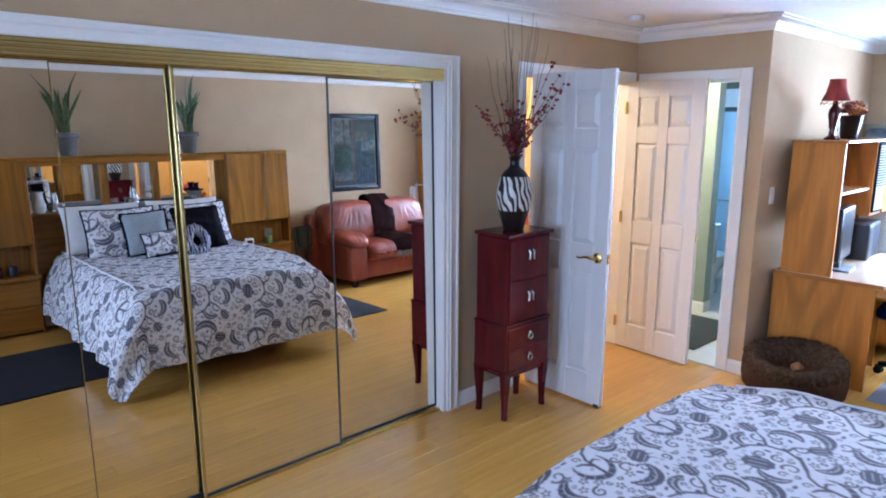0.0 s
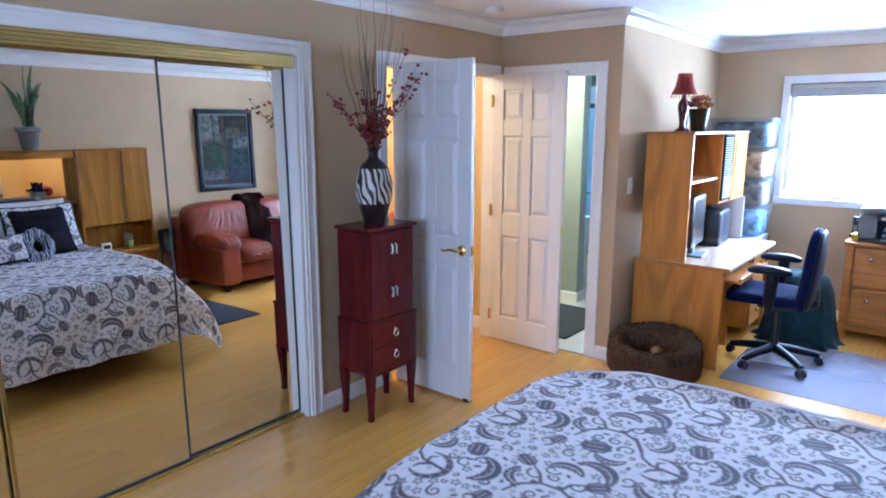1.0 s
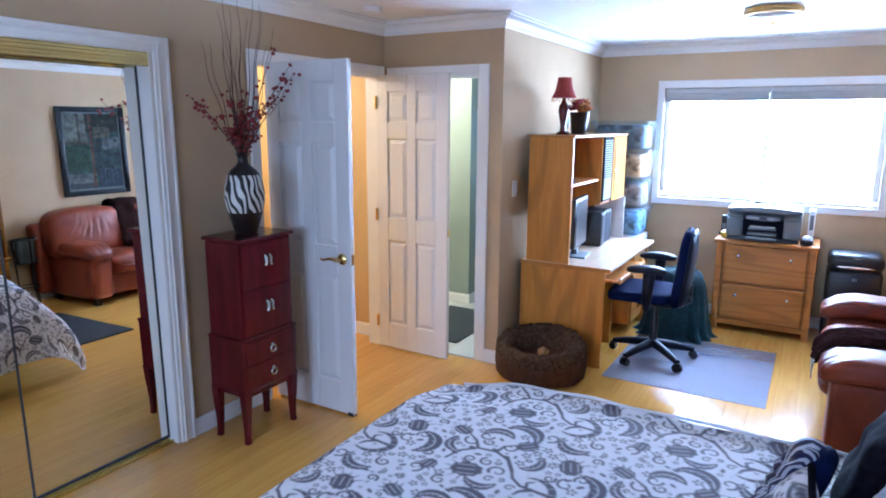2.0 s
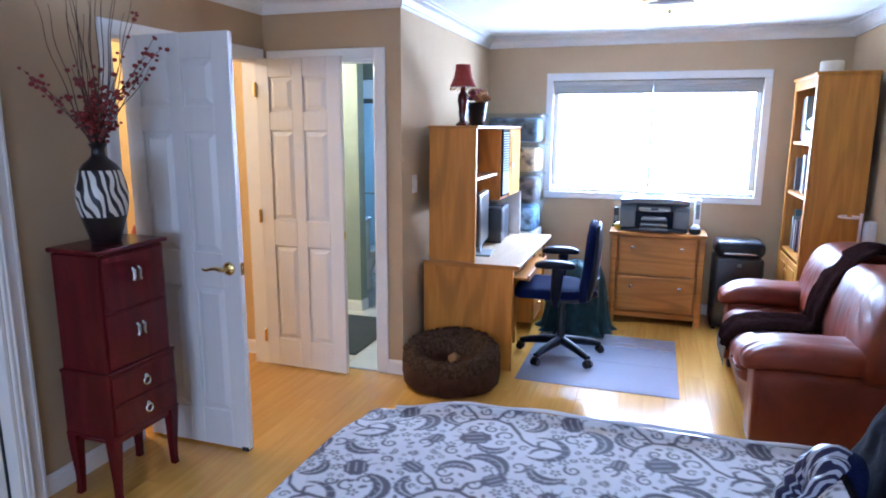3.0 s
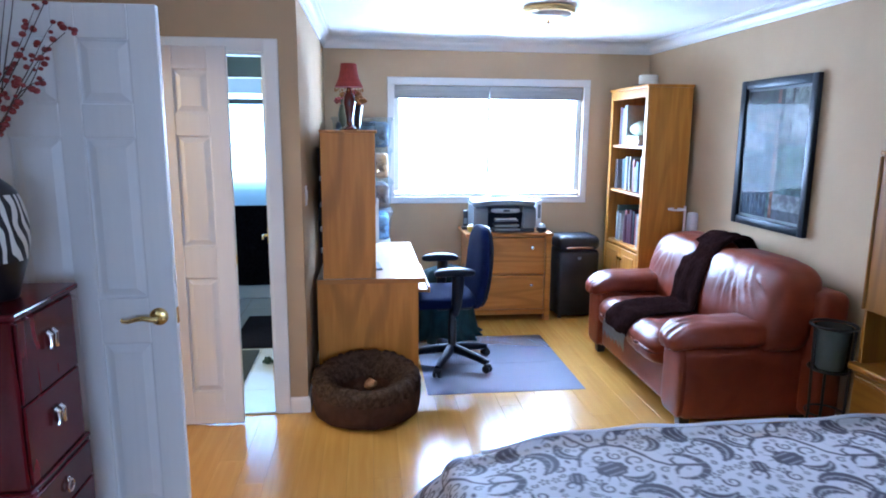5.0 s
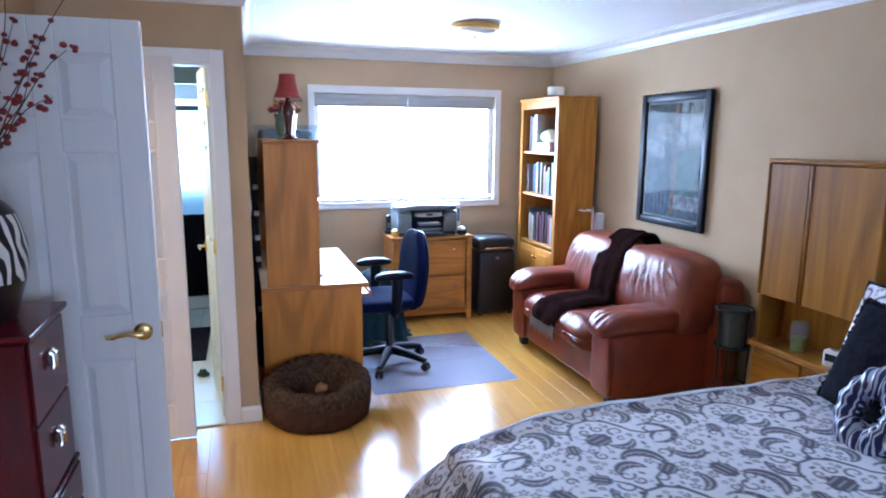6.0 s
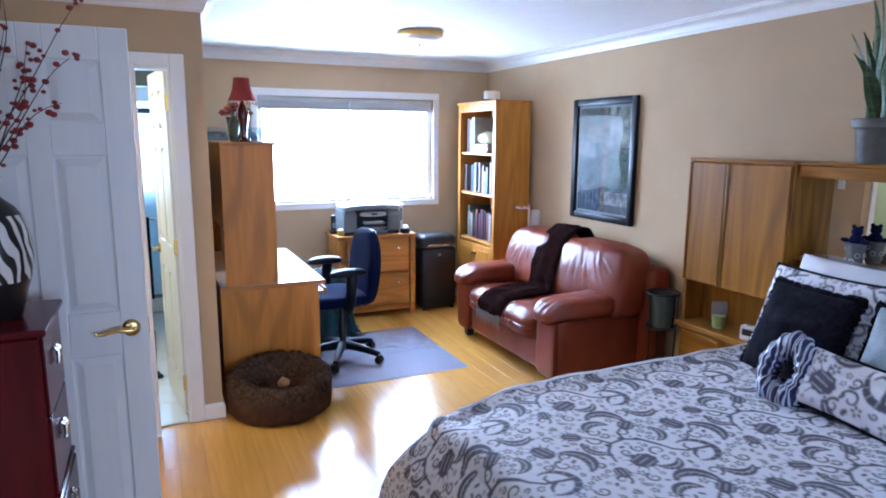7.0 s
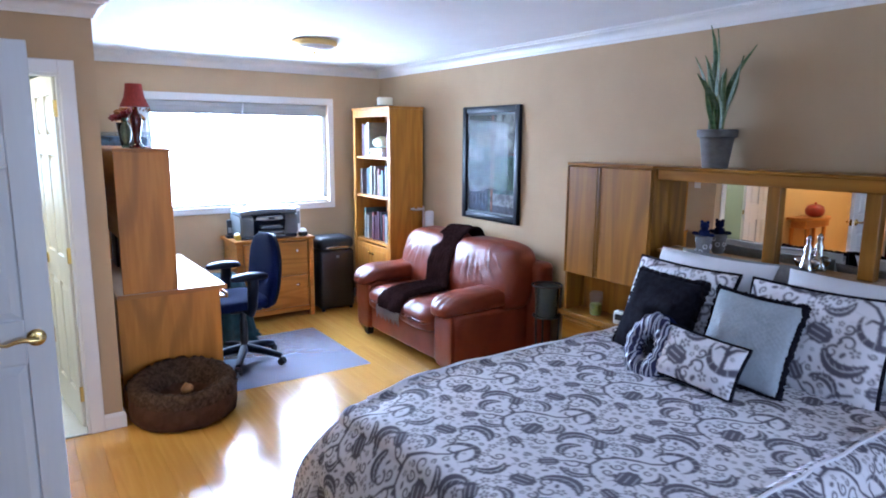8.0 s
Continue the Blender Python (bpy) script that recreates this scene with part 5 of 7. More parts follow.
def silver_figurine(x, y, z, s):
    bm = lathe([(0.045 * s, 0), (0.048 * s, 0.01), (0.03 * s, 0.06 * s), (0.018 * s, 0.10 * s), (0.022 * s, 0.13 * s), (0.010 * s, 0.155 * s), (0.015 * s, 0.175 * s), (0.012 * s, 0.195 * s), (0.002, 0.205 * s)], 16, wobble=0.25)
    bm = puff(0.035 * s, 0, 0.05, 0.03 * s, 0.02 * s, 0.035 * s, 2.2, 5, 0.006, 40, bm=bm)
    bm = puff(-0.035 * s, 0, 0.05, 0.03 * s, 0.02 * s, 0.03 * s, 2.2, 5, 0.006, 40, bm=bm)
    ob = part("figurine", bm, CHROME, None, "shiny silver figurine on the headboard ledge", "all", pose(x, y, z))
    tagged(ob, category="figurine")


silver_figurine(3.40, 1.42, 1.05, 0.92)
silver_figurine(2.70, 1.42, 1.05, 0.9)
wp = part("pitcher", lathe([(0.03, 0), (0.045, 0.02), (0.05, 0.07), (0.034, 0.13), (0.030, 0.17), (0.042, 0.19), (0.036, 0.19)], 20), PORCELAIN, None, "white porcelain pitcher on the headboard ledge", True, pose(2.58, 1.415, 1.05))
tagged(wp, category="pitcher")


def alarm_clock(x, y, z, rz):
    c = thing("alarm_clock", x, y, z, "small white alarm clock with a grey display", "clock", rz)
    part("case", box(-0.045, -0.025, 0, 0.045, 0.025, 0.085, 0.01, seg=2), VINYL, c, smooth=True)
    part("display", box(-0.03, 0.0245, 0.03, 0.03, 0.027, 0.068, 0.002), DARK_GREY, c, "dark grey display")
    part("button", box(-0.015, -0.008, 0.084, 0.015, 0.008, 0.09, 0.002), GREY_PLASTIC, c)


alarm_clock(4.48, 1.495, 0.525, 12)
gv = thing("glass_vase", 4.72, 1.47, 0.525, "clear glass vase with green filling in the cubby", "vase")
part("glass", lathe([(0.035, 0), (0.042, 0.01), (0.045, 0.16), (0.043, 0.16)], 20), CLEAR_BOX, gv, smooth=True)
part("filling", lathe([(0.034, 0.006), (0.038, 0.02), (0.036, 0.08), (0.01, 0.086)], 16, wobble=0.1), material("moss_green", (0.36, 0.38, 0.03), 0.8, grain=0.4, scale=(60, 60, 60)), gv, smooth=True)
bowl = part("glass_bowl", lathe([(0.03, 0), (0.055, 0.02), (0.068, 0.055), (0.06, 0.09), (0.045, 0.11), (0.04, 0.108)], 24), material("iridescent_teal_glass", (0.03, 0.20, 0.16), 0.08, 0.4, grain=0.4, scale=(12, 12, 12), coat=0.6), None, "iridescent teal glass bowl on the nightstand", True, pose(2.05, 1.47, 0.525))
tagged(bowl, category="bowl")
for x, mt, lb in ((2.20, OXBLOOD, "dark red candle jar on the nightstand"), (2.31, DARK_GREY, "dark glass candle jar on the nightstand")):
    jar = part("candle_jar", lathe([(0.03, 0), (0.033, 0.006), (0.033, 0.085), (0.029, 0.09), (0.027, 0.07), (0.005, 0.068)], 20), mt, None, lb, True, pose(x, 1.47, 0.525))
    tagged(jar, category="candle")


def side_table():
    t = thing("side_table", 5.12, 1.545, 0, "small round iron side table with a smoked glass cylinder", "side table")
    part("top_rim", tube(arc((0, 0, 0.665), 0.104, 0, 360, 36, "xy"), 0.008, 8), BLACK, t, "dark iron rim", True)
    part("glass_cylinder", lathe([(0.070, 0.44), (0.080, 0.455), (0.088, 0.660), (0.084, 0.660), (0.076, 0.465), (0.02, 0.445)], 28), TABLE_GLASS, t, "smoked green glass", True)
    for k in range(3):
        a = radians(90 + 120 * k)
        c, s = math.cos(a), math.sin(a)
        part("leg", tube([(0.104 * c, 0.104 * s, 0.665), (0.096 * c, 0.096 * s, 0.40), (0.09 * c, 0.09 * s, 0.2), (0.13 * c, 0.13 * s, 0.0)], 0.007, 8), BLACK, t, smooth=True)
    part("lower_ring", tube(arc((0, 0, 0.2), 0.09, 0, 360, 30, "xy"), 0.005, 6), BLACK, t, smooth=True)
    part("glass_seat", tube(arc((0, 0, 0.437), 0.096, 0, 360, 30, "xy"), 0.006, 6), BLACK, t, "dark iron ring under the glass", True)
    part("glass_disc", lathe([(0.09, 0.436), (0.09, 0.442)], 24), TABLE_GLASS, t, "smoked glass disc")


side_table()


# ---- picture ----
def picture():
    p = thing("framed_picture", 6.05, SY, 1.49, "framed garden terrace print in a black frame with grey mat", "picture")
    w, h, f = 0.378, 0.473, 0.055
    for s in (-1, 1):
        part("frame_stile", box(s * w, 0.002, -h, s * (w - f), 0.036, h, 0.008, seg=2), FRAME_BLACK, p, smooth=True)
        part("frame_rail", box(-w + f, 0.002, s * h, w - f, 0.034, s * (h - f), 0.008, seg=2), FRAME_BLACK, p, smooth=True)
    part("mat_board", box(-w + f, 0.003, -h + f, w - f, 0.012, h - f), MAT_BOARD, p)
    W, H = w - f - 0.018, h - f - 0.018
    art = part("print_sheet", box(-W, 0.012, -H, W, 0.0135, H), material("print_foliage", (0.07, 0.13, 0.125), 0.7, second=(0.015, 0.03, 0.03), scale=(14, 14, 14), large=0.4, large_scale=6), p, "dark green foliage print")
    # x runs towards the viewer's left on this wall
    bits = [((-W, 0.10, -0.06, H), (0.26, 0.27, 0.23)), ((-0.07, 0.20, W, H), (0.055, 0.06, 0.04)), ((0.02, 0.14, 0.20, 0.26), (0.19, 0.17, 0.12)), ((0.10, 0.02, W, 0.15), (0.22, 0.25, 0.26)),
            ((-W, -0.20, -0.05, 0.06), (0.040, 0.105, 0.060)), ((0.0, -0.16, W, 0.0), (0.06, 0.10, 0.12)), ((0.03, -H, W, -0.20), (0.05, 0.075, 0.12)), ((-W, -0.34, 0.0, -0.24), (0.27, 0.29, 0.30)),
            ((-W, -H, 0.0, -0.34), (0.09, 0.10, 0.12)), ((-0.035, -H, -0.005, H), (0.20, 0.085, 0.05)), ((-W, 0.075, 0.06, 0.095), (0.15, 0.10, 0.07)), ((-0.16, 0.10, -0.145, H), (0.10, 0.08, 0.06))]
    bits += [((0.05 + 0.045 * q, -0.35, 0.062 + 0.045 * q, -0.19), (0.12, 0.15, 0.20)) for q in range(5)] + [((0.03, -0.205, W, -0.19), (0.12, 0.15, 0.20))]
    for i, ((a, z0, b, z1), c) in enumerate(bits):
        lo, hi = max(min(a, b), -W), min(max(a, b), W)
        part("print_shape", box(lo, 0.0135, z0, hi, 0.0139 + 0.0001 * i, z1), material("print_tone", c, 0.7, second=tuple(v * 0.35 for v in c), scale=(17, 17, 17)), art)
    rnd = random.Random(5)
    for i in range(120):
        x, z = rnd.uniform(-W + 0.02, W - 0.02), rnd.uniform(-0.34, 0.36)
        if (x < -0.03 and z > 0.12) or z < -0.22:
            continue
        r = rnd.uniform(0.006, 0.020)
        bm = lathe([(r, 0), (r * 0.9, 0.0003)], 6)
        part("print_leaf", bm, LEAF_PRINT[i % 4], art, at=pose(x, 0.0158 + 0.0001 * (i % 7), z, -90, 0, 0) @ Matrix.Diagonal((1, rnd.uniform(0.4, 0.9), 1, 1)))
    part("glazing", box(-w + f, 0.021, -h + f, w - f, 0.023, h - f), PICTURE_GLASS, p, "clear picture glass").visible_shadow = False


LEAF_PRINT = [material("print_leaf_green", (0.035, 0.085, 0.035), 0.7, grain=0.4), material("print_leaf_blue", (0.06, 0.10, 0.11), 0.7, grain=0.4), material("print_leaf_dark", (0.012, 0.022, 0.016), 0.7, grain=0.4),
              material("print_leaf_pale", (0.13, 0.17, 0.10), 0.7, grain=0.4)]
picture()


# ---- bookcase ----
BOOK_TONES = [material("book_cover", c, 0.6, grain=0.15, scale=(30, 30, 30)) for c in
              ((0.26, 0.26, 0.25), (0.07, 0.02, 0.04), (0.03, 0.07, 0.11), (0.17, 0.03, 0.025), (0.20, 0.17, 0.18), (0.035, 0.10, 0.14), (0.34, 0.32, 0.28), (0.02, 0.02, 0.03), (0.08, 0.15, 0.15), (0.10, 0.075, 0.06))]
PAGES = material("book_pages", (0.72, 0.68, 0.58), 0.9, grain=0.1, scale=(3, 3, 200))


def book(x, y, z, t, h, d, mat, m=None, label="closed book standing on a shelf"):
    """Spine towards +y; covers round a block of pages."""
    b = thing("book", 0, 0, 0, label, "book", group="books in the bookcase")
    b.matrix_basis = m @ pose(x, y, z)
    part("cover", boxes([(-t / 2, -d, 0, -t / 2 + 0.003, 0, h), (t / 2 - 0.003, -d, 0, t / 2, 0, h), (-t / 2 + 0.003, -0.004, 0, t / 2 - 0.003, 0, h)], 0.0), mat, b)
    part("pages", box(-t / 2 + 0.003, -d + 0.004, 0.004, t / 2 - 0.003, -0.004, h - 0.004), PAGES, b)


def bookcase():
    m = pose(7.045, 1.735, 0, 0, 0, 0.0)
    b = thing("bookcase", 0, 0, 0, "tall golden wood bookcase filled with books, doors below", "bookcase")
    b.matrix_basis = m
    w, d, h = 0.755, 0.35, 1.965
    part("side_panel", box(0, -d, 0, 0.022, -0.004, h, 0.003), PINE, b)
    part("side_panel", box(w - 0.022, -d, 0, w, -0.004, h, 0.003), PINE, b)
    part("face_stile", box(0, -0.004, 0, 0.045, 0.014, h, 0.003), PINE, b)
    part("face_stile", box(w - 0.045, -0.004, 0, w, 0.014, h, 0.003), PINE, b)
    part("top", box(-0.012, -d - 0.002, h, w + 0.012, 0.026, h + 0.024, 0.006, seg=2), PINE, b)
    part("face_rail", box(0.045, -0.004, h - 0.07, w - 0.045, 0.014, h, 0.003), PINE, b)
    part("back_panel", box(0.022, -d, 0.05, w - 0.022, -d + 0.008, h), PINE, b)
    for z in (0.665, 1.115, 1.495):
        part("shelf", box(0.022, -d + 0.008, z, w - 0.022, -0.002, z + 0.024, 0.003), PINE, b)
    part("plinth", box(0.045, -0.03, 0, w - 0.045, -0.004, 0.07), PINE, b)
    for x0, x1 in ((0.048, w / 2 - 0.003), (w / 2 + 0.003, w - 0.048)):
        dr = part("door", box(x0, -0.004, 0.08, x1, 0.013, 0.655, 0.004), PINE, b)
        part("door_panel", box(x0 + 0.05, 0.013, 0.13, x1 - 0.05, 0.018, 0.605, 0.004), PINE, dr)
        xk = x1 - 0.025 if x0 < 0.1 else x0 + 0.025
        part("pull", box(xk - 0.018, 0.013, 0.55, xk + 0.018, 0.026, 0.575, 0.005), BRASS, dr, "antique brass pull")
    rnd = random.Random(11)
    for z, top, depth in ((0.689, 0.34, 0.25), (1.139, 0.29, 0.23)):
        x = 0.075
        while x < w - 0.085:
            t = rnd.uniform(0.016, 0.05)
            book(x + t / 2, -0.035 - rnd.uniform(0, 0.05), z, t, rnd.uniform(top * 0.66, top), depth - rnd.uniform(0, 0.05), rnd.choice(BOOK_TONES), m)
            x += t + 0.0015
    book(0.52, -0.03, 1.519, 0.06, 0.33, 0.22, BOOK_TONES[0], m)
    book(0.59, -0.04, 1.519, 0.05, 0.31, 0.22, BOOK_TONES[4], m)
    book(0.645, -0.04, 1.519, 0.04, 0.32, 0.22, BOOK_TONES[1], m)
    book(0.10, -0.05, 1.519, 0.05, 0.25, 0.22, BOOK_TONES[1], m)
    book(0.155, -0.05, 1.519, 0.04, 0.22, 0.22, BOOK_TONES[3], m)
    part_bag = part("paper_stack", boxes([(0.22, -0.24, 1.519 + 0.016 * i, 0.46, -0.015 - 0.008 * (i % 3), 1.533 + 0.016 * i) for i in range(5)]), material("loose_paper", (0.74, 0.75, 0.74), 0.8, grain=0.06), None, "stack of white papers lying on the shelf", False, m)
    tagged(part_bag, category="paper")
    hat = part("folded_bundle", puff(0.34, -0.11, 1.655, 0.12, 0.09, 0.055, 2.6, 10, 0.012, 14), material("pale_green_cloth", (0.55, 0.64, 0.30), 0.8, second=(0.70, 0.74, 0.66), scale=(9, 9, 9)), None, "pale green and white bundle on the paper stack", "all", m)
    tagged(hat, category="bundle")


bookcase()
cd = thing("candle", 7.40, 1.60, 1.989, "thick cream pillar candle on a dark dish", "candle")
part("dish", lathe([(0.05, 0), (0.09, 0.006), (0.105, 0.016), (0.10, 0.02), (0.05, 0.012)], 28), BLACK, cd, "dark metal dish", True)
part("wax", lathe([(0.072, 0.014), (0.075, 0.02), (0.075, 0.088), (0.070, 0.094), (0.055, 0.088), (0.01, 0.086)], 28), CANDLE, cd, smooth=True)

st = thing("tissue_holder", 6.99, 1.415, 0, "pale pink enamel stand with a curled ring and paper roll", "stand")
part("base_plate", lathe([(0.07, 0), (0.07, 0.01), (0.02, 0.018)], 20), PINK_METAL, st, smooth=True)
part("pole", tube([(0, 0, 0.01), (0, 0, 1.06)], 0.010, 10), PINK_METAL, st, smooth=True)
part("ring", tube(arc((-0.015, 0.075, 1.035), 0.06, 0, 330, 20, "xy"), 0.007, 8), PINK_METAL, st, smooth=True)
part("roll", lathe([(0.040, 0.78), (0.046, 0.785), (0.046, 0.99), (0.040, 1.007), (0.015, 1.012)], 20), WHITE_CLOTH, st, "white paper roll", True, pose(-0.02, -0.058, 0))


# ---- desk with hutch ----
def desk():
    d = thing("desk", 6.11, 3.56, 0, "honey oak computer desk with a pale worktop", "desk")
    part("side_panel", box(0, 0.02, 0, 0.025, 0.64, 0.70, 0.003), OAK, d)
    part("side_panel", box(1.29, 0.02, 0, 1.315, 0.64, 0.70, 0.003), OAK, d)
    part("worktop", box(-0.01, -0.02, 0.70, 1.33, 0.64, 0.728, 0.006, seg=2), DESK_TOP, d, "pale laminate worktop")
    part("worktop_edge", box(-0.013, -0.024, 0.698, -0.01, 0.64, 0.727), OAK_Y, d)
    part("modesty_panel", box(0.025, 0.60, 0.12, 1.29, 0.615, 0.70), OAK_FLAT, d)
    ped = part("pedestal", box(0.93, 0.06, 0.06, 1.29, 0.60, 0.70, 0.003), OAK, d)
    for z0, z1 in ((0.08, 0.30), (0.31, 0.49), (0.50, 0.68)):
        dr = part("drawer", box(0.935, 0.042, z0, 1.285, 0.06, z1, 0.004), OAK_FLAT, ped)
        part("knob", lathe([(0.008, 0), (0.014, 0.012), (0.012, 0.02), (0.003, 0.022)], 12), BRASS, dr, at=pose(1.11, 0.042, (z0 + z1) / 2, 90, 0, 0))
    tray = part("keyboard_tray", box(0.12, -0.05, 0.605, 0.86, 0.28, 0.622, 0.003), OAK_FLAT, d)
    part("tray_lip", box(0.12, -0.065, 0.60, 0.86, -0.05, 0.64, 0.004), OAK_FLAT, tray)
    part("inner_panel", box(0.52, 0.10, 0.02, 0.54, 0.60, 0.55, 0.003), OAK, d)


desk()


def hutch():
    h = thing("desk_hutch", 6.107, 3.84, 0.728, "honey oak desk hutch with shelves and a disc rack", "hutch")
    top = 0.878
    part("side_panel", box(0, 0, 0, 0.022, 0.32, top, 0.003), OAK, h)
    part("side_panel", box(1.355, 0, 0, 1.377, 0.32, top, 0.003), OAK, h)
    part("top", box(-0.012, -0.014, top, 1.39, 0.325, top + 0.018, 0.005, seg=2), OAK_FLAT, h)
    part("back_panel", box(0.022, 0.31, 0.35, 1.355, 0.318, top), OAK_FLAT, h)
    part("shelf", box(0.022, 0.02, 0.535, 0.70, 0.31, 0.555, 0.003), OAK_FLAT, h)
    part("divider", box(0.70, 0.002, 0.345, 0.718, 0.31, top, 0.003), OAK, h)
    part("cabinet_floor", box(0.718, 0.002, 0.345, 1.355, 0.31, 0.362, 0.003), OAK_FLAT, h)
    rack = part("disc_rack", box(0.720, -0.010, 0.37, 0.945, 0.28, top - 0.008), RACK_BLACK, h, "dark disc rack")
    for i in range(26):
        part("disc_case", box(0.735, -0.014, 0.385 + 0.0182 * i, 0.93, -0.010, (0.3925 if i > 8 else 0.398) + 0.0182 * i), CASE_WHITE, rack)
    part("divider", box(0.947, 0.002, 0.362, 0.960, 0.31, top, 0.003), OAK, h)
    dr = part("door", box(0.962, -0.012, 0.352, 1.352, 0.004, top - 0.004, 0.004), OAK_MATTE, h)
    part("door_panel", box(1.01, -0.016, 0.41, 1.30, -0.012, top - 0.06, 0.003), OAK_MATTE, dr)
    part("knob", lathe([(0.008, 0), (0.014, 0.012), (0.012, 0.022), (0.003, 0.024)], 12), BRASS, dr, at=pose(0.985, -0.012, 0.60, 90, 0, 0))


hutch()


def monitor():
    m = thing("monitor", 6.44, 3.885, 0.728, "black flat computer monitor standing on the desk", "monitor", 6)
    part("screen_case", box(-0.20, -0.02, 0.08, 0.20, 0.025, 0.44, 0.008, seg=2), BLACK, m, smooth=True)
    part("screen", box(-0.18, -0.0225, 0.10, 0.18, -0.0195, 0.42), GLOSS_BLACK, m, "dark glossy screen")
    part("stand_neck", box(-0.03, 0.0, 0.01, 0.03, 0.04, 0.12, 0.005), GREY_PLASTIC, m)
    part("stand_foot", box(-0.11, -0.08, 0, 0.11, 0.08, 0.014, 0.005), GREY_PLASTIC, m)


monitor()
sp = thing("speaker", 7.17, 3.97, 0.728, "black desk speaker box under the hutch cabinet", "speaker")
part("cabinet_box", box(-0.09, -0.10, 0, 0.09, 0.10, 0.27, 0.006, seg=2), BLACK, sp, smooth=True)
part("grille", box(-0.078, -0.104, 0.015, 0.078, -0.10, 0.255, 0.003), DARK_GREY, sp)
sp2 = copy_thing(sp, pose(6.96, 3.95, 0.728, 0, 0, 6))
fr = thing("photo_frame", 6.55, 4.06, 1.283, "dark photo frame leaning on the hutch shelf", "photo frame", 10)
part("frame", box(-0.11, -0.008, 0, 0.11, 0.008, 0.25, 0.005), OAK, fr)
part("photo", box(-0.085, -0.0095, 0.025, 0.085, -0.0075, 0.225), DARK_GREY, fr)
for i, (x, hh) in enumerate(((6.25, 0.10), (6.31, 0.07), (6.37, 0.09))):
    o = part("trinket", lathe([(0.022, 0), (0.026, hh * 0.4), (0.012, hh * 0.75), (0.017, hh * 0.9), (0.002, hh)], 14), (VINYL, OXBLOOD, GREY_CLOTH)[i], None, ("small white trinket on the hutch shelf", "small dark red trinket on the hutch shelf", "small grey trinket on the hutch shelf")[i], True, pose(x, 3.95, 1.283))
    tagged(o, category="trinket")


def table_lamp(x, y, z):
    l = thing("table_lamp", x, y, z, "oxblood table lamp with a red beaded bell shade", "lamp")
    part("base", lathe([(0.045, 0), (0.05, 0.008), (0.042, 0.016), (0.024, 0.03), (0.020, 0.06), (0.030, 0.12), (0.038, 0.165), (0.034, 0.20), (0.018, 0.225), (0.012, 0.26), (0.010, 0.30)], 20), OXBLOOD, l, smooth=True)
    sh = part("shade", lathe([(0.088, 0.255), (0.078, 0.275), (0.062, 0.31), (0.052, 0.36), (0.048, 0.395), (0.045, 0.395), (0.050, 0.34), (0.085, 0.258)], 24), RED_SHADE, l, "red fabric bell shade", True)
    bead = lathe([(0.001, -0.008), (0.004, 0), (0.001, 0.008)], 6)
    me = bpy.data.meshes.new("bead")
    bead.to_mesh(me)
    bead.free()
    me.materials.append(AUTUMN)
    for k in range(26):
        a = 2 * math.pi * k / 26
        o = new("bead", me)
        o.parent = sh
        o.matrix_basis = pose(0.086 * math.cos(a), 0.086 * math.sin(a), 0.243 - 0.008 * (k % 2))


table_lamp(6.30, 3.99, 1.624)


def flower_pot(x, y, z):
    p = thing("flower_pot", x, y, z, "black pot of rust coloured artificial flowers on the hutch", "flower pot")
    p.scale = (1.2, 1.2, 1.2)
    part("pot", lathe([(0.04, 0), (0.045, 0.01), (0.062, 0.13), (0.066, 0.135), (0.058, 0.13)], 20), GLOSS_BLACK, p, smooth=True)
    rnd = random.Random(3)
    for i in range(22):
        a, r = rnd.uniform(0, 6.28), rnd.uniform(0, 0.07)
        part("bloom", puff(r * math.cos(a), r * math.sin(a), 0.155 + rnd.uniform(0, 0.055) - r * 0.25, 0.028, 0.028, 0.018, 1.6, 4, 0.014, 70), AUTUMN if i % 3 else BERRY, p)


flower_pot(6.64, 3.985, 1.624)
vg = part("green_bud_vase", lathe([(0.026, 0), (0.03, 0.008), (0.014, 0.02), (0.032, 0.06), (0.036, 0.10), (0.028, 0.14), (0.012, 0.165), (0.02, 0.19), (0.018, 0.19)], 18), material("sage_ceramic", (0.13, 0.15, 0.09), 0.4, grain=0.3, scale=(40, 40, 40)), None, "small sage green ceramic vase on the hutch", True, pose(6.45, 4.03, 1.624))
tagged(vg, category="vase")


def cable_bundle():
    """Dark leads hanging in the gap between the hutch and the wall, with pale plugs on them."""
    c = thing("cable_bundle", 6.80, 4.205, 0.0, "dark cables with pale plugs hanging behind the desk hutch", "cables")
    rnd = random.Random(4)
    for i in range(9):
        x, y, ph = 0.018 * i - 0.06, 0.012 * (i % 3 - 1), rnd.uniform(0, 6)
        top = 1.50 - 0.05 * (i % 4)
        part("cable", tube([(x + 0.010 * math.sin(ph + k * 0.9), y + 0.006 * math.cos(ph + k), 0.006 + (top - 0.006) * k / 14) for k in range(15)], 0.011, 6), BLACK, c, smooth=True)
    for z in (0.42, 0.78, 0.93, 1.10, 1.28):
        part("plug", box(-0.10, -0.026, z, -0.065, 0.010, z + 0.035, 0.006), PLATE_WHITE, c, "pale plastic plug")


cable_bundle()


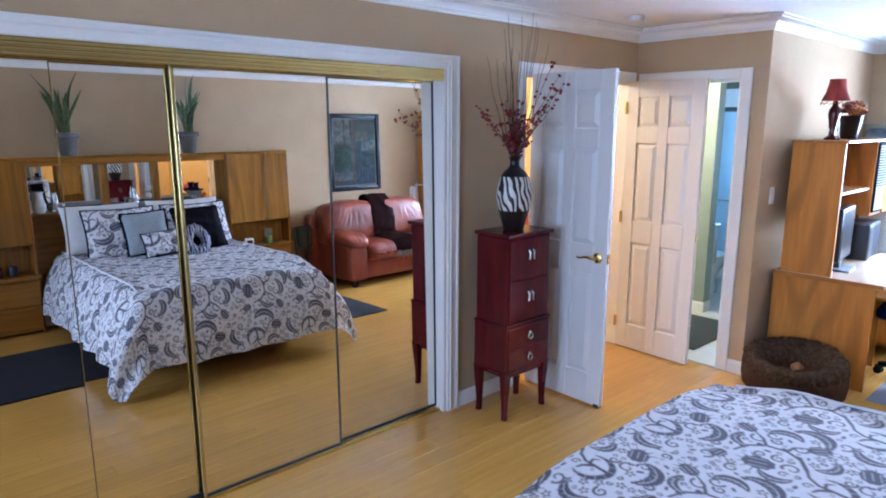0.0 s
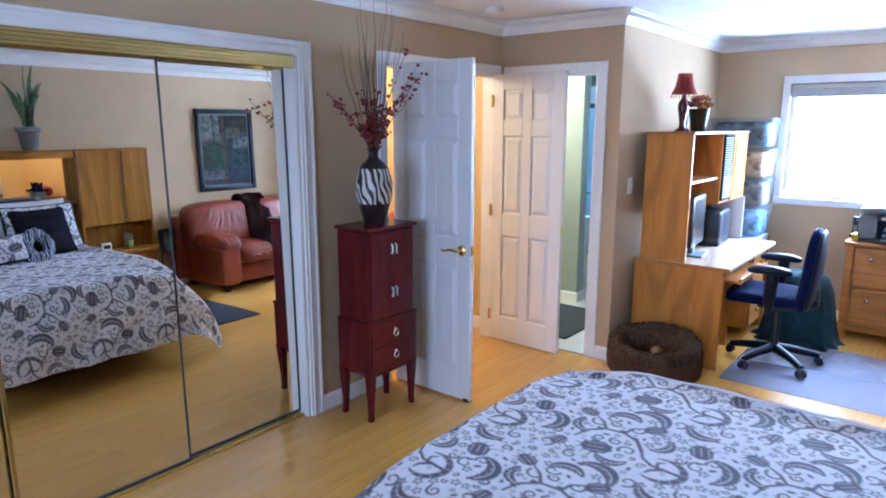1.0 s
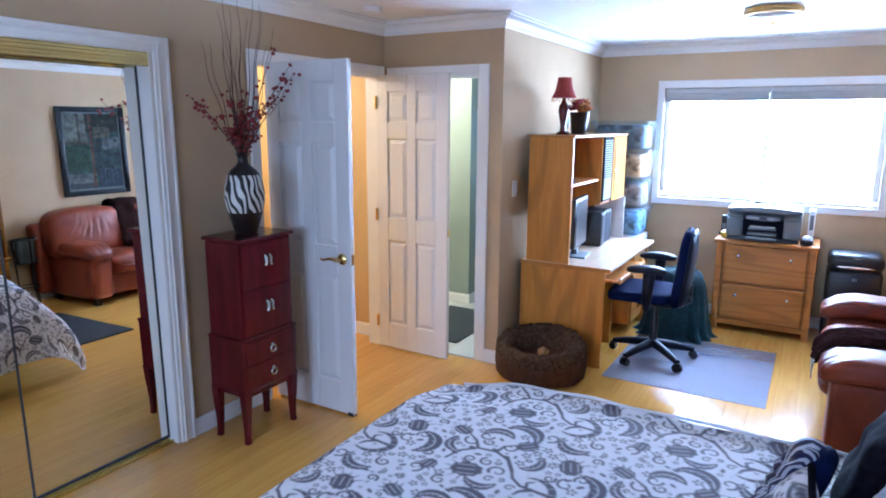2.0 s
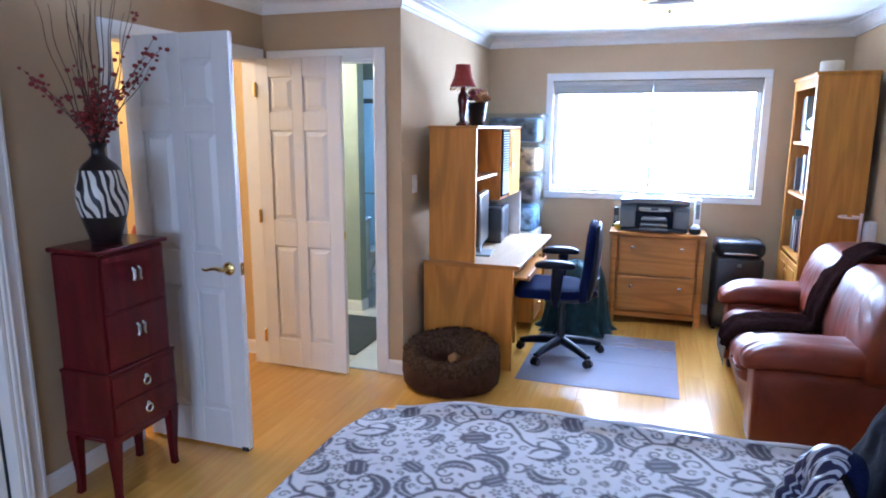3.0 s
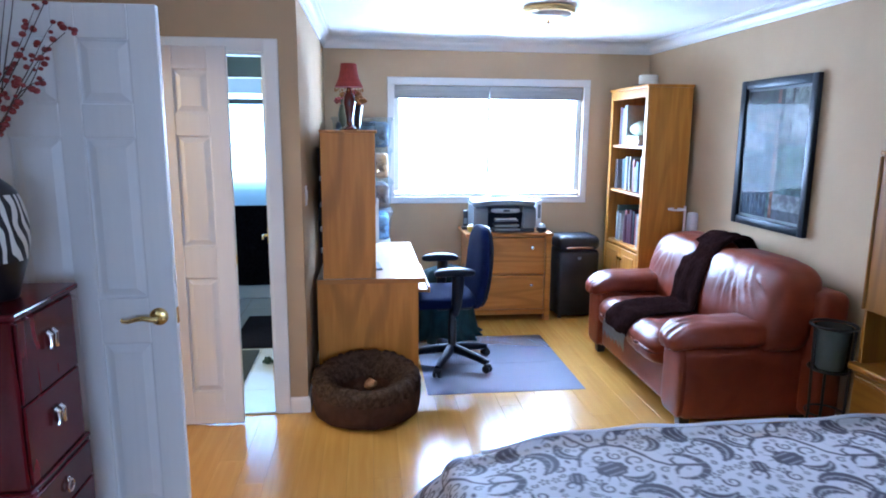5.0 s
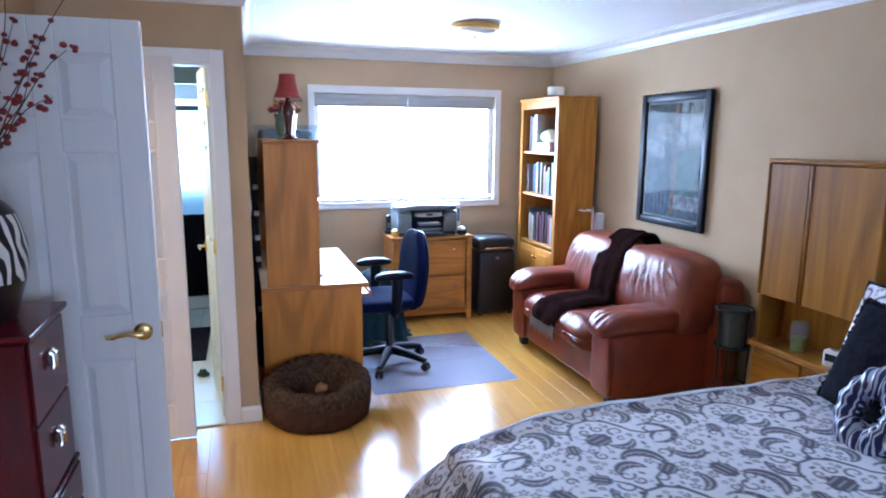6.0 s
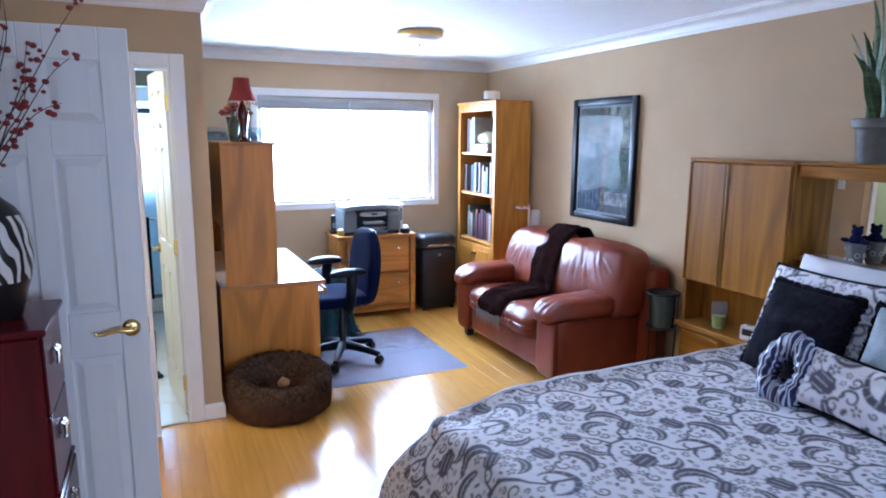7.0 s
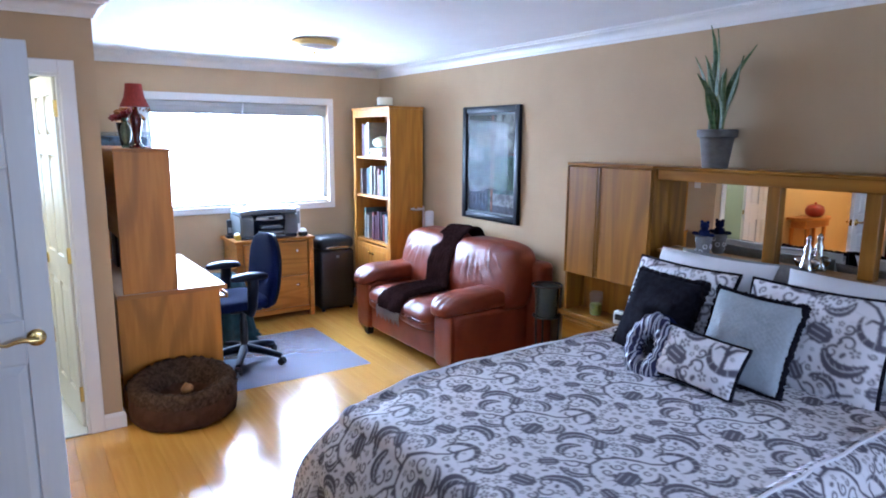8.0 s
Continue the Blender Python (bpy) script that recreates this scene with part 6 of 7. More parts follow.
# ---- storage boxes in the corner ----
def storage():
    cart = thing("drawer_cart", 7.73, 3.92, 0, "white plastic drawer cart in the corner", "drawer cart")
    part("frame", box(-0.19, -0.22, 0.04, 0.19, 0.24, 0.72, 0.008), VINYL, cart)
    for i in range(3):
        part("drawer", box(-0.17, -0.235, 0.07 + 0.21 * i, 0.17, -0.22, 0.26 + 0.21 * i, 0.006), CLEAR_BOX, cart)
    tints = [(0.05, 0.09, 0.14), (0.05, 0.035, 0.03), (0.16, 0.10, 0.05), (0.03, 0.04, 0.05)]
    for i in range(4):
        b = thing("storage_box", 7.735, 3.925, 0.722 + 0.255 * i, "clear plastic storage box with a lid, packed with cloth", "storage box", (0, 2, -1, 1)[i], "stacked storage boxes")
        bm = bmesh.new()
        lo = [bm.verts.new((sx * 0.175, sy * 0.215, 0.0)) for sx, sy in ((-1, -1), (1, -1), (1, 1), (-1, 1))]
        hi = [bm.verts.new((sx * 0.195, sy * 0.24, 0.215)) for sx, sy in ((-1, -1), (1, -1), (1, 1), (-1, 1))]
        bm.faces.new(lo[::-1])
        for j in range(4):
            bm.faces.new((lo[j], lo[(j + 1) % 4], hi[(j + 1) % 4], hi[j]))
        bmesh.ops.bevel(bm, geom=[e for e in bm.edges if abs(e.verts[0].co.z - e.verts[1].co.z) > 0.1], offset=0.03, segments=3, affect="EDGES")
        part("tub", bm, CLEAR_BOX, b, "clear plastic tub", True)
        part("lid", box(-0.205, -0.25, 0.215, 0.205, 0.25, 0.245, 0.012, seg=2), CLEAR_BOX, b, "clear snap lid", True)
        part("contents", puff(0, 0, 0.107, 0.172, 0.212, 0.102, 12, 14, 0.010, 16), material("packed_cloth", tints[i], 0.9, second=tuple(min(1, c * 4.5 + 0.05) for c in tints[i]), scale=(13, 13, 13), detail=1.5), b, "packed dark cloth", "all")


storage()
pb = part("white_board", box(-0.008, -0.13, 0, 0.008, 0.13, 0.36, 0.003), VINYL, None, "thin white board standing on the worktop end", False, pose(7.40, 3.93, 0.728, 0, 0, 0))
tagged(pb, category="board")


# ---- office chair, mat, blanket ----
def office_chair():
    c = thing("office_chair", 6.53, 3.31, 0.005, "navy office chair with black arms on a five-star base", "office chair", 4)
    for k in range(5):
        a = radians(18 + 72 * k - 12)
        cs, sn = math.cos(a), math.sin(a)
        lg = part("base_leg", tube([(0.02 * cs, 0.02 * sn, 0.115), (0.12 * cs, 0.12 * sn, 0.105), (0.22 * cs, 0.22 * sn, 0.088), (0.30 * cs, 0.30 * sn, 0.07)], [0.034, 0.03, 0.026, 0.02], 10), BLUE_BLACK, c, smooth=True)
        for s in (-1, 1):
            part("caster", lathe([(0.008, -0.011), (0.026, -0.010), (0.029, 0), (0.026, 0.010), (0.008, 0.011)], 16), BLACK, lg, at=pose(0.30 * cs, 0.30 * sn, 0.029, 0, 0, math.degrees(a)) @ pose(0, s * 0.016, 0, 90, 0, 0), smooth=True)
        part("caster_hood", puff(0.30 * cs, 0.30 * sn, 0.05, 0.024, 0.026, 0.018, 3, 5), BLACK, lg, smooth="all")
    part("column", lathe([(0.035, 0.09), (0.035, 0.14), (0.028, 0.15), (0.028, 0.32), (0.022, 0.33), (0.022, 0.43)], 18), BLACK, c, smooth=True)
    part("mechanism", box(-0.09, -0.12, 0.41, 0.09, 0.12, 0.455, 0.012, seg=2), BLACK, c, smooth=True)
    seat = lambda px, py, pz: (px, py, pz - 0.25 * max(0, py - 0.12) ** 1.3 + 0.06 * px * px)
    part("seat", puff(0, 0.09, 0.495, 0.245, 0.235, 0.045, 4.5, 12, shape=seat), BLUE_CLOTH, c, "navy cloth seat", "all")
    bend = lambda px, py, pz: (px * (1 - 0.25 * max(0, pz / 0.29) ** 2), py + 0.35 * px * px - 0.10 * pz + 0.25 * pz * pz - 0.02, pz)
    part("backrest", puff(0, -0.17, 0.70, 0.238, 0.046, 0.285, 3.2, 14, shape=bend), BLUE_CLOTH, c, "navy cloth backrest", "all")
    shell = lambda px, py, pz: (px * (1 - 0.25 * max(0, pz / 0.29) ** 2), py + 0.35 * px * px - 0.10 * pz + 0.25 * pz * pz - 0.02, pz)
    part("back_shell", puff(0, -0.208, 0.70, 0.228, 0.022, 0.275, 3.2, 12, shape=shell), BLUE_BLACK, c, "black plastic back shell", "all")
    part("back_bar", tube([(0, -0.02, 0.43), (0, -0.16, 0.42), (0, -0.23, 0.46), (0, -0.225, 0.58)], 0.02, 10), BLACK, c, smooth=True)
    part("lumbar_knob", tube([(-0.04, -0.225, 0.48), (0.04, -0.225, 0.48)], 0.02, 10), BLUE_BLACK, c, smooth=True)
    for s in (-1, 1):
        a = part("arm_post", tube([(s * 0.10, 0.03, 0.44), (s * 0.25, 0.03, 0.44), (s * 0.275, 0.03, 0.50), (s * 0.275, 0.02, 0.66), (s * 0.27, 0.02, 0.70)], [0.02, 0.026, 0.034, 0.04, 0.04], 10), BLUE_BLACK, c, smooth=True)
        part("arm_pad", puff(s * 0.265, 0.04, 0.718, 0.048, 0.135, 0.028, 3, 10, shape=lambda px, py, pz: (px, py, pz - 0.5 * py * py)), BLUE_BLACK, a, "black moulded arm pad", "all")


office_chair()


def chair_mat():
    m = thing("chair_mat", 6.56, 3.03, 0.001, "clear vinyl chair mat on the wood floor", "chair mat")
    part("sheet", box(-0.565, -0.515, 0, 0.555, 0.50, 0.003, 0.001), CHAIR_MAT, m)
    part("lip", box(-0.06, -0.515, 0.003, -0.05, 0.50, 0.0044), CHAIR_MAT, m)


chair_mat()


def teal_blanket():
    bm = bmesh.new()
    prof = [(0.02, 0.56), (0.12, 0.555), (0.20, 0.52), (0.25, 0.42), (0.27, 0.28), (0.285, 0.15), (0.31, 0.04), (0.36, 0.006)]
    rows = []
    for r, z in prof:
        ring = []
        for i in range(72):
            a = 2 * math.pi * i / 72
            k = max(0, (0.5 - z)) * 2
            rr = r * (1 + 0.10 * k * math.sin(9 * a + 2 * math.sin(3 * a)) + 0.05 * k * math.sin(17 * a)) * (1 + 0.12 * math.cos(a - 2.2))
            ring.append(bm.verts.new((rr * 0.72 * math.cos(a), rr * 0.86 * math.sin(a), z + 0.02 * noise.noise((3 * math.cos(a), 3 * math.sin(a), r * 9)))))
        rows.append(ring)
    for p, q in zip(rows, rows[1:]):
        for i in range(72):
            bm.faces.new((p[i], p[(i + 1) % 72], q[(i + 1) % 72], q[i]))
    bm.faces.new(rows[0])
    ob = part("fleece_blanket", bm, TEAL, None, "teal fleece blanket draped to the floor beside the desk", "all", pose(7.24, 3.26, 0.0))
    tagged(ob, category="blanket")


teal_blanket()


def dog_bed():
    d = thing("pet_bed", 5.805, 3.905, 0, "round brown suede pet bed with a fur lined rim", "pet bed")
    def ringed(profile, seg=64, sx=0.285, sy=0.315, rough=0.0, f=9, closed=False):
        bm = bmesh.new()
        rows = []
        for r, z in profile:
            rows.append([bm.verts.new((r * sx * math.cos(a) * (1 + rough * noise.noise((f * math.cos(a), f * math.sin(a), z * 30 + r * 9))), r * sy * math.sin(a) * (1 + rough * noise.noise((f * math.cos(a), f * math.sin(a), z * 30 + r * 9))),
                                       z + 0.20 * z * r * math.cos(a) + 0.3 * rough * noise.noise((f * math.cos(a) + 9, f * math.sin(a), r * 9)))) for a in [2 * math.pi * i / seg for i in range(seg)]])
        for p, q in zip(rows, rows[1:]):
            for i in range(seg):
                bm.faces.new((p[i], p[(i + 1) % seg], q[(i + 1) % seg], q[i]))
        if closed:
            bm.faces.new(rows[-1])
        return bm
    part("wall", ringed([(0.88, 0.002), (0.97, 0.03), (1.0, 0.10), (0.99, 0.16), (0.94, 0.20), (0.86, 0.215), (0.70, 0.18)], rough=0.03, f=3), PLUM_FELT, d, "brown suede wall", "all")
    part("fur_rim", ringed([(0.985, 0.170), (0.99, 0.205), (0.95, 0.235), (0.86, 0.252), (0.74, 0.250), (0.62, 0.226), (0.50, 0.185), (0.45, 0.150)], seg=130, rough=0.06, f=13), SHAG, d, "mottled brown fur lining", "all")
    # Fur hollow lined in darker suede, which stands in for the shade inside.
    part("shaded_hollow", ringed([(0.52, 0.17), (0.48, 0.14), (0.42, 0.115), (0.34, 0.105), (0.2, 0.10), (0.05, 0.10)], rough=0.05, f=5, closed=True), PLUM_FELT, d, "hollow of the bed, in darker suede for its shade", "all")
    part("chew_toy", puff(0.0, -0.02, 0.165, 0.050, 0.035, 0.03, 2.2, 6, 0.012, 30), material("tan_plush", (0.34, 0.18, 0.07), 0.9, grain=0.3), d, "tan plush toy", "all")


dog_bed()


# ---- file cabinet and what stands on it ----
def file_cabinet():
    f = thing("file_cabinet", 7.53, 2.685, 0, "low golden oak file cabinet with two wide drawers", "file cabinet")
    part("body", box(0.034, -0.345, 0.06, 0.44, 0.355, 0.745, 0.003), GOLDEN, f)
    part("top", box(-0.02, -0.375, 0.745, 0.445, 0.385, 0.775, 0.006, seg=2), GOLDEN, f)
    for y in (-0.365, 0.315):
        part("corner_post", box(-0.004, y, 0, 0.04, y + 0.05, 0.745, 0.004), GOLDEN, f)
    part("apron", box(0.0, -0.315, 0.055, 0.034, 0.315, 0.10, 0.003), GOLDEN, f)
    for z0, z1 in ((0.108, 0.407), (0.423, 0.735)):
        d = part("drawer", box(-0.012, -0.300, z0, 0.034, 0.300, z1, 0.006, seg=2), GOLDEN, f)
        for y in (-0.19, 0.19):
            part("knob", lathe([(0.006, 0), (0.008, 0.012), (0.015, 0.018), (0.014, 0.026), (0.003, 0.03)], 14), NICKEL, d, "satin nickel knob", True, pose(-0.012, y, z1 - 0.085, 0, -90, 0))


file_cabinet()


def extrude_y(profile, y0, y1, bev=0.008, seg=2):
    """A solid of an (x, z) outline between two places along y, with softened edges."""
    bm = bmesh.new()
    a = [bm.verts.new((x, y0, z)) for x, z in profile]
    b = [bm.verts.new((x, y1, z)) for x, z in profile]
    bm.faces.new(a)
    bm.faces.new(b[::-1])
    for i in range(len(profile)):
        bm.faces.new((a[i], a[(i + 1) % len(profile)], b[(i + 1) % len(profile)], b[i]))
    bmesh.ops.bevel(bm, geom=list(bm.edges), offset=bev, segments=seg, affect="EDGES")
    return bm


def printer():
    p = thing("printer", 7.72, 2.725, 0.775, "silver grey and charcoal multifunction printer on the file cabinet", "printer")
    for y0, y1 in ((0.15, 0.27), (-0.27, -0.15)):
        part("cheek", extrude_y([(-0.14, 0.02), (-0.165, 0.06), (-0.165, 0.19), (-0.13, 0.225), (0.17, 0.235), (0.18, 0.02)], y0, y1, 0.014), GREY_PLASTIC, p, smooth=True)
    part("rear_case", extrude_y([(-0.05, 0.02), (-0.05, 0.215), (0.17, 0.225), (0.175, 0.02)], -0.15, 0.15, 0.004), DARK_GREY, p, smooth=True)
    part("plinth", box(-0.15, -0.262, 0, 0.17, 0.262, 0.03, 0.006), DARK_GREY, p)
    bow = lambda px, py, pz: (px - 0.035 * (1 - (py / 0.27) ** 2), py, pz + 0.018 * (1 - (py / 0.27) ** 2))
    part("scanner_lid", puff(0.0, 0, 0.243, 0.175, 0.272, 0.024, 8, 14, shape=bow), GREY_PLASTIC, p, "silver scanner lid", "all")
    part("control_panel", puff(-0.165, 0, 0.192, 0.020, 0.125, 0.020, 4, 12, shape=lambda px, py, pz: (px - 0.02 * (1 - (py / 0.125) ** 2), py, pz)), material("pale_silver_plastic", (0.36, 0.38, 0.40), 0.35, grain=0.05), p, "pale curved control panel", "all")
    part("display", box(-0.212, -0.028, 0.186, -0.200, 0.028, 0.203, 0.002), DARK_GREY, p)
    part("arch", extrude_y([(-0.12, 0.03), (-0.15, 0.14), (-0.16, 0.175), (-0.10, 0.175), (-0.05, 0.03)], -0.149, 0.149, 0.004), BLUE_BLACK, p, "dark paper opening")
    for z, reach, wide in ((0.105, -0.215, 0.10), (0.065, -0.235, 0.105), (0.032, -0.25, 0.11)):
        t = part("paper_tray", box(reach, -wide, z, -0.11, wide, z + 0.012, 0.004), DARK_GREY, p, "dark paper tray")
        part("tray_lip", box(reach - 0.006, -wide, z - 0.004, reach + 0.002, wide, z + 0.016, 0.003), GREY_PLASTIC, t, "silver tray edge")
    part("paper", box(-0.20, -0.09, 0.118, -0.12, 0.09, 0.124), VINYL, p, "white paper")
    part("feeder", extrude_y([(-0.10, 0.268), (-0.07, 0.292), (0.13, 0.300), (0.15, 0.268)], -0.16, 0.13, 0.008), GREY_PLASTIC, p, "document feeder lid", True)
    part("feeder_tray", extrude_y([(-0.03, 0.303), (-0.03, 0.309), (0.13, 0.345), (0.13, 0.339)], -0.10, 0.10, 0.002), BLUE_BLACK, p, "dark blue raised feeder tray")


printer()
ph = thing("cordless_phone", 7.78, 3.035, 0.775, "black cordless phone standing in its cradle", "telephone")
part("cradle", box(-0.04, -0.035, 0, 0.04, 0.035, 0.03, 0.008), BLACK, ph)
part("handset", box(-0.014, -0.022, 0.025, 0.014, 0.022, 0.17, 0.008, seg=2), BLACK, ph, smooth=True)
part("keypad", box(-0.0155, -0.015, 0.05, -0.0135, 0.015, 0.10), GREY_PLASTIC, ph)
yp = thing("yellow_bowl", 7.63, 3.0, 0.775, "small yellow bowl with a white rim", "bowl")
part("bowl", lathe([(0.025, 0), (0.04, 0.015), (0.042, 0.045), (0.036, 0.05), (0.03, 0.045)], 20), YELLOW, yp, smooth=True)
part("filling", puff(0, 0, 0.05, 0.032, 0.03, 0.014, 2.2, 5, 0.006, 50), VINYL, yp, smooth="all")
dm = thing("round_dispenser", 7.57, 2.405, 0.775, "dark round holder with a white domed top", "holder")
part("holder", lathe([(0.032, 0), (0.045, 0.012), (0.045, 0.035), (0.035, 0.045)], 20), BLACK, dm, smooth=True)
part("dome", lathe([(0.037, 0.044), (0.034, 0.06), (0.02, 0.074), (0.002, 0.078)], 18), VINYL, dm, smooth=True)
rt = thing("network_box", 7.80, 2.385, 0.775, "upright white network box with a grey front", "network box")
part("case", box(-0.07, -0.022, 0, 0.07, 0.022, 0.26, 0.008, seg=2), VINYL, rt, smooth=True)
part("front", box(-0.072, -0.014, 0.10, -0.069, 0.014, 0.22), GREY_PLASTIC, rt)


def shredder():
    s = thing("paper_shredder", 7.70, 2.06, 0, "tall black paper shredder with a silver top strip", "shredder")
    part("bin", box(-0.15, -0.185, 0.02, 0.15, 0.185, 0.61, 0.035, seg=3), BLACK, s, smooth=True)
    part("head", box(-0.152, -0.188, 0.605, 0.152, 0.188, 0.735, 0.055, seg=5), BLACK, s, smooth=True)
    part("feed_slot", box(-0.08, -0.13, 0.732, -0.03, 0.13, 0.738, 0.003), DARK_GREY, s)
    part("trim_strip", puff(-0.150, 0, 0.635, 0.012, 0.125, 0.012, 2.5, 8), NICKEL, s, "silver trim strip", "all")
    part("badge", box(-0.1535, -0.016, 0.53, -0.1495, 0.016, 0.555, 0.001), GREY_PLASTIC, s, "small grey badge")
    for x in (-0.12, 0.12):
        for y in (-0.15, 0.15):
            part("foot", lathe([(0.018, 0), (0.018, 0.022)], 10), BLACK, s, at=pose(x, y, 0))


shredder()


# ---- jewellery chest, vase and twigs ----
def jewellery_chest():
    c = thing("jewellery_chest", 4.245, 4.985, 0, "tall cherry lacquer jewellery chest on tapered legs", "chest")
    part("upper_case", box(-0.185, -0.12, 0.585, 0.185, 0.125, 1.09, 0.004), CHERRY, c)
    part("lower_case", box(-0.195, -0.13, 0.30, 0.195, 0.13, 0.575, 0.004), CHERRY, c)
    part("waist_moulding", box(-0.20, -0.135, 0.572, 0.20, 0.132, 0.588, 0.005), CHERRY, c)
    part("base_moulding", box(-0.20, -0.135, 0.288, 0.20, 0.132, 0.303, 0.005), CHERRY, c)
    part("lid", box(-0.20, -0.14, 1.095, 0.20, 0.135, 1.116, 0.007, seg=2), CHERRY, c)
    part("apron", box(-0.17, -0.115, 0.255, 0.17, 0.11, 0.29, 0.004), CHERRY, c)
    for z0, z1, w in ((0.595, 0.835, 0.172), (0.842, 1.082, 0.172), (0.312, 0.434, 0.182), (0.442, 0.565, 0.182)):
        y = -0.12 if w < 0.18 else -0.13
        d = part("drawer", box(-w, y - 0.008, z0, w, y, z1, 0.003), CHERRY, c)
        zc = (z0 + z1) / 2 + (0.02 if w < 0.18 else 0)
        if w < 0.18:
            for s in (-1, 1):
                part("drop_pull", tube([(s * 0.016, y - 0.012, zc + 0.03), (s * 0.016, y - 0.022, zc + 0.02), (s * 0.014, y - 0.022, zc - 0.01), (s * 0.02, y - 0.02, zc - 0.024)], [0.006, 0.008, 0.006, 0.007], 8), NICKEL, d, "nickel drop pull", True)
        else:
            part("rosette", puff(0, y - 0.012, zc + 0.015, 0.010, 0.006, 0.010, 2.2, 5), NICKEL, d, smooth="all")
            part("ring_pull", tube(arc((0, y - 0.018, zc - 0.006), 0.018, 0, 360, 20, "xz"), 0.0038, 6), NICKEL, d, "nickel ring pull", True)
    for sx in (-1, 1):
        for sy in (-1, 1):
            bm = bmesh.new()
            rows = []
            for z, k, o in ((0.29, 0.024, 0.0), (0.22, 0.021, 0.0), (0.10, 0.015, -0.002), (0.03, 0.013, -0.001), (0.0, 0.014, 0.001)):
                cx, cy = sx * (0.172 + o), sy * (0.106 + o)
                rows.append([bm.verts.new((cx + a * k, cy + b * k, z)) for a, b in ((-1, -1), (1, -1), (1, 1), (-1, 1))])
            for p, q in zip(rows, rows[1:]):
                for i in range(4):
                    bm.faces.new((p[i], p[(i + 1) % 4], q[(i + 1) % 4], q[i]))
            bm.faces.new(rows[0])
            bm.faces.new(rows[-1][::-1])
            part("leg", bm, CHERRY, c)


jewellery_chest()


def twig_vase(x, y, z):
    v = thing("vase", x, y, z, "black vase with a zebra striped band holding berry twigs", "vase")
    part("foot", lathe([(0.056, 0), (0.060, 0.006), (0.068, 0.04), (0.086, 0.10), (0.092, 0.118)], 32), GLOSS_BLACK, v, "glossy black foot", True)
    part("band", lathe([(0.092, 0.118), (0.101, 0.16), (0.104, 0.205), (0.100, 0.25), (0.090, 0.29), (0.082, 0.312)], 40), ZEBRA, v, "black and white zebra stripes", True, pose(0, 0, 0, 0, 0, 200))
    part("shoulder", lathe([(0.082, 0.312), (0.066, 0.335), (0.040, 0.358), (0.028, 0.372), (0.026, 0.40), (0.036, 0.418), (0.042, 0.422), (0.030, 0.415), (0.02, 0.38)], 32), GLOSS_BLACK, v, "glossy black neck", True)
    rnd = random.Random(21)
    for i in range(16):
        a = 2 * math.pi * i / 16 + rnd.uniform(-0.2, 0.2)
        L, sp = rnd.uniform(0.55, 0.86), rnd.uniform(0.04, 0.24)
        ph = rnd.uniform(0, 6)
        pts = []
        for k in range(15):
            f = k / 14
            wob = 0.026 * math.sin(f * 13 + ph) * f ** 0.6
            pts.append((sp * f ** 0.7 * math.cos(a) + wob, max(-0.13, 0.5 * sp * f ** 0.7 * math.sin(a) + 0.6 * wob), 0.39 + L * f))
        part("twig", tube(pts, [0.0032 * (1 - 0.75 * k / 14) for k in range(15)], 5), TWIG, v)
    berry_me = None
    for i in range(26):
        a = rnd.uniform(0, 6.28)
        if i < 3:
            a = (3.3, 2.9, 3.5)[i]
        elif i < 7:
            a = (-0.35, 0.1, -0.7, -0.2)[i - 3]
        L, sp = rnd.uniform(0.10, 0.36), rnd.uniform(0.03, 0.12)
        if i < 7:
            sp, L = rnd.uniform(0.24, 0.36), rnd.uniform(0.22, 0.5)
        low = -0.10
        if i in (7, 8, 9):
            a, sp, L, low = (-1.62, -1.45, -1.7)[i - 7], (0.50, 0.44, 0.40)[i - 7], (0.50, 0.36, 0.24)[i - 7], -0.3
        pts = []
        for k in range(9):
            f = k / 8
            pts.append((sp * f ** 1.4 * math.cos(a), max(low, min(0.16, 0.55 * sp * f ** 1.4 * math.sin(a) - 0.10 * f * (i in (3, 5)))), 0.40 + L * f + 0.02 * math.sin(7 * f + i)))
        br = part("berry_branch", tube(pts, [0.0028 * (1 - 0.6 * k / 8) for k in range(9)], 5), TWIG, v)
        n = 18 if i >= 7 else 9
        for j in range(n):
            k = rnd.randint(3 if i >= 7 else 5, 8)
            p = pts[k]
            if berry_me is None:
                bm = puff(0, 0, 0, 0.0085, 0.0085, 0.0075, 2.0, 3)
                berry_me = bpy.data.meshes.new("berry")
                bm.to_mesh(berry_me)
                bm.free()
                berry_me.materials.append(BERRY)
            o = new("berry", berry_me)
            o.parent = br
            s = rnd.uniform(0.7, 1.35)
            o.matrix_basis = Matrix.LocRotScale((p[0] + rnd.uniform(-0.022, 0.022), p[1] + rnd.uniform(-0.02, 0.02), p[2] + rnd.uniform(-0.02, 0.02)), None, (s, s, s))


twig_vase(4.235, 4.985, 1.116)


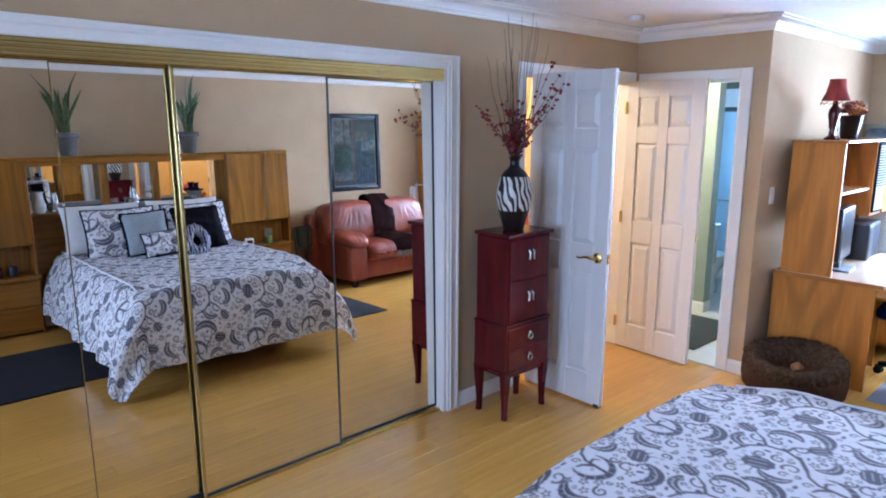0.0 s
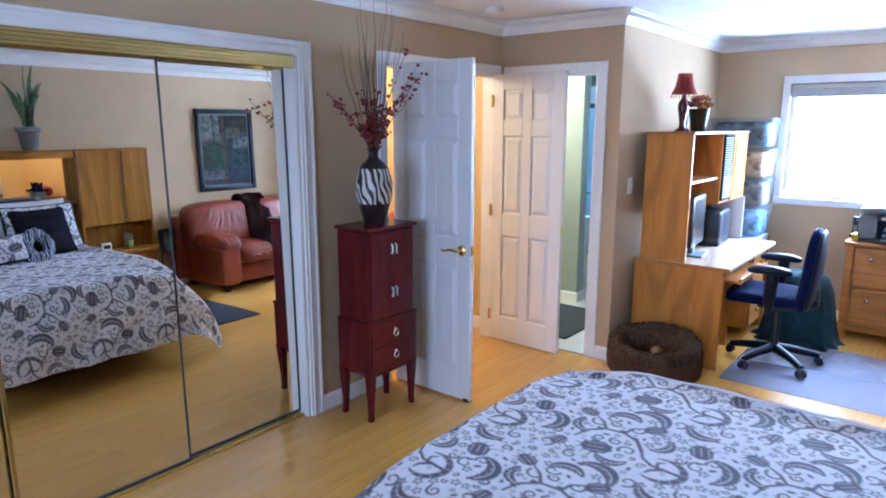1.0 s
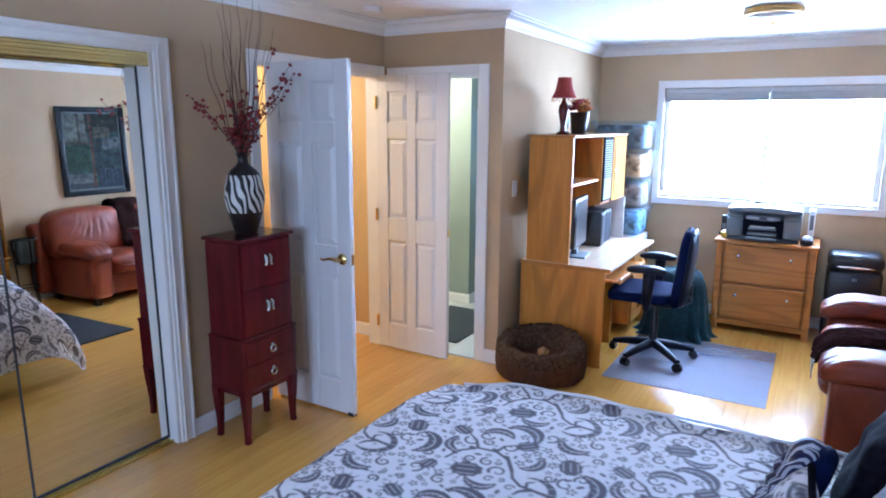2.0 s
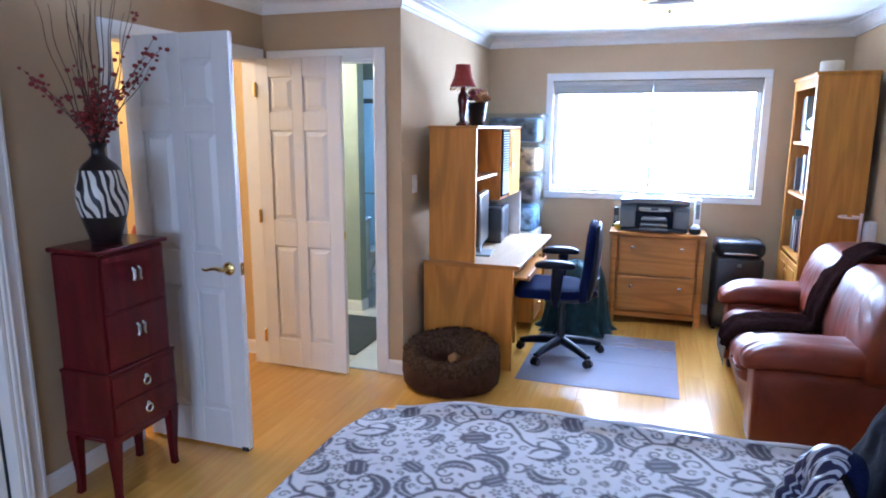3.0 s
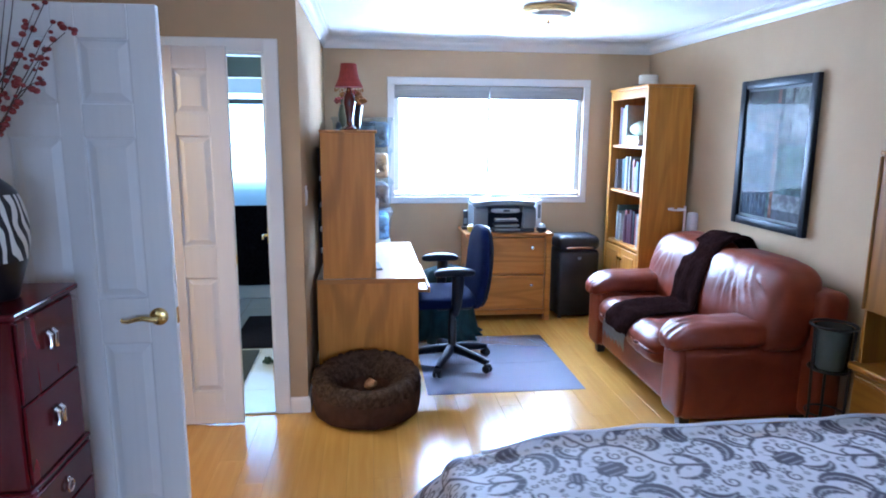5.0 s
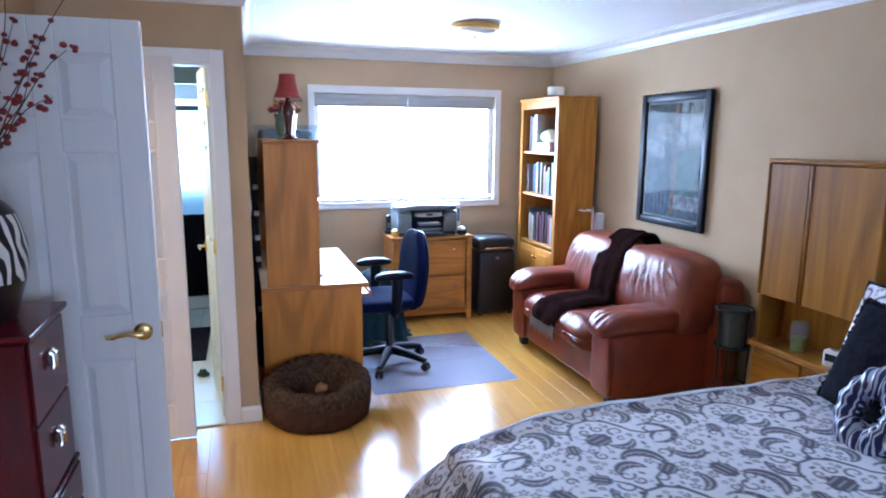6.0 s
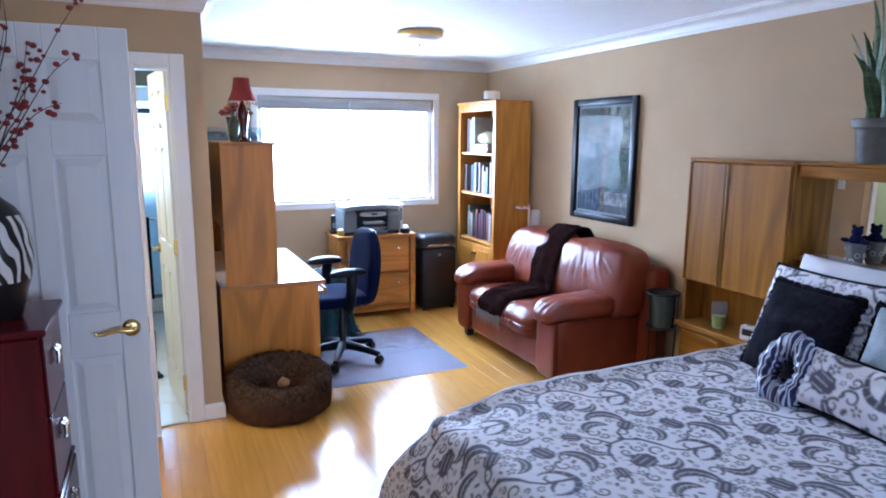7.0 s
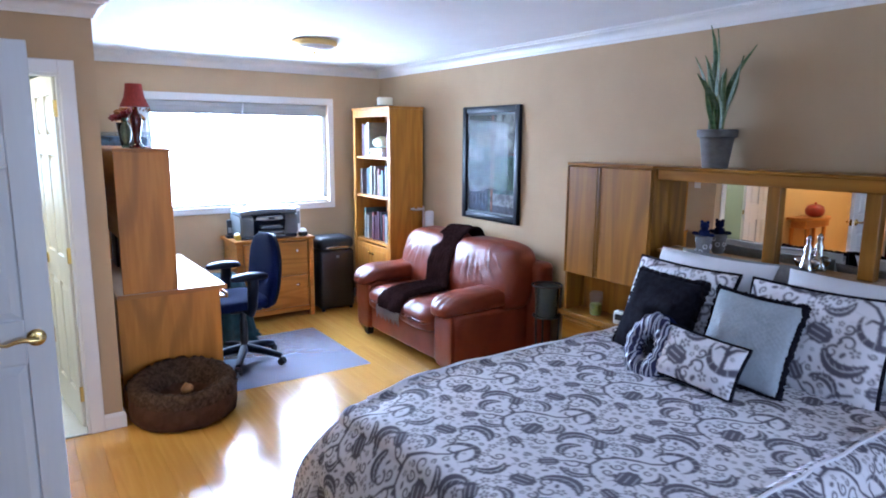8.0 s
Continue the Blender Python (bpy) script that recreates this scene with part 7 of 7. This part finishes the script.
# ---- small fixtures ----
def ceiling_lamp(x, y):
    l = thing("ceiling_light", x, y, CZ, "flush brass ceiling light with a frosted white glass bowl", "ceiling light")
    part("pan", lathe([(0.150, -0.001), (0.166, -0.006), (0.170, -0.026), (0.160, -0.040), (0.146, -0.042)], 40), LAMP_BRASS, l, "brass pan", True)
    part("diffuser", lathe([(0.146, -0.040), (0.138, -0.050), (0.115, -0.062), (0.085, -0.070), (0.045, -0.075), (0.005, -0.076)], 40), material("frosted_bowl", (0.86, 0.85, 0.82), 0.3, grain=0.03), l, "frosted white glass bowl", True)
    part("finial", lathe([(0.008, -0.075), (0.010, -0.086), (0.012, -0.092), (0.004, -0.102), (0.001, -0.104)], 12), BRASS, l, smooth=True)


ceiling_lamp(6.44, 2.72)
sd = part("smoke_detector", lathe([(0.06, -0.001), (0.062, -0.012), (0.055, -0.032), (0.03, -0.038)], 28), VINYL, None, "round white smoke detector on the ceiling", True, pose(5.25, 4.885, CZ))
tagged(sd, category="smoke detector")
sw = thing("light_switch", 6.05, DY, 1.245, "white double rocker light switch on the wall", "light switch")
part("plate", box(-0.037, -0.006, -0.058, 0.037, 0, 0.058, 0.003), PLATE_WHITE, sw)
for s in (-1, 1):
    part("rocker", box(s * 0.018 - 0.011, -0.011, -0.03, s * 0.018 + 0.011, -0.006, 0.03, 0.002), PLATE_WHITE, sw)


# ---- hall furniture that the headboard mirrors show ----
def console_table():
    t = thing("console_table", 5.87, 6.15, 0, "half round honey oak console table in the hall", "console table")
    bm = bmesh.new()
    lo = [bm.verts.new((-0.30 * math.sin(math.pi * i / 20), -0.36 * math.cos(math.pi * i / 20), 0.76)) for i in range(21)]
    f = bm.faces.new(lo)
    g = bmesh.ops.extrude_face_region(bm, geom=[f])
    bmesh.ops.translate(bm, verts=[e for e in g["geom"] if isinstance(e, bmesh.types.BMVert)], vec=(0, 0, 0.03))
    part("top", bm, OAK_Y, t)
    part("apron", box(-0.20, -0.28, 0.66, -0.01, 0.28, 0.76, 0.01), OAK_Y, t)
    for x, y in ((-0.18, -0.2), (-0.18, 0.2), (-0.03, -0.27), (-0.03, 0.27)):
        part("leg", lathe([(0.014, 0), (0.022, 0.3), (0.018, 0.4), (0.025, 0.66)], 12), OAK, t, at=pose(x, y, 0), smooth=True)


console_table()
rp = thing("red_pot", 5.72, 6.15, 0.79, "glossy red lidded pot on the console table", "pot")
part("body", lathe([(0.06, 0), (0.10, 0.03), (0.11, 0.08), (0.09, 0.13), (0.05, 0.15)], 24), DUSK, rp, smooth=True)
part("knob", lathe([(0.01, 0.15), (0.018, 0.165), (0.004, 0.18)], 10), DUSK, rp, smooth=True)


# ---- floors: planks and tiles ----
structure("floor_base", box(WX - 0.1, SY - 0.1, -0.06, BX + 0.03, 5.48, -0.008), SUBFLOOR, "dark bed under the plank floor", "floor")
structure("floor_base_hall", box(3.9, 5.48, -0.06, 5.93, 7.6, -0.008), SUBFLOOR, "dark bed under the plank floor", "floor")
structure("floor_base_east", box(BX + 0.03, SY - 0.1, -0.06, EX + 0.12, DY + 0.1, -0.008), SUBFLOOR, "dark bed under the plank floor", "floor")
wood_floor = tagged(new("floor"), "glossy honey maple plank floor", "floor", "", "structure")


def plank_mesh(length, width):
    g, c, h = 0.0003, 0.0005, 0.0
    bm = bmesh.new()
    lo = [bm.verts.new((x, y, -0.008)) for x, y in ((g, g), (length - g, g), (length - g, width - g), (g, width - g))]
    mi = [bm.verts.new((v.co.x, v.co.y, h - c)) for v in lo]
    hi = [bm.verts.new((x, y, h)) for x, y in ((g + c, g + c), (length - g - c, g + c), (length - g - c, width - g - c), (g + c, width - g - c))]
    bm.faces.new(hi)
    for a, b in ((lo, mi), (mi, hi)):
        for j in range(4):
            bm.faces.new((a[j], a[(j + 1) % 4], b[(j + 1) % 4], b[j]))
    me = bpy.data.meshes.new("plank")
    bm.to_mesh(me)
    bm.free()
    me.materials.append(MAPLE)
    return me


PLANK_W = 0.127
LENGTHS = [0.75, 0.95, 1.2, 1.45, 1.7]
PLANKS = {k: plank_mesh(k, PLANK_W) for k in LENGTHS}
rnd = random.Random(8)


def lay(x0, x1, y, width):
    """One run of planks from x0 to x1; the first, the last and a ripped row are cut to fit."""
    x = x0
    first = rnd.uniform(0.3, 1.0)
    while x < x1 - 0.01:
        k = rnd.choice(LENGTHS)
        cut = min(k * first, x1 - x)
        o = new("plank", PLANKS[k])
        o.parent = wood_floor
        o.location, o.scale = (x, y, 0), (cut / k, width / PLANK_W, 1)
        x, first = x + cut, 1.0


row = SY
while row < NY + 0.09:
    wide = min(PLANK_W, NY + 0.1 - row)
    if row < DY:
        lay(WX, EX, row, min(wide, DY - row) if row + wide > DY else wide)
    if row + wide > DY:
        low = max(row, DY)
        lay(WX, BX + 0.03, low, row + wide - low)
    row += wide
while row < 7.49:
    wide = min(PLANK_W, 7.5 - row)
    lay(4.0, 5.88, row, wide)
    row += wide

bath_tiles = tagged(new("bath_tile_floor"), "pale square tile floor of the bathroom", "floor", "", "structure")
bm = box(0.0015, 0.0015, 0.0, 0.3285, 0.3285, 0.004, 0.001)
tile_me = bpy.data.meshes.new("tile")
bm.to_mesh(tile_me)
bm.free()
tile_me.materials.append(TILE)
for i in range(9):
    for j in range(6):
        o = new("tile", tile_me)
        o.parent = bath_tiles
        o.location = (BX + 0.03 + 0.33 * i, 4.36 + 0.33 * j, -0.003)
